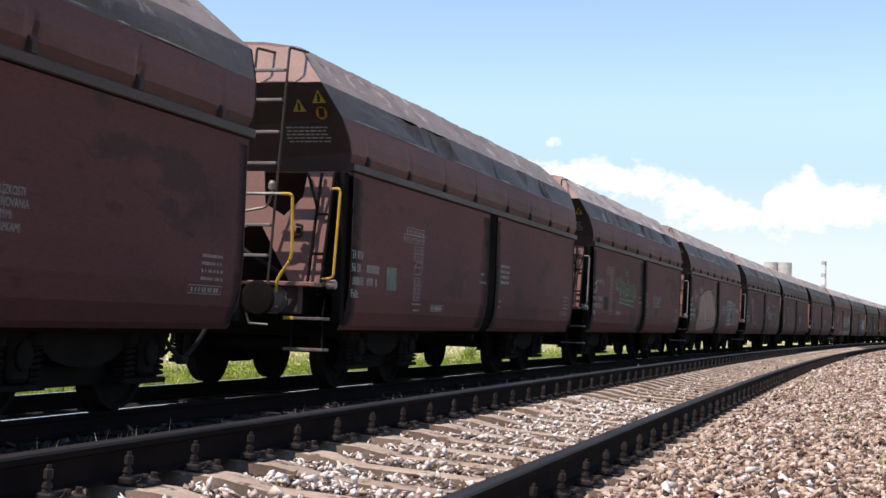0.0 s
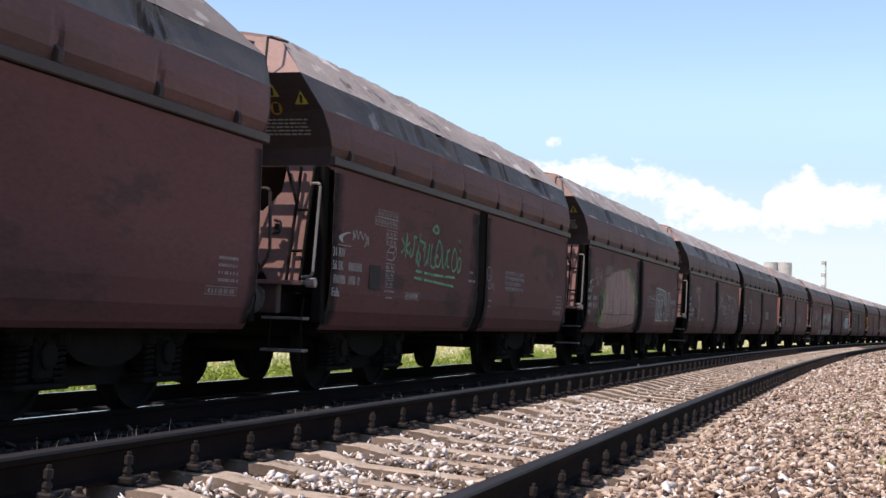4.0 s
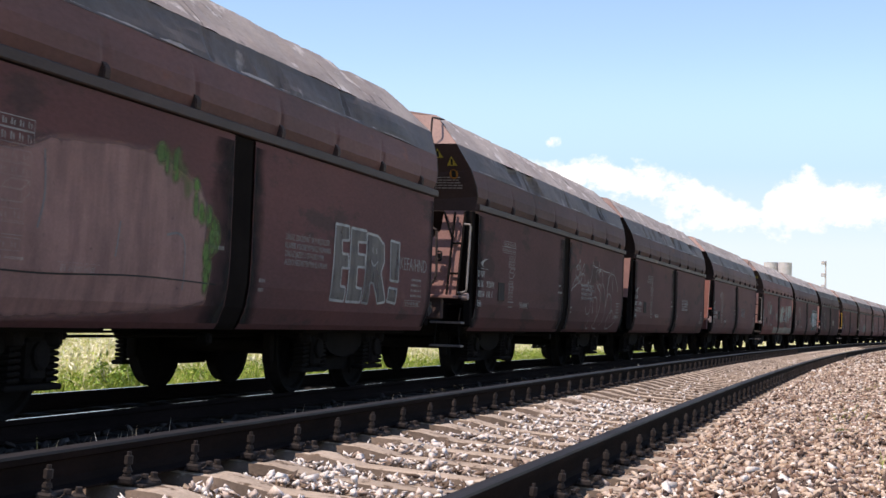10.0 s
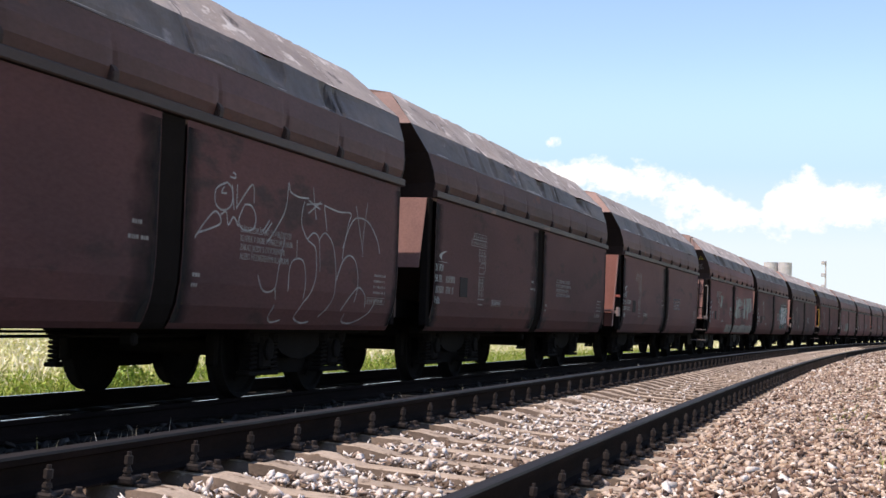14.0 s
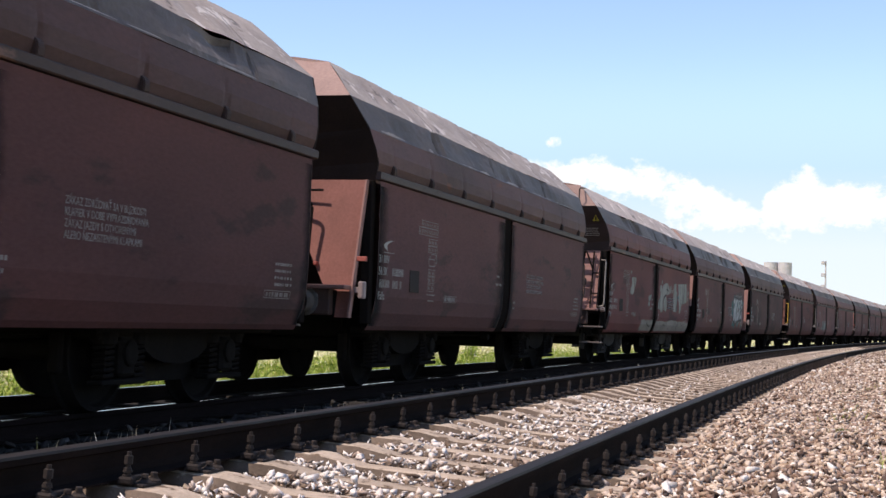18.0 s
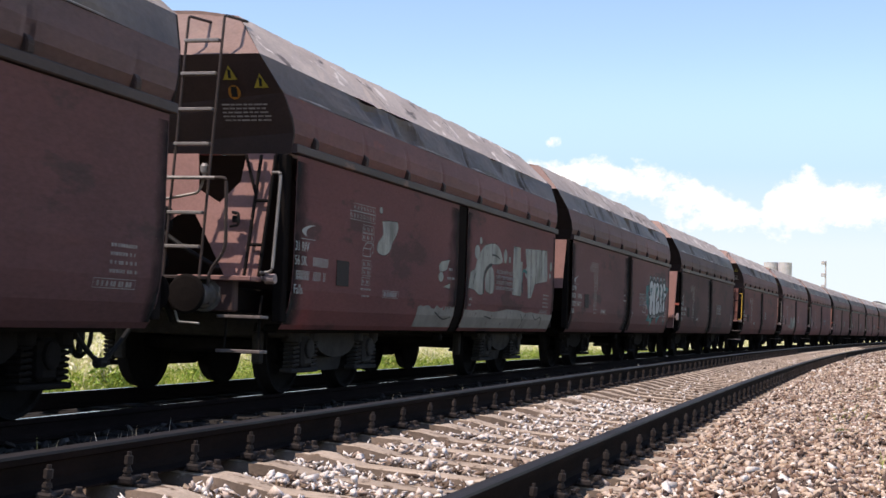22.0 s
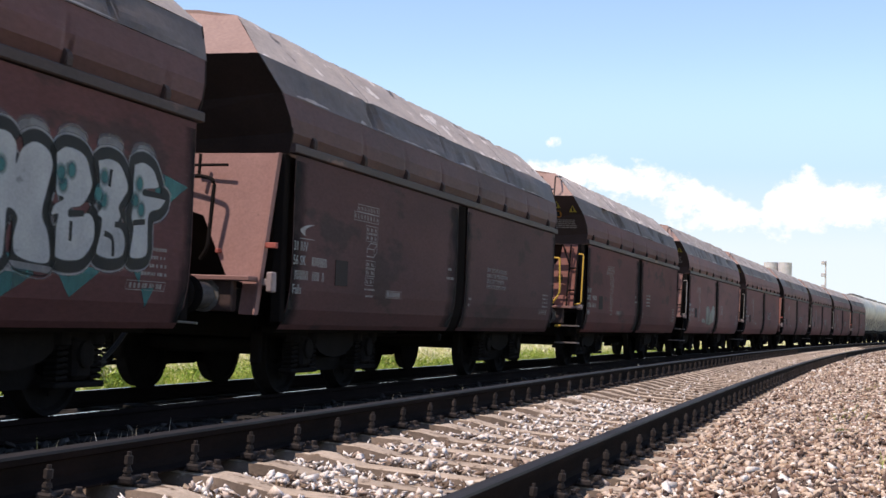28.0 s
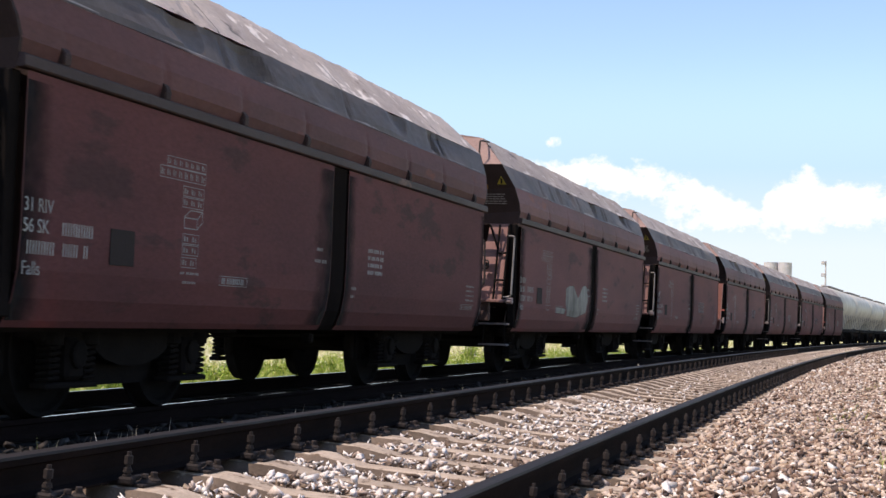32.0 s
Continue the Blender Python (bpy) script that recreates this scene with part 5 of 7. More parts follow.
def table_mesh(seed):
    """Framed tables and small notes of the side data."""
    rng = random.Random(seed)
    bm = bmesh.new()
    for x0, x1, z0, z1, c in ((1.80, 2.46, 1.86, 1.94, 7), (1.70, 2.46, 1.77, 1.86, 8), (2.08, 2.44, 1.66, 1.74, 3), (2.08, 2.44, 1.575, 1.655, 3), (2.10, 2.38, 1.30, 1.38, 2), (2.10, 2.38, 1.215, 1.295, 2), (2.10, 2.36, 1.12, 1.20, 2)):
        frame_box(bm, x0, x1, z0, z1)
        for k in range(c):
            a = x0 + (x1 - x0) * (k + 0.2) / c
            q = (x1 - x0) / c
            bar(bm, a, a + 0.16 * q, z0 + 0.02, z1 - 0.02)
            bar(bm, a + 0.32 * q, a + 0.46 * q, z0 + 0.02, z1 - 0.028)
    for a, b in (((2.12, 1.42), (2.34, 1.42)), ((2.34, 1.42), (2.34, 1.50)), ((2.34, 1.50), (2.12, 1.50)), ((2.12, 1.50), (2.12, 1.42)), ((2.12, 1.50), (2.22, 1.56)), ((2.22, 1.56), (2.43, 1.56)), ((2.43, 1.56), (2.34, 1.50)), ((2.43, 1.56), (2.43, 1.48)), ((2.43, 1.48), (2.34, 1.42))):
        stroke(bm, [a, b], 0.010)
    rows_of_bars(bm, 2.10, 2.42, 1.07, 1, 0.03, 0.03, rng)
    rows_of_bars(bm, 2.15, 2.40, 1.00, 1, 0.03, 0.03, rng)
    frame_box(bm, 2.80, 3.34, 1.005, 1.085)
    rows_of_bars(bm, 2.84, 3.30, 1.02, 1, 0.05, 0.08, rng)
    return mesh_of("data_table", bm, M["print"])


def notes_mesh(seed):
    """Small lines of print further along the side."""
    rng = random.Random(seed)
    bm = bmesh.new()
    rows_of_bars(bm, 5.05, 5.22, 1.40, 1, 0.1, 0.05, rng)
    rows_of_bars(bm, 5.0, 5.30, 1.29, 1, 0.1, 0.05, rng)
    rows_of_bars(bm, 6.05, 6.18, 1.06, 2, 0.08, 0.05, rng)
    rows_of_bars(bm, 10.35, 10.75, 1.22, 4, 0.06, 0.04, rng)
    frame_box(bm, 10.15, 10.75, 0.93, 1.0)
    rows_of_bars(bm, 10.2, 10.7, 0.945, 1, 0.05, 0.06, rng)
    return mesh_of("notice", bm, M["faint"])


def caption_mesh(seed):
    """Four lines of small print on the rear flap."""
    bm = bmesh.new()
    for i, (s, wide) in enumerate((("ZÁKAZ ZDRŽOVAŤ SA V BLÍZKOSTI", 1.10), ("KLAPIEK V DOBE VYPRÁZDŇOVANIA", 1.15), ("ZÁKAZ JAZDY S OTVORENÝMI", 0.96), ("ALEBO NEZAISTENÝMI KLAPKAMI", 1.06))):
        me = text_mesh(s, 0.078, M["faint"])
        q = wide / max(v.co.x for v in me.vertices)
        me.transform(Matrix.Translation((7.0, side_y(1.4, 0), 1.46 - 0.075 * i)) @ Matrix.Diagonal((q, 1, 1, 1)))
        bm.from_mesh(me)
        bpy.data.meshes.remove(me)
    return mesh_of("notice", bm, M["faint"])


def short_caption_mesh(seed):
    bm = bmesh.new()
    rows_of_bars(bm, 7.00, 7.5, 1.46, 4, 0.075, 0.065, random.Random(seed))
    return mesh_of("notice", bm, M["print"])


def plate_square_mesh():
    bm = bmesh.new()
    bbox(bm, 1.18, 1.52, Y_SIDE - 0.0005, Y_SIDE + 0.004, 1.09, 1.34, 0.0004)
    return mesh_of("chalk_board", bm, M["board"])


def sign_meshes(places):
    out = []
    for (o, z), kind in zip(places, ("t", "t2", "c")):
        e = 0.39 * max(0, (z - 2.33)) / 0.76
        lean = 0.39 / 0.76
        bm = bmesh.new()

        def put(du, dz, off):
            return (-e - lean * dz - 0.004 - off, o + du, z + dz)
        if kind != "c":
            prism(bm, [put(-0.07, -0.055, 0), put(0.07, -0.055, 0), put(0, 0.065, 0)], (-0.002, 0, 0))
            out.append(("warning_sign", mesh_of("warning_sign", bm, M["sign"]), "yellow triangular warning sign"))
            bm = bmesh.new()
            prism(bm, [put(-0.012, -0.045, 0.004), put(0.016, -0.045, 0.004), put(0.012, 0.035, 0.004), put(-0.016, 0.02, 0.004)], (-0.001, 0, 0))
            out.append(("sign_mark", mesh_of("sign_mark", bm, M["black"]), ""))
        else:
            prism(bm, [put(0.06 * cos(a), 0.06 * sin(a), 0) for a in np.linspace(0, 2 * pi, 20, endpoint=False)], (-0.002, 0, 0))
            out.append(("warning_sign", mesh_of("warning_sign", bm, M["orange"]), "round orange warning sign"))
            bm = bmesh.new()
            prism(bm, [put(-0.03, -0.04, 0.004), put(0.03, -0.04, 0.004), put(0.03, 0.045, 0.004), put(-0.03, 0.045, 0.004)], (-0.001, 0, 0))
            out.append(("sign_mark", mesh_of("sign_mark", bm, M["black"]), ""))
    rng = random.Random(8)
    bm = bmesh.new()
    for i in range(5):
        z = 2.66 - 0.033 * i
        e = 0.39 * (z - 2.33) / 0.76
        o = -0.80 - rng.uniform(0, 0.02)
        while o > -1.22:
            w = rng.uniform(0.03, 0.08)
            bm.faces.new([bm.verts.new((-e - 0.006 - 0.5 * dz, oo, z + dz)) for oo, dz in ((o, 0), (o - w, 0), (o - w, 0.014), (o, 0.014))])
            o -= w + 0.012
    out.append(("notice", mesh_of("notice", bm, M["faint"]), ""))
    return out


M["print"] = mat("weathered white print", (0.34, 0.31, 0.30), (0.22, 0.195, 0.19), 0.7, 4, 0.02, 80)
M["faint"] = mat("worn grey print", (0.31, 0.275, 0.265), (0.21, 0.175, 0.165), 0.7, 6, 0.02, 80)

# shared meshes
HOODS = []
for v, sd in enumerate((3, 4, 5)):
    up = hood_sheet("upper_side", densify(PROF[:4], 3), M["ledge"], sd, v, nx=200)
    sh = hood_sheet("shoulder", densify(PROF[3:], 6), M["ledge"], sd + 20, v, nx=220, rough=True)
    HOODS.append((up, flip(up), sh, flip(sh), roof_mesh(sd + 40, v)))
END_SLOPE, END_WALL, LEDGE, BRACKET = end_slope_mesh(), end_wall_mesh(), ledge_mesh(), bracket_mesh()
PANELS = (side_panel_mesh(0.08, 5.44), side_panel_mesh(5.86, LB - 0.08))
WHEELSET, BOGIE, UNDER, CORE = wheelset_mesh(), bogie_meshes(), underframe_meshes(), hopper_core_mesh()
POSTS = (corner_post_mesh(0.0), corner_post_mesh(LB - 0.08), middle_post_mesh())
BUFFER, HOOK, HOSE, LINK, HEADSTOCK, LIP = buffer_meshes(), coupling_mesh(), hose_mesh(), link_mesh(), headstock_mesh(), headstock_lip_mesh()
END_PLATES = {k: end_plate_mesh(k) for k in ("plain", "short", "ladder")}
FLANGE, LADDER, RAILS, BRACE, STEPS = flange_mesh(), ladder_meshes(), handrail_meshes(), brace_mesh(), (step_mesh(0.76), step_mesh(0.46))
HANDLE, HANGERS = handle_mesh(), (hanger_mesh(-1.06, -0.02), hanger_mesh(-1.40, 0.02))
LATCH, STEP_EDGE, STOCK_PRINT = latch_mesh(), step_edge_mesh(), headstock_print_mesh()
LAMP_IRON = lamp_iron_mesh()
LAMP, PEG, TAB, LOOP, PLATFORM, GEAR = lamp_bracket_mesh(), peg_mesh(), tab_mesh(), pipe_loop_mesh(), platform_mesh(), brake_gear_mesh()
DATA, DATA_PLAIN, CAPTION, CAPTION_SHORT, BOARD, TABLE, NOTICES = data_mesh(), data_mesh(False), caption_mesh(7), short_caption_mesh(9), plate_square_mesh(), table_mesh(4), notes_mesh(6)
SIGNS = {0: sign_meshes(((-0.93, 2.93), (-1.22, 2.86), (-0.95, 2.77))), 1: sign_meshes(((-1.20, 2.95), (-0.98, 2.87), (-1.21, 2.80))), 2: sign_meshes(((-1.16, 2.87), (-0.98, 2.97), (-1.17, 2.71)))}
CREASES = [crease_mesh(k) for k in (11, 12, 13)]
SEAMS = [[seam_mesh(x) for x in xs] for xs in SEAM_AT]
SOOT = (soot_mesh(4.95, 5.43, 5.43), soot_mesh(5.87, 6.15, 5.87), soot_mesh(0.09, 0.42, 0.09), soot_mesh(LB - 0.30, LB - 0.09, LB - 0.09))
MIRROR = {}


def mirrored(me):
    if me.name not in MIRROR:
        MIRROR[me.name] = flip(me)
    return MIRROR[me.name]


AXLES = (1.46, 3.26, 8.46, 10.26)


def hopper_wagon(variant, end, label, yellow=False, logo=True, table=0.0, coat=None, axles=AXLES, signs=0, caption=(0, 0, 0), red_plate=False, pale_board=False, dusty=False):
    """end: plain, short or ladder, at the leading end; the other end is plain."""
    w = tagged(new("hopper_wagon"), label, "freight wagon", "wagons of the train")
    up, up2, sh, sh2, rf = HOODS[variant]
    side, hood, grey, roof = coat
    for nm, me in [("roof", rf), ("hopper", CORE)] + UNDER:
        ob = part(nm, me, None, w)
        if nm == "roof":
            ob.material_slots[0].link = "OBJECT"
            ob.material_slots[0].material = roof
    for nm, me, m in (("upper_side", up, hood), ("upper_side", up2, hood), ("shoulder", sh, grey), ("shoulder", sh2, grey), ("side_panel", PANELS[0], side), ("side_panel", PANELS[1], side), ("side_panel", mirrored(PANELS[0]), side), ("side_panel", mirrored(PANELS[1]), side)):
        ob = part(nm, me, None, w)
        ob.material_slots[0].link = "OBJECT"
        ob.material_slots[0].material = m
    back = pose(LB, 0, 0, 0, 0, 180)
    for at in (pose(0, 0, 0), back):
        wall = part("end_wall", END_WALL, None, w, at=at)
        if end != "ladder":
            wall.material_slots[0].link = "OBJECT"
            wall.material_slots[0].material = M["shade_end"]
        part("end_slope", END_SLOPE, None, w, at=at)
        part("headstock", HEADSTOCK, None, w, at=at)
        part("draw_hook", HOOK, None, w, at=at @ pose(-0.5, 0, 0))
        for o in (-0.875, 0.875):
            add_buffer(w, at @ pose(-0.48, o, 0.94))
    for me in POSTS + (LEDGE,):
        nm = me.name.split(".")[0]
        part(nm, me, None, w)
        part(nm, mirrored(me), None, w)
    tagged(part("scuffed_edge", CREASES[variant], None, w), "bared pale edge along the hood", kind="stuff")
    for me in SEAMS[variant]:
        part("roof_seam", me, None, w)
    for me in SOOT:
        part("soot_stain", me, None, w)
    for x in RIBS:
        part("bracket", BRACKET, None, w, at=pose(x, 0, 0))
    for x in (sum(axles[:2]) / 2, sum(axles[2:]) / 2):
        add_bogie(w, x, M["dusty"] if dusty else None)
    for x in axles:
        part("wheelset", WHEELSET, None, w, at=pose(x, 0, 0.46))
    part("brake_hose", HOSE, None, w, at=pose(-0.5, 0, 0))
    part("coupling_link", LINK, None, w, at=pose(-0.5, 0, 0))
    # leading end
    ep = END_PLATES[end]
    for me in (ep, mirrored(ep)):
        ob = part("end_plate", me, None, w)
        if red_plate:
            ob.material_slots[0].link = "OBJECT"
            ob.material_slots[0].material = M["plate_red"]
    part("end_plate", END_PLATES["plain"], None, w, at=back)
    if end != "short":
        part("pull_handle", HANDLE, None, w, "white-painted pull handle")
        part("headstock_lip", LIP, None, w)
        tagged(part("lettering", STOCK_PRINT, None, w), "faint print on the headstock", kind="stuff")
    if end == "ladder":
        part("lamp_bracket", LAMP, None, w)
    elif end == "plain":
        part("lamp_iron", LAMP_IRON, None, w)
    if end == "ladder":
        for nm, me in LADDER:
            part(nm, me, None, w)
        a, b, c, d = (RAILS if yellow else RAILS_GREY)
        part("top_rail", d, None, w)
        part("latch", LATCH, None, w, "black latch loop on the end plate")
        if yellow:
            part("step_edge", STEP_EDGE, None, w, "yellow-painted step edge")
        part("handrail", a, None, w, "yellow-painted handrail" if yellow else "")
        part("grab_rail", b, None, w)
        part("brake_lever", c, None, w)
        for nm, me in (("brace", BRACE), ("platform", PLATFORM), ("brake_gear", GEAR), ("step_hanger", HANGERS[0]), ("step_hanger", HANGERS[1]), ("step", STEPS[0]), ("step", STEPS[1])):
            ob = part(nm, me, None, w)
        for nm, me, lb in SIGNS[signs]:
            ob = part(nm, me, None, w, lb)
            if nm == "notice":
                tagged(ob, "faint small print", kind="stuff")
    elif end == "plain":
        for nm, me in (("flange", FLANGE), ("peg", PEG), ("marker_tab", TAB), ("hand_loop", LOOP)):
            part(nm, me, None, w)
    tagged(part("lettering", DATA if logo else DATA_PLAIN, None, w), "white stencilled side data", kind="stuff")
    tagged(part("data_table", TABLE, None, w, at=pose(table, 0, -0.12 if pale_board else 0)), "small white tables of print", kind="stuff")
    tagged(part("notice", NOTICES, None, w), "worn small print", kind="stuff")
    tagged(part("notice", CAPTION_SHORT if caption[2] else CAPTION, None, w, at=pose(caption[0], 0, caption[1])), "four worn lines of small print", kind="stuff")
    tagged(part("lettering", RIV, None, w, at=pose(0.10, Y_SIDE, 1.38)), "white stencilled lettering", kind="stuff")
    tagged(part("lettering", SK56, None, w, at=pose(0.10, Y_SIDE, 1.25)), "white stencilled lettering", kind="stuff")
    tagged(part("lettering", FALLS, None, w, at=pose(0.10, Y_SIDE, 0.985)), "white stencilled lettering", kind="stuff")
    ob = part("chalk_board", BOARD, None, w)
    if pale_board:
        ob.material_slots[0].link = "OBJECT"
        ob.material_slots[0].material = M["board_pale"]
    return w


RAILS_GREY = []
for me in RAILS:
    m2 = me.copy()
    m2.materials[0] = M["steel"] if me.name.startswith(("top", "brake", "grab")) else M["steel_dark"]
    RAILS_GREY.append(m2)
RIV, SK56, FALLS = (text_mesh(q, 0.125, M["white"]) for q in ("31 RIV", "56 SK", "Falls"))

# lead corner of each wagon along the line at the start, and its leading end
CORNERS = [0.08, 13.72, 26.51, 39.37, 52.46, 64.90, 77.91, 91.47, 103.92, 116.99, 130.80, 143.96, 157.0, 170.0, 183.0, 196.0, 209.0]
KINDS = ["plain", "ladder", "ladder", "ladder", "ladder", "short", "plain", "ladder", "short", "plain", "ladder", "ladder", "ladder", "plain", "ladder", "ladder", "plain"]
TABLE_AT = [0, 0.04, -0.4, 0.02, -0.35, -0.05, -0.24, -0.2, -0.12, -0.05, 0.16, -0.28, 0, 0, 0, 0, 0]
YELLOW = {1, 10}
NOLOGO = {1, 10, 11}
NOTES = ["brown hopper wagon with a dull rust-red hood", "brown hopper wagon with yellow handrails and an end ladder", "brown hopper wagon with a green sprayed scrawl", "brown hopper wagon with a faded pink sprayed patch and silver letters",
         "brown hopper wagon with thin white sprayed outlines", "dark brown hopper wagon with a short end plate", "brown hopper wagon with a salmon end plate", "brown hopper wagon with silver sprayed shapes and pale lower edge",
         "dark hopper wagon with white and teal sprayed letters", "dark brown hopper wagon with a salmon end plate", "rust-brown hopper wagon with yellow handrails and an end ladder", "brown hopper wagon with a pale sprayed patch",
         "brown hopper wagon with an end ladder", "brown hopper wagon with a plain end", "brown hopper wagon with an end ladder", "brown hopper wagon with an end ladder", "last brown hopper wagon of the rake"]
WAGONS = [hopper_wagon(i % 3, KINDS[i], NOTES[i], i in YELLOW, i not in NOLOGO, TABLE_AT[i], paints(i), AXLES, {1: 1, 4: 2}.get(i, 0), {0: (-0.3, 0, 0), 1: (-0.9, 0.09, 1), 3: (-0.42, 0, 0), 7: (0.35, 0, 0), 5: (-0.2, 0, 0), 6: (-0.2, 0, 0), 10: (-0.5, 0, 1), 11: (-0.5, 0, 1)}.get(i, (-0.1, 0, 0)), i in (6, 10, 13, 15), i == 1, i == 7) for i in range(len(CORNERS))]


# ---------------------------------------------------------------- spray paint, wagon by wagon
def thin(m, lo, hi):
    """Spray that covers unevenly and thins out at its rim, with drips down the side."""
    n, l = m.node_tree.nodes, m.node_tree.links
    tr, mx, at = n.new("ShaderNodeBsdfTransparent"), n.new("ShaderNodeMixShader"), n.new("ShaderNodeAttribute")
    at.attribute_name = "edge"
    tc, mp, t = n.new("ShaderNodeTexCoord"), n.new("ShaderNodeMapping"), n.new("ShaderNodeTexNoise")
    mp.inputs["Scale"].default_value = (7.0, 1.0, 1.6)
    t.inputs["Scale"].default_value, t.inputs["Detail"].default_value = 1.0, 6.0
    l.new(tc.outputs["Object"], mp.inputs[0])
    l.new(mp.outputs[0], t.inputs["Vector"])
    r = n.new("ShaderNodeMapRange")
    r.inputs[1].default_value, r.inputs[2].default_value, r.inputs[3].default_value, r.inputs[4].default_value = 0.36, 0.58, lo, hi
    l.new(t.outputs[0], r.inputs[0])
    k = n.new("ShaderNodeMath")
    k.operation = "MULTIPLY"
    l.new(r.outputs[0], k.inputs[0])
    l.new(at.outputs["Fac"], k.inputs[1])
    l.new(k.outputs[0], mx.inputs[0])
    l.new(tr.outputs[0], mx.inputs[1])
    l.new(n["Principled BSDF"].outputs[0], mx.inputs[2])
    l.new(mx.outputs[0], n["Material Output"].inputs[0])
    return m


SPRAY = {}
for nm, c1, c2, lb in (("s_green", (0.10, 0.30, 0.17), (0.07, 0.22, 0.13), "green sprayed scrawl"), ("s_white", (0.42, 0.40, 0.39), (0.30, 0.28, 0.28), "thin white sprayed lines"),
                       ("s_pale", (0.42, 0.405, 0.395), (0.31, 0.30, 0.295), "pale sprayed scribble"), ("s_rose", (0.31, 0.165, 0.150), (0.235, 0.130, 0.118), "faded pink sprayed patch"),
                       ("s_lime", (0.11, 0.21, 0.035), (0.10, 0.14, 0.05), "lime green overspray"), ("s_silver", (0.285, 0.275, 0.25), (0.20, 0.19, 0.17), "dull silver sprayed shapes"),
                       ("s_dull", (0.135, 0.115, 0.11), (0.10, 0.085, 0.082), "dull grey sprayed letters"), ("s_chrome", (0.40, 0.40, 0.40), (0.31, 0.31, 0.32), "silver-white sprayed letters"), ("s_black", (0.010, 0.010, 0.011), (0.015, 0.015, 0.015), "black sprayed outlines"),
                       ("s_halo", (0.30, 0.29, 0.30), (0.20, 0.19, 0.20), "pale sprayed halo"), ("s_teal", (0.035, 0.15, 0.15), (0.03, 0.105, 0.11), "teal sprayed background"), ("s_cap", (0.20, 0.19, 0.195), (0.15, 0.145, 0.15), "pale sprayed highlight"), ("s_pink", (0.50, 0.38, 0.37), (0.4, 0.3, 0.3), "pink sprayed scrawl")):
    M[nm] = thin(mat(lb, c1, c2, 0.65, 2.5, 0.05, 45, spots=tuple(0.6 * q for q in c2), spot_at=0.64), *((0.72, 0.95) if nm == "s_rose" else (0.30, 0.85) if nm == "s_lime" else (0.93, 1.0) if nm in ("s_black", "s_chrome") else (0.62, 0.97)))
    SPRAY[nm] = lb


def settle(bm, layer):
    """Cut a painted patch along the folds of the flap and lay it on its face."""
    for z in [q[1] for q in WALL[1:-1]] + [0.93, 0.77]:
        bmesh.ops.bisect_plane(bm, geom=bm.verts[:] + bm.edges[:] + bm.faces[:], plane_co=(0, 0, z), plane_no=(0, 0, 1))
    for v in bm.verts:
        v.co.y = side_y(v.co.z, layer)


def oval(x, z, rx, rz):
    return [(x + rx * cos(a), z + rz * sin(a)) for a in np.linspace(0, 2 * pi, 10, endpoint=False)]


def sprayed(w, items):
    """Strokes and filled shapes on a wagon's near side, joined by colour and layer."""
    for kind, m, layer, width, pts in items:
        bm = bmesh.new()
        soft = bm.verts.layers.float.new("edge")
        if kind == "fill":
            flat_shape(bm, pts if len(pts) < 6 else curve2(list(pts) + [pts[0]], 2)[:-1], layer, {"s_rose": 0.07, "s_lime": 0.05, "s_teal": 0.04, "s_cap": 0.05}.get(m, 0.014))
        elif kind == "block":
            flat_shape(bm, pts, layer, 0.012)
        else:
            stroke(bm, curve2(pts) if len(pts) > 2 else pts, width, layer)
            for v in bm.verts:
                v[soft] = 1.0
        settle(bm, layer)
        part("spray_paint", bm, M[m], w, SPRAY[m])


def grown(pts, d):
    """The outline moved outwards by d."""
    area = sum(a[0] * b[1] - b[0] * a[1] for a, b in zip(pts, list(pts[1:]) + [pts[0]]))
    out = []
    for i, p in enumerate(pts):
        a, b = Vector(pts[i - 1]), Vector(pts[(i + 1) % len(pts)])
        e = (b - a).normalized()
        c = Vector(p) + Vector((e.y, -e.x)) * d * (1 if area > 0 else -1)
        out.append((c.x, c.y))
    return out


def bubble(w, pts):
    """A fat letter: pale halo, black outline, silver body."""
    pts = curve2(list(pts) + [pts[0]], 3)[:-1]
    sprayed(w, [("fill", "s_halo", 1, 0, grown(pts, 0.088)), ("fill", "s_black", 2, 0, grown(pts, 0.070)), ("fill", "s_chrome", 4, 0, grown(pts, -0.010))])


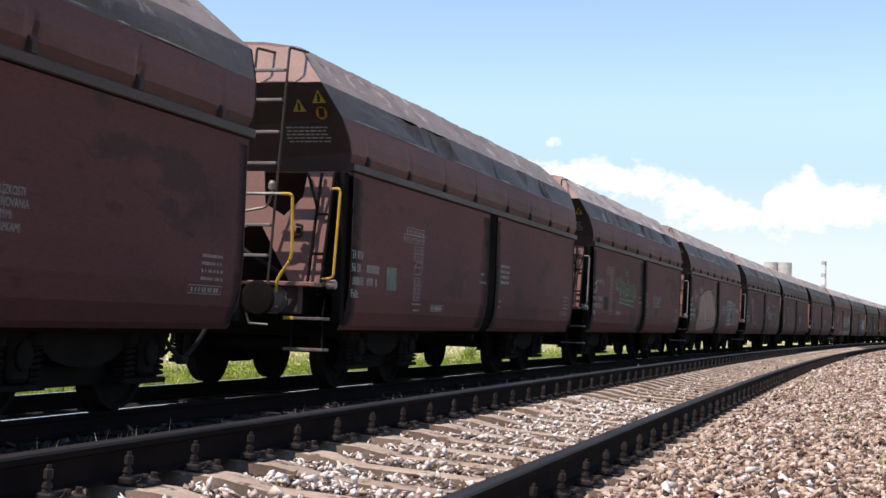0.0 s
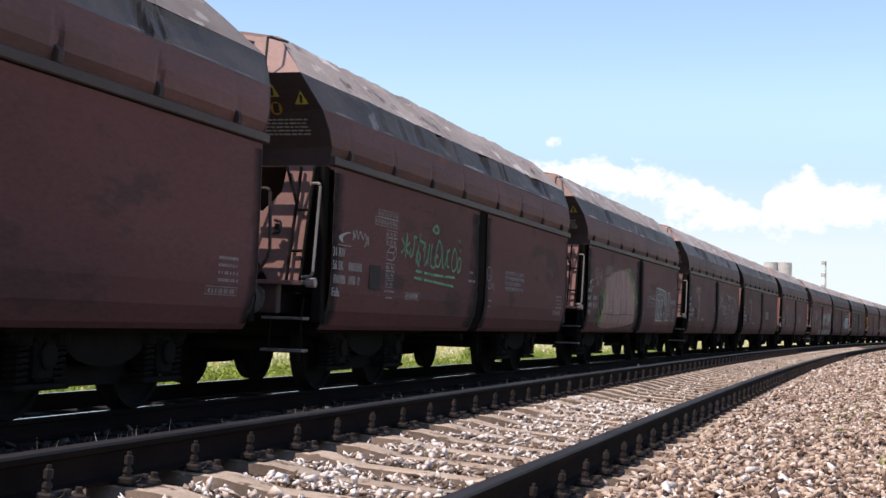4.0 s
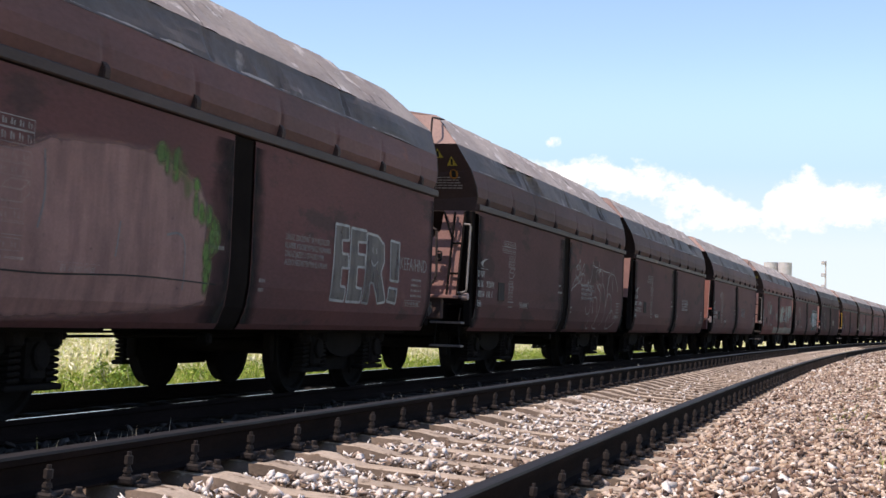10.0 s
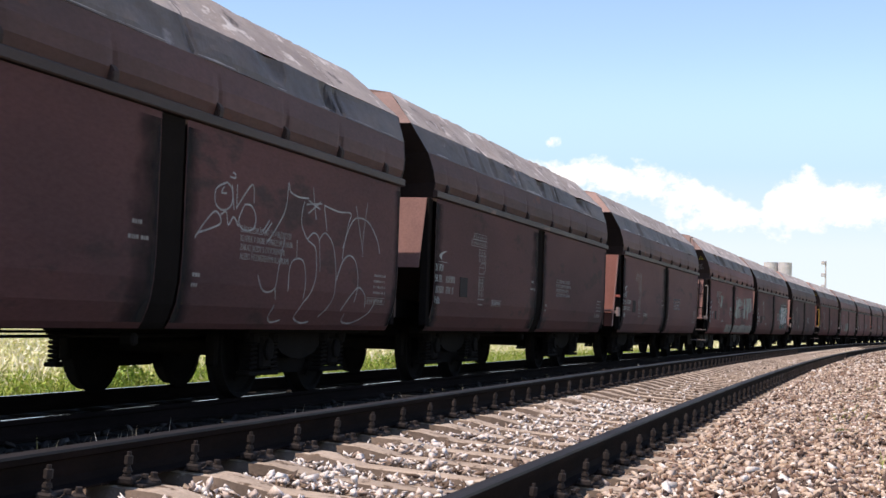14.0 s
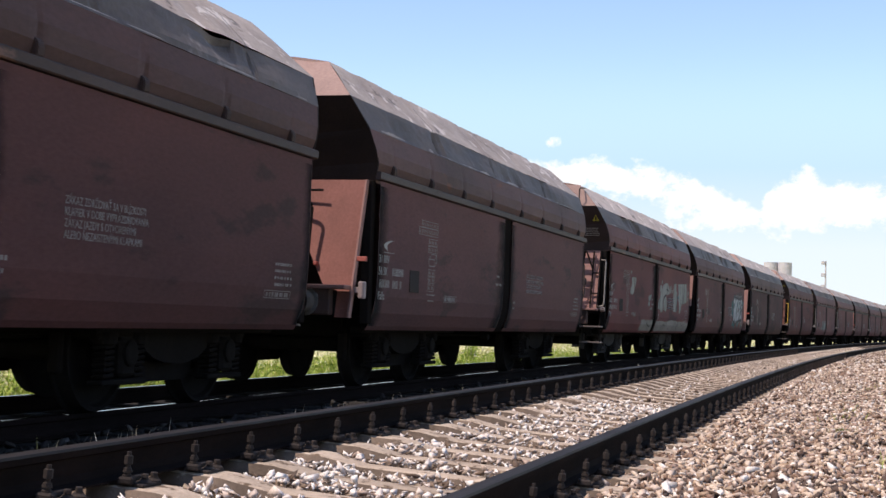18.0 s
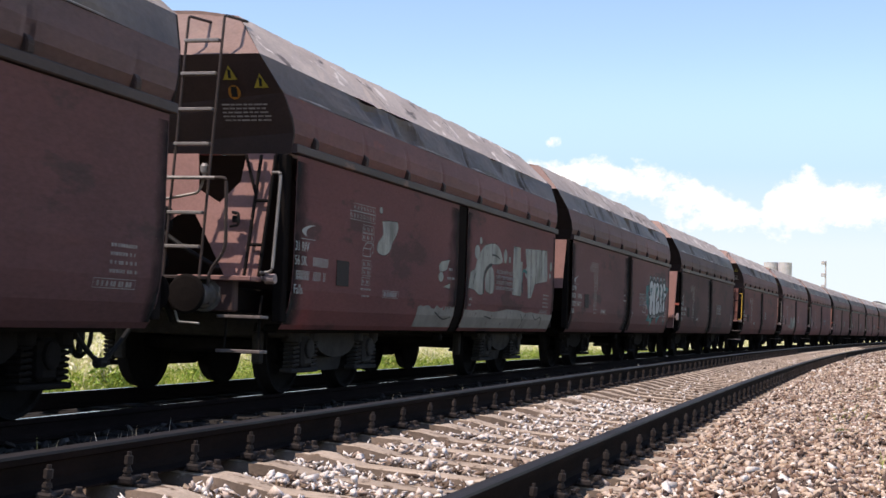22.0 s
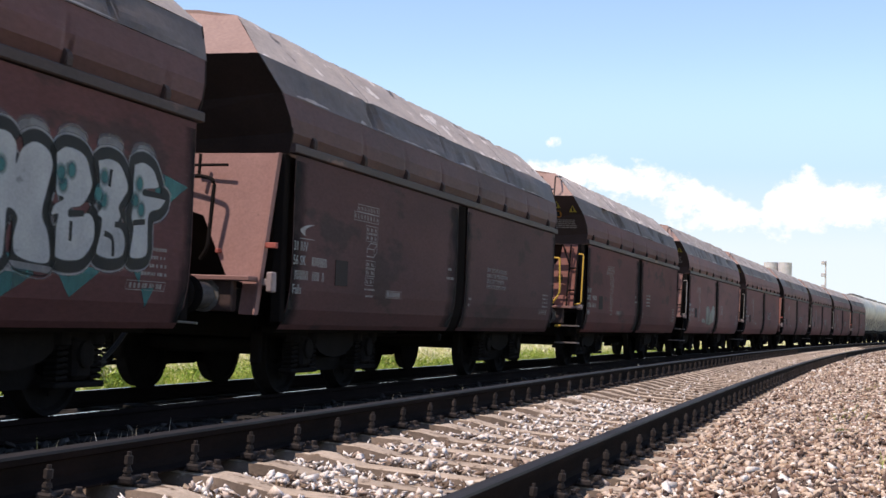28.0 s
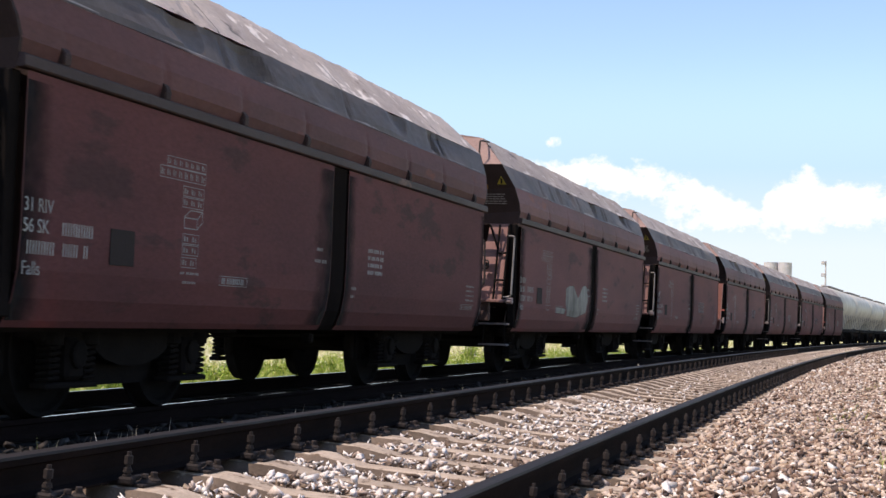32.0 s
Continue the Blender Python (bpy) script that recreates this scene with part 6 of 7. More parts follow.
sprayed(WAGONS[2], [
    ('stroke', 's_green', 1, 0.028, [(2.2,1.68),(2.45,1.52)]),
    ('stroke', 's_green', 1, 0.028, [(2.4,1.75),(2.35,1.47)]),
    ('stroke', 's_green', 1, 0.028, [(2.5,1.65),(2.2,1.52)]),
    ('stroke', 's_green', 1, 0.028, [(2.65,1.73),(2.65,1.61),(2.6,1.52),(2.55,1.49),(2.5,1.53),(2.55,1.58)]),
    ('stroke', 's_green', 1, 0.028, [(2.65,1.73),(2.9,1.69),(3.1,1.67)]),
    ('stroke', 's_green', 1, 0.028, [(2.9,1.78),(2.85,1.65),(2.8,1.58),(2.75,1.52),(2.75,1.42)]),
    ('stroke', 's_green', 1, 0.028, [(2.8,1.57),(2.9,1.51),(2.85,1.45),(2.85,1.4),(2.8,1.44),(2.8,1.54)]),
    ('stroke', 's_green', 1, 0.028, [(3.1,1.67),(3.05,1.64),(3.0,1.58)]),
    ('stroke', 's_green', 1, 0.028, [(3.1,1.65),(3.05,1.52),(3.05,1.43),(3.1,1.43),(3.2,1.53),(3.25,1.68),(3.2,1.56),(3.2,1.43)]),
    ('stroke', 's_green', 1, 0.028, [(3.35,1.69),(3.3,1.44),(3.5,1.42),(3.45,1.55)]),
    ('stroke', 's_green', 1, 0.028, [(3.5,1.55),(3.6,1.72),(3.7,1.71),(3.75,1.58),(3.65,1.44),(3.55,1.43),(3.5,1.49),(3.55,1.56),(3.6,1.53)]),
    ('stroke', 's_green', 1, 0.028, [(3.79,1.69),(3.79,1.45),(3.89,1.44),(3.99,1.64),(3.99,1.44)]),
    ('stroke', 's_green', 1, 0.028, [(4.09,1.66),(3.99,1.6),(3.99,1.46),(4.09,1.44)]),
    ('stroke', 's_green', 1, 0.028, [(4.29,1.69),(4.19,1.53),(4.24,1.4),(4.39,1.45),(4.39,1.61),(4.29,1.69)]),
    ('stroke', 's_green', 1, 0.028, [(4.49,1.57),(4.44,1.48),(4.49,1.39),(4.59,1.46),(4.59,1.56),(4.49,1.57)]),
    ('stroke', 's_green', 1, 0.028, [(4.49,1.8),(4.59,1.73),(4.54,1.65)]),
    ('stroke', 's_green', 1, 0.028, [(3.35,1.85),(3.5,1.91),(3.6,1.85),(3.5,1.82),(3.35,1.85)]),
    ('stroke', 's_green', 1, 0.028, [(2.75,1.34),(3.5,1.32),(4.34,1.32)]),
    ('stroke', 's_green', 1, 0.028, [(2.7,1.26),(3.35,1.24),(4.29,1.21)]),
    ('stroke', 's_white', 1, 0.014, [(5.93,1.36),(5.90,1.47),(6.0,1.53),(6.12,1.49),(6.12,1.38),(6.02,1.34),(5.93,1.36)]),
    ('stroke', 's_white', 1, 0.014, [(5.98,1.42),(6.06,1.40)]),
    ('stroke', 's_white', 1, 0.014, [(6.02,1.34),(5.98,1.25),(6.10,1.24),(6.14,1.32),(6.20,1.25),(6.26,1.31),(6.28,1.21)]),
    ('stroke', 's_pale', 1, 0.016, [(0.65,1.56),(0.65,1.66),(0.7,1.59),(0.75,1.67),(0.8,1.58),(0.85,1.66),(0.95,1.59),(1.0,1.65),(1.1,1.54),(1.1,1.62),(1.05,1.57),(1.0,1.51)]),
])
sprayed(WAGONS[3], [
    ('fill', 's_rose', 0, 0, [(1.74,1.67),(2.42,1.75),(2.62,1.82),(2.84,1.85),(3.95,1.91),(4.6,1.8),(4.92,1.62),(4.91,1.21),(5.03,0.9),(4.07,0.81),(2.45,0.75),(1.41,0.79),(1.54,1.04),(1.71,1.23),(1.76,1.46)]),
    ('fill', 's_lime', 1, 0, [(1.44,1.40),(1.58,1.47),(1.64,1.36),(1.62,1.20),(1.55,1.04),(1.43,0.84),(1.22,0.80),(1.36,0.94),(1.46,1.12),(1.44,1.28)]),
    ('fill', 's_lime', 1, 0, [(1.20,1.44),(1.30,1.46),(1.34,1.38),(1.25,1.37)]),
    ('fill', 's_lime', 1, 0, [(1.50,1.62),(1.62,1.61),(1.60,1.52),(1.54,1.52)]),
    ('stroke', 's_white', 2, 0.016, [(0.77,1.69),(0.71,1.75),(0.78,1.83),(0.9,1.83),(0.95,1.75),(0.87,1.66),(0.76,1.67)]),
    ('stroke', 's_white', 2, 0.016, [(0.86,1.88),(0.82,1.78),(0.84,1.70)]),
    ('stroke', 's_white', 2, 0.016, [(0.99,1.8),(1.0,1.68),(0.89,1.62)]),
    ('stroke', 's_white', 2, 0.016, [(1.08,1.79),(1.09,1.7),(1.22,1.69),(1.28,1.81)]),
    ('stroke', 's_white', 2, 0.016, [(1.04,1.84),(1.07,1.85)]),
    ('stroke', 's_white', 2, 0.016, [(1.32,1.69),(1.29,1.74),(1.23,1.67),(1.3,1.63),(1.35,1.7)]),
    ('stroke', 's_white', 2, 0.016, [(0.81,1.51),(0.98,1.62),(1.11,1.54),(0.94,1.57),(0.81,1.51)]),
    ('stroke', 's_cap', 2, 0.02, [(2.60,1.78),(2.62,1.50),(2.55,1.28)]),
    ('stroke', 's_cap', 2, 0.018, [(3.6,1.40),(3.55,1.15)]),
    ('stroke', 's_cap', 2, 0.018, [(4.3,1.35),(4.5,1.37),(4.6,1.28),(4.62,0.95)]),
    ('stroke', 's_black', 2, 0.012, [(1.6,1.02),(2.6,1.0),(3.9,1.03),(5.2,1.01)]),
])
_rg = random.Random(61)
sprayed(WAGONS[3], [('fill', 's_lime', 1, 0, oval(4.15 + 0.95 * k / 15 + _rg.uniform(-0.06, 0.06), 1.92 - 0.50 * (k / 15) ** 1.5 + _rg.uniform(-0.05, 0.07), _rg.uniform(0.02, 0.05), _rg.uniform(0.03, 0.10))) for k in range(16)])
sprayed(WAGONS[3], [('fill', 's_lime', 1, 0, oval(5.02 + _rg.uniform(-0.07, 0.07), 1.38 - 0.06 * k, _rg.uniform(0.02, 0.05), _rg.uniform(0.03, 0.07))) for k in range(7)])
sprayed(WAGONS[3], [('fill', 's_lime', 1, 0, oval(_rg.uniform(0.98, 1.35), _rg.uniform(0.8, 1.2), _rg.uniform(0.015, 0.035), _rg.uniform(0.02, 0.06))) for k in range(7)])
for _p in ([(7.84,1.69),(8.23,1.69),(8.24,1.55),(8.03,1.54),(8.05,1.41),(8.23,1.41),(8.23,1.27),(8.05,1.27),(8.04,1.09),(8.19,1.08),(8.18,0.94),(7.78,0.95)],
           [(8.29,1.68),(8.75,1.68),(8.77,1.56),(8.5,1.55),(8.51,1.43),(8.73,1.43),(8.73,1.3),(8.5,1.3),(8.5,1.09),(8.68,1.08),(8.67,0.94),(8.24,0.94)],
           [(8.78,1.66),(9.11,1.65),(9.33,1.57),(9.35,1.38),(9.25,1.27),(9.47,0.96),(9.22,0.94),(9.02,1.15),(8.92,1.15),(8.91,0.93),(8.72,0.94)],
           [(9.55,1.63),(9.87,1.62),(9.86,1.19),(9.57,1.2)], [(9.55,1.12),(9.84,1.11),(9.83,0.95),(9.52,0.97)]):
    sprayed(WAGONS[3], [('block', 's_dull', 1, 0, _p)] + [('stroke', 's_pale', 2, 0.026, [a, b]) for a, b in zip(_p, _p[1:] + _p[:1])])
sprayed(WAGONS[3], [('stroke', 's_pale', 2, 0.016, q) for q in ([(8.96,1.52),(8.97,1.46)], [(9.08,1.52),(9.09,1.46)], [(8.92,1.38),(9.02,1.33),(9.14,1.38)])])
sprayed(WAGONS[4], [
    ('stroke', 's_white', 1, 0.016, [(6.6,1.84),(6.4,1.77),(6.4,1.65),(6.55,1.61),(6.7,1.67),(6.7,1.79),(6.6,1.84)]),
    ('stroke', 's_white', 1, 0.016, [(6.55,1.8),(6.5,1.75),(6.6,1.75)]),
    ('stroke', 's_white', 1, 0.016, [(6.7,1.83),(6.75,1.63)]),
    ('stroke', 's_white', 1, 0.016, [(6.8,1.84),(6.8,1.64)]),
    ('stroke', 's_white', 1, 0.016, [(6.7,1.93),(6.75,1.92),(6.75,1.89),(6.65,1.89)]),
    ('stroke', 's_white', 1, 0.016, [(6.8,1.65),(7.1,1.87),(7.15,1.72)]),
    ('stroke', 's_white', 1, 0.016, [(6.05,1.36),(6.2,1.48),(6.4,1.59),(6.5,1.5),(6.1,1.4)]),
    ('stroke', 's_white', 1, 0.016, [(6.5,1.57),(6.6,1.6),(6.65,1.5),(6.75,1.57),(6.85,1.5)]),
    ('stroke', 's_white', 1, 0.016, [(6.95,1.68),(6.85,1.55),(6.95,1.48),(7.15,1.5),(7.2,1.6),(7.1,1.69),(6.95,1.69)]),
    ('stroke', 's_white', 1, 0.016, [(7.5,1.6),(7.35,1.49)]),
    ('stroke', 's_white', 1, 0.016, [(7.55,1.58),(7.4,1.48)]),
    ('stroke', 's_white', 1, 0.016, [(7.45,1.4),(7.65,1.54),(7.85,1.73),(7.9,1.96),(7.95,1.89),(8.15,1.86),(8.4,1.87)]),
    ('stroke', 's_white', 1, 0.016, [(8.5,1.98),(8.6,1.69)]),
    ('stroke', 's_white', 1, 0.016, [(8.35,1.81),(8.75,1.85)]),
    ('stroke', 's_white', 1, 0.016, [(8.4,1.73),(8.7,1.86)]),
    ('stroke', 's_white', 1, 0.016, [(8.4,1.85),(8.7,1.79)]),
    ('stroke', 's_white', 1, 0.016, [(8.3,1.83),(8.25,1.74),(8.25,1.61),(8.4,1.49),(8.6,1.43),(8.65,1.29),(8.65,1.13),(8.55,0.99),(8.4,0.89),(8.3,0.77),(8.5,0.72),(8.7,0.73)]),
    ('stroke', 's_white', 1, 0.016, [(8.8,1.84),(8.9,1.6)]),
    ('stroke', 's_white', 1, 0.016, [(8.8,1.84),(9.2,1.81),(9.55,1.82),(9.5,1.72),(9.4,1.52),(9.35,1.35)]),
    ('stroke', 's_white', 1, 0.016, [(8.4,1.49),(8.55,1.56),(8.7,1.5),(8.75,1.21)]),
    ('stroke', 's_white', 1, 0.016, [(8.7,1.5),(8.85,1.58),(9.05,1.5),(9.15,1.34),(9.2,1.12),(9.15,0.93),(8.9,0.78)]),
    ('stroke', 's_white', 1, 0.016, [(9.7,1.91),(9.9,1.55),(9.95,1.44)]),
    ('stroke', 's_white', 1, 0.016, [(10.05,1.97),(9.95,1.61),(9.95,1.41)]),
    ('stroke', 's_white', 1, 0.016, [(9.35,1.46),(9.55,1.7),(9.75,1.79),(10.1,1.77),(10.39,1.61),(10.49,1.47)]),
    ('stroke', 's_white', 1, 0.016, [(9.2,1.12),(9.35,1.32),(9.55,1.4),(9.75,1.34),(9.85,1.14),(9.8,0.94)]),
    ('stroke', 's_white', 1, 0.016, [(8.0,1.0),(8.0,1.21),(8.1,1.29),(8.3,1.29),(8.4,1.15),(8.4,0.94)]),
    ('stroke', 's_white', 1, 0.016, [(8.15,1.47),(8.15,1.29)]),
    ('stroke', 's_white', 1, 0.016, [(7.3,1.12),(7.4,1.01),(7.55,0.98),(7.7,1.03),(7.75,1.22),(7.85,1.46)]),
    ('stroke', 's_white', 1, 0.016, [(7.7,1.02),(7.75,0.92)]),
    ('stroke', 's_white', 1, 0.016, [(7.75,0.87),(7.7,0.77),(7.8,0.72),(8.0,0.74)]),
    ('stroke', 's_white', 1, 0.016, [(9.45,0.85),(9.7,1.02),(9.9,1.09),(10.1,1.01),(10.15,0.89)]),
    ('stroke', 's_white', 1, 0.016, [(9.6,0.82),(9.6,0.74),(9.9,0.73),(10.29,0.83),(10.49,0.99)]),
])
sprayed(WAGONS[7], [
    ('fill', 's_silver', 0, 0, [(5.97,1.22),(6.06,1.42),(6.25,1.47),(6.36,1.6),(6.64,1.77),(6.85,1.82),(7.26,1.86),(7.52,1.8),(7.65,1.72),(7.68,1.62),(7.27,1.58),(7.1,1.58),(6.85,1.54),(6.71,1.43),(6.67,1.28),(6.69,1.16),(6.48,1.15),(6.28,1.2)]),
    ('fill', 's_silver', 0, 0, [(6.82,1.21),(6.78,1.37),(6.93,1.49),(7.1,1.54),(7.24,1.44),(7.28,1.23),(7.09,1.17)]),
    ('fill', 's_silver', 0, 0, oval(6.35, 1.70, 0.13, 0.09)), ('fill', 's_silver', 0, 0, oval(6.52, 1.86, 0.06, 0.045)), ('fill', 's_silver', 0, 0, oval(7.86, 1.72, 0.10, 0.10)),
    ('fill', 's_silver', 0, 0, oval(8.11, 1.68, 0.06, 0.045)), ('fill', 's_silver', 0, 0, oval(10.85, 1.70, 0.08, 0.07)), ('fill', 's_silver', 0, 0, oval(10.80, 1.55, 0.05, 0.04)),
    ('block', 's_silver', 0, 0, [(8.34,1.89),(8.76,1.89),(8.77,1.68),(8.91,1.69),(8.88,1.54),(8.86,1.18),(8.33,1.19),(8.32,1.52)]),
    ('block', 's_silver', 0, 0, [(9.06,1.89),(10.54,1.94),(10.63,1.53),(10.59,1.46),(9.74,1.39),(9.66,1.31),(9.51,1.17),(9.31,1.16),(9.24,1.45),(9.08,1.49),(9.07,1.58),(9.17,1.63)]),
    ('stroke', 's_black', 1, 0.022, [(9.43,1.9),(9.47,1.2)]), ('stroke', 's_black', 1, 0.016, [(9.83,1.9),(9.77,1.39)]), ('stroke', 's_black', 1, 0.016, [(10.18,1.93),(10.17,1.47)]),
    ('stroke', 's_teal', 1, 0.05, [(8.92,1.22),(8.92,1.54),(9.2,1.54)]), ('stroke', 's_black', 1, 0.02, [(7.11,1.7),(7.33,1.7),(7.53,1.67)]), ('stroke', 's_black', 1, 0.02, [(6.18,1.27),(6.3,1.44)]),
    ('stroke', 's_black', 1, 0.05, [(6.72,1.17),(6.72,1.38),(6.88,1.51),(7.12,1.57)]),
    ('fill', 's_silver', 0, 0, [(4.62,1.44),(4.72,1.49),(5.07,1.53),(4.97,1.41),(4.67,1.36)]),
    ('fill', 's_silver', 0, 0, oval(4.72, 1.31, 0.10, 0.055)), ('fill', 's_silver', 0, 0, [(4.82,1.19),(5.12,1.24),(5.12,1.18)]),
    ('fill', 's_silver', 0, 0, [(2.49,1.81),(2.99,1.84),(2.99,1.72),(2.84,1.61),(2.74,1.5),(2.54,1.46),(2.34,1.5),(2.39,1.59),(2.54,1.68)]),
    ('fill', 's_silver', 0, 0, oval(2.44, 1.93, 0.05, 0.03)),
])
sprayed(WAGONS[8], [
    ('block', 's_teal', 0, 0, [(7.77,1.69),(8.17,1.74),(8.18,1.63),(8.01,1.53),(8.16,1.44),(8.18,1.16),(8.02,1.19),(7.75,1.34)]),
    ('block', 's_teal', 0, 0, [(8.21,1.14),(7.98,0.92),(8.54,0.91),(8.48,0.78),(8.94,0.99),(8.93,1.08)]),
    ('block', 's_teal', 0, 0, [(9.16,1.06),(9.42,0.86),(9.80,1.06)]),
    ('block', 's_teal', 0, 0, [(10.15,1.13),(10.34,0.98),(10.35,1.13)]),
    ('block', 's_teal', 0, 0, [(10.39,0.94),(10.5,0.81),(10.58,0.95)]),
    ('block', 's_teal', 0, 0, [(10.5,1.80),(11.03,1.73),(10.71,1.58),(10.5,1.62)]),
    ('stroke', 's_pink', 1, 0.020, [(7.37,1.11),(7.52,1.22),(7.62,1.34),(7.67,1.23),(7.77,1.31)]),
    ('stroke', 's_pink', 1, 0.020, [(7.37,1.11),(7.62,1.1),(7.77,1.1),(7.87,1.04)]),
    ('stroke', 's_pink', 1, 0.020, [(7.72,1.17),(7.72,1.25),(7.82,1.24),(7.77,1.16),(7.72,1.17)]),
    ('stroke', 's_pink', 1, 0.020, [(7.82,1.16),(7.87,1.26),(7.92,1.17),(7.97,1.24)]),
    ('stroke', 's_pink', 1, 0.020, [(7.92,1.04),(8.02,1.06)]),
])
sprayed(WAGONS[8], [('fill', 's_cap', 0, 0, oval(x, z - 0.01, 0.16, 0.045)) for x, z in ((8.84,1.90), (9.32,1.91), (9.82,1.91), (10.3,1.91), (8.39,1.90))])
for _p in ([(8.27,1.77),(8.4,1.83),(8.57,1.83),(8.66,1.76),(8.66,1.65),(8.72,1.75),(8.86,1.81),(9.01,1.78),(9.08,1.69),(9.03,1.53),(8.98,1.37),(9.06,1.25),(9.1,1.08),(8.93,1.06),(8.71,1.1),(8.67,1.21),(8.7,1.33),(8.59,1.37),(8.58,1.22),(8.56,1.07),(8.38,1.07),(8.25,1.14),(8.22,1.23),(8.26,1.38),(8.15,1.47),(8.31,1.5),(8.24,1.64)],
           [(9.12,1.77),(9.22,1.82),(9.37,1.82),(9.49,1.78),(9.55,1.69),(9.58,1.6),(9.51,1.5),(9.43,1.45),(9.32,1.43),(9.3,1.38),(9.43,1.39),(9.54,1.42),(9.62,1.38),(9.64,1.28),(9.6,1.19),(9.49,1.11),(9.32,1.09),(9.2,1.1),(9.16,1.13),(9.15,1.3),(9.17,1.38),(9.09,1.37),(9.12,1.44),(9.23,1.49),(9.14,1.51),(9.13,1.63)],
           [(9.65,1.78),(9.79,1.81),(9.94,1.79),(10.03,1.72),(10.08,1.63),(10.02,1.56),(9.96,1.49),(9.99,1.43),(9.95,1.37),(10.03,1.33),(10.07,1.25),(10.04,1.16),(9.89,1.13),(9.74,1.14),(9.68,1.17),(9.71,1.28),(9.73,1.39),(9.67,1.42),(9.73,1.49),(9.64,1.52),(9.68,1.63)],
           [(10.16,1.81),(10.29,1.84),(10.43,1.81),(10.5,1.75),(10.53,1.68),(10.33,1.65),(10.31,1.61),(10.52,1.61),(10.66,1.61),(10.57,1.53),(10.41,1.48),(10.4,1.33),(10.39,1.18),(10.18,1.15),(10.15,1.21),(10.18,1.36),(10.14,1.44),(10.16,1.52),(10.15,1.67)]):
    bubble(WAGONS[8], _p)
sprayed(WAGONS[8], [('stroke', 's_black', 5, 0.04, q) for q in ([(9.33,1.35),(9.33,1.22)], [(9.29,1.4),(9.49,1.41)], [(9.83,1.74),(9.81,1.62)], [(9.77,1.3),(9.88,1.27),(9.91,1.15)], [(9.91,1.37),(10.08,1.37)], [(10.3,1.63),(10.66,1.62)], [(10.17,1.4),(10.35,1.42)])])
sprayed(WAGONS[8], [('fill', 's_teal', 5, 0, oval(x, z, 0.035, 0.035)) for x, z in ((9.18,1.65), (9.31,1.68), (9.21,1.58), (9.74,1.68), (9.67,1.56), (9.75,1.52), (10.24,1.68), (10.19,1.56), (10.28,1.5), (8.38,1.62), (8.5,1.63), (8.42,1.55))])
sprayed(WAGONS[11], [
    ('fill', 's_silver', 0, 0, [(3.27,1.39),(3.87,1.45),(4.27,1.24),(4.62,1.45),(5.02,1.44),(4.97,1.0),(3.47,0.93)]),
    ('fill', 's_silver', 0, 0, [(2.57,1.06),(3.32,1.04),(3.27,0.96),(2.57,0.97)]),
])

tagged(part("lettering", text_mesh("KEFA/HND", 0.21, M["print"], -0.002), None, WAGONS[3], at=pose(9.9, side_y(1.4, 1), 1.33)), "pale sprayed letters", kind="stuff")
M["band"] = mat("dull silver band", (0.225, 0.205, 0.185), (0.15, 0.13, 0.118), 0.65, 2.0, 0.05, 45, spots=(0.09, 0.06, 0.055), spot_at=0.60)
_bm = bmesh.new()
strip_film(_bm, 3.9, 5.42, 0.70, 0.95, 3)
strip_film(_bm, 5.88, LB - 0.12, 0.70, 0.95, 4)
part("spray_paint", _bm, M["band"], WAGONS[7], "pale band along the foot of the flaps")
sprayed(WAGONS[7], [('stroke', 's_black', 3, 0.016, q) for q in ([(8.95,0.92),(9.15,0.80),(9.10,0.72)], [(9.12,0.82),(9.32,0.92)], [(9.75,0.92),(10.0,0.84),(10.3,0.88),(10.45,0.76)], [(6.9,0.86),(7.3,0.83)], [(4.6,0.88),(5.0,0.80),(5.3,0.83)])])


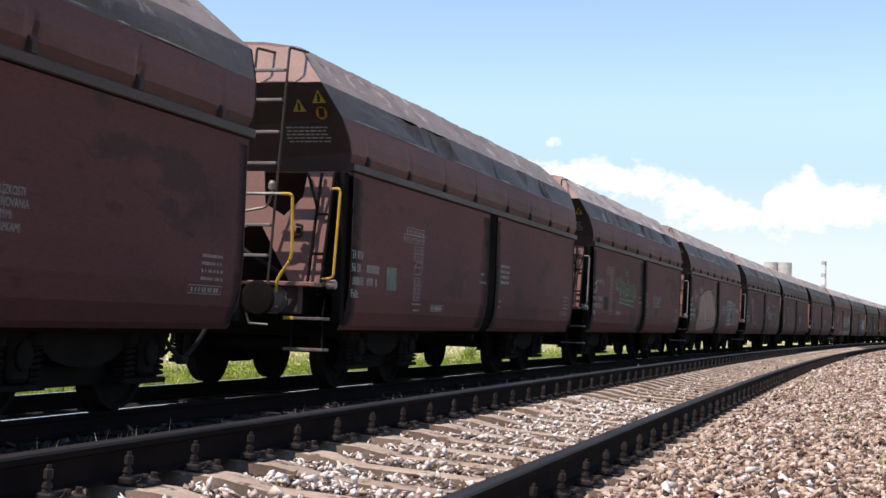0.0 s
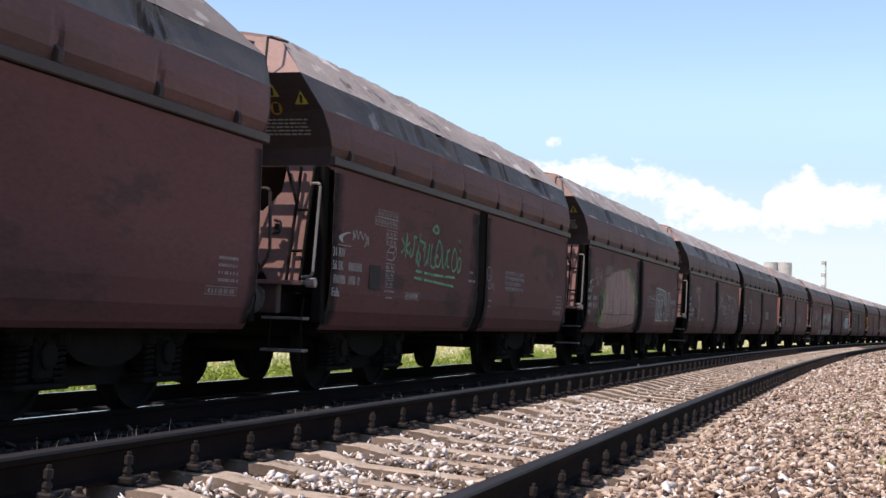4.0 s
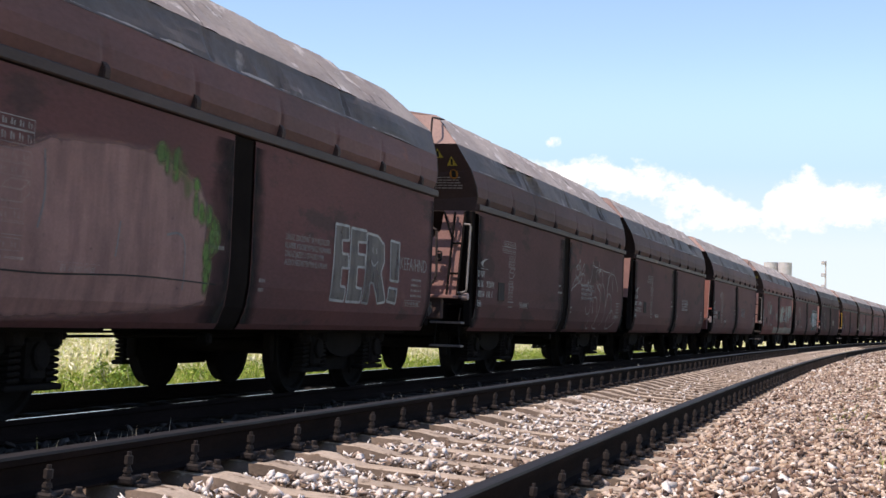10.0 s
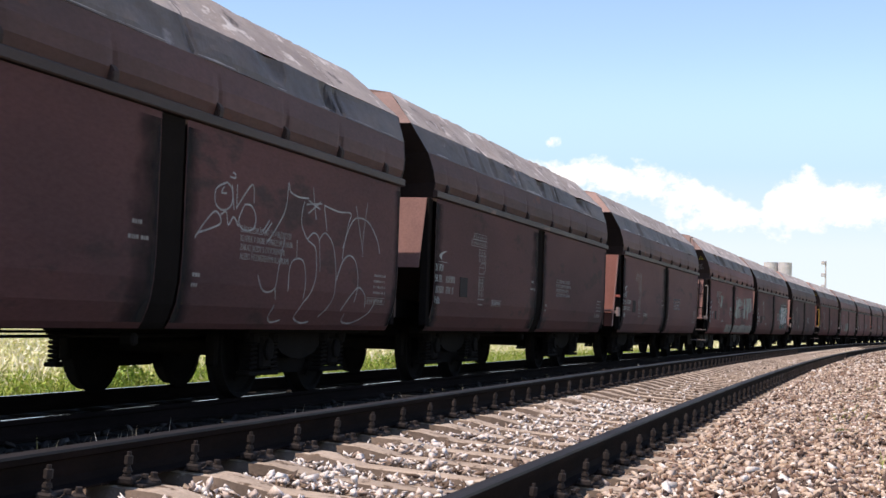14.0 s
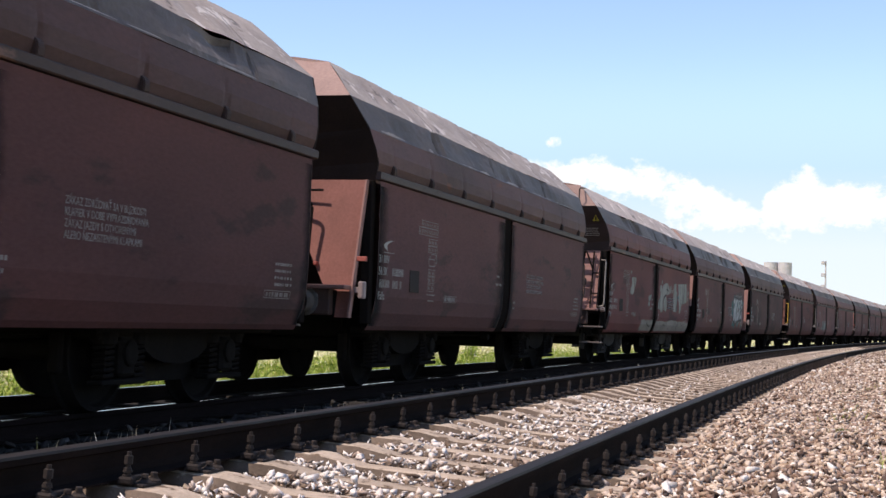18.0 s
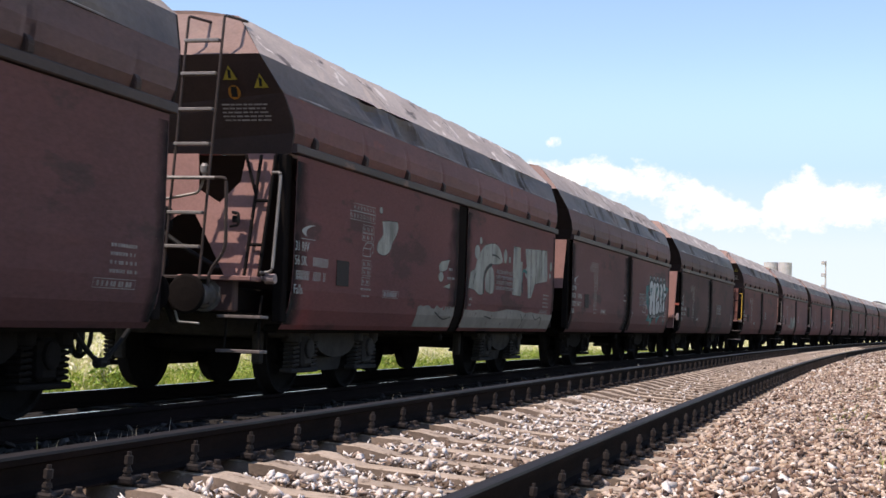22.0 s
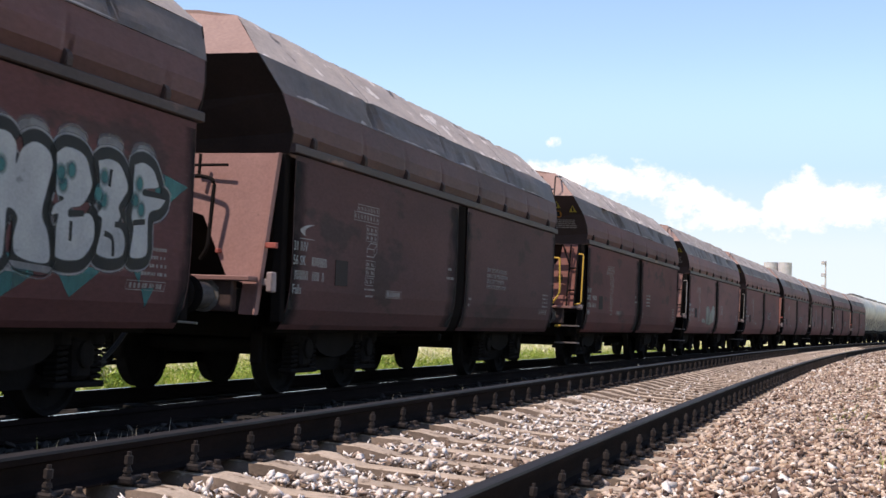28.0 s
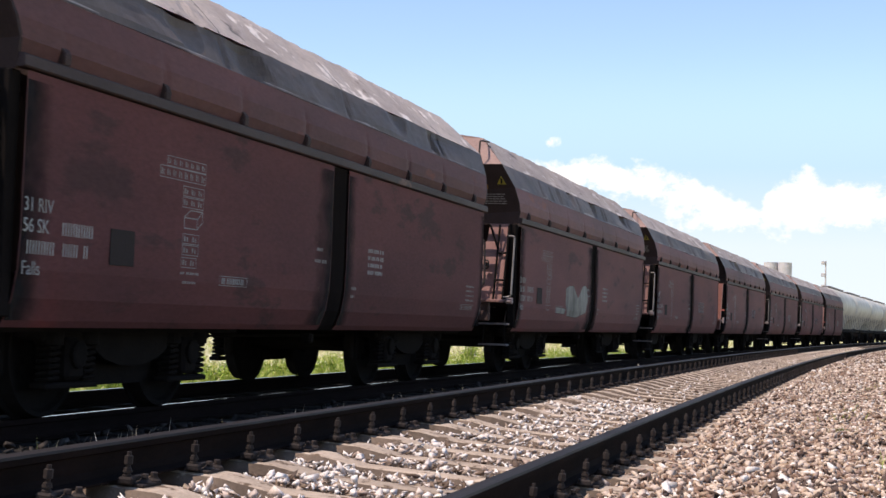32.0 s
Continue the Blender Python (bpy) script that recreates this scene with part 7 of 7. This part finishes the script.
# ---------------------------------------------------------------- cement wagons behind the hoppers
def cement_wagon():
    w = tagged(new("tank_wagon"), "pale grey cement tank wagon with roof hatches", "freight wagon", "tank wagons of the train")
    L = 12.6
    bm = bmesh.new()
    lathe(bm, [(0.30, 0.4), (0.34, 0.74), (0.5, 0.98), (0.75, 1.09), (0.8, 1.10), (L - 0.2, 1.10), (L - 0.15, 1.09), (L + 0.1, 0.98), (L + 0.26, 0.74), (L + 0.3, 0.4)], "x", 36, (0, 0, 2.70))
    part("barrel", bm, M["cement"], w, smooth=True)
    for x in (2.2, 4.4, 6.5, 8.6, 10.8):
        bm = bmesh.new()
        lathe(bm, [(3.74, 0.30), (3.86, 0.30), (3.87, 0.33), (3.91, 0.33), (3.95, 0.18)], "z", 16, (x, 0, 0))
        part("hatch", bm, M["steel"], w)
    for x in (3.6, 6.5, 9.4):
        bm = bmesh.new()
        lathe(bm, [(0.55, 0.14), (0.75, 0.18), (1.95, 0.95)], "z", 20, (x, 0, 0))
        part("hopper_cone", bm, M["cement"], w)
    for x in (0.9, 2.6, 4.6, 6.5, 8.4, 10.4, 12.1):
        for sd in (-1, 1):
            bm = bmesh.new()
            prism(bm, [(x, sd * 1.25, 1.0), (x + 0.14, sd * 1.25, 1.0), (x - 0.42, sd * 1.1, 2.05), (x - 0.56, sd * 1.1, 2.05)], (0, 0.03, 0))
            part("strut", bm, M["white"], w)
    bm = bmesh.new()
    for sd in (-1, 1):
        bbox(bm, 0.0, L + 0.6, sd * 1.22 - 0.06, sd * 1.22 + 0.06, 0.85, 1.05, 0.02)
    bbox(bm, 0, 0.12, -1.25, 1.25, 0.8, 1.1, 0.02)
    bbox(bm, L + 0.48, L + 0.6, -1.25, 1.25, 0.8, 1.1, 0.02)
    part("underframe", bm, M["dark"], w)
    bm = bmesh.new()
    bbox(bm, 1.0, L - 0.4, -0.30, 0.30, 3.80, 3.83, 0.008)
    part("walkway", bm, M["steel"], w)
    for o in (-0.875, 0.875):
        add_buffer(w, pose(0.0, o, 1.0))
    for x in (2.2, 11.4 - 0.8):
        add_bogie(w, x)
        for dx in (-0.9, 0.9):
            part("wheelset", WHEELSET, None, w, at=pose(x + dx, 0, 0.46))
    return w


TANKS = [(cement_wagon(), 221.9 + 13.9 * i) for i in range(4)]


# ---------------------------------------------------------------- the train moves
def gone(t):
    """Metres that the train has run by t seconds."""
    u = (t - 16) / 16
    return 60.3126 * (u + 1) + 6.1903 * (u * u - 1) + 1.2009 * (u ** 3 + 1) - 0.3959 * (u ** 4 - 1)


def wagon_pose(s, pivots, z):
    """A wagon whose two pivots ride on the line."""
    (xa, ya, _), (xb, yb, _) = line(s + pivots[0], GAP_D), line(s + pivots[1], GAP_D)
    a = math.atan2(yb - ya, xb - xa)
    return pose(float(xa - pivots[0] * cos(a)), float(ya - pivots[0] * sin(a)), z, 0, 0, math.degrees(a))


def motions():
    ts = [i for i in range(0, 33)]
    for w, c in zip(WAGONS, CORNERS):
        walk(w, [(t, wagon_pose(c - gone(t), (2.57, 9.42), RAIL_B)) for t in ts])
    for w, c in TANKS:
        walk(w, [(t, wagon_pose(c - gone(t), (2.2, 10.6), RAIL_B)) for t in ts])
    turn = [i * 4 / FPS for i in range(0, 241)]
    for w, _ in [(w, 0) for w in WAGONS] + TANKS:
        for k in w.children:
            if k.name.startswith("wheelset"):
                p = k.matrix_basis.translation.copy()
                walk(k, [(t, Matrix.Translation(p) @ Matrix.Rotation(-gone(t) / 0.46, 4, "Y")) for t in turn])


motions()
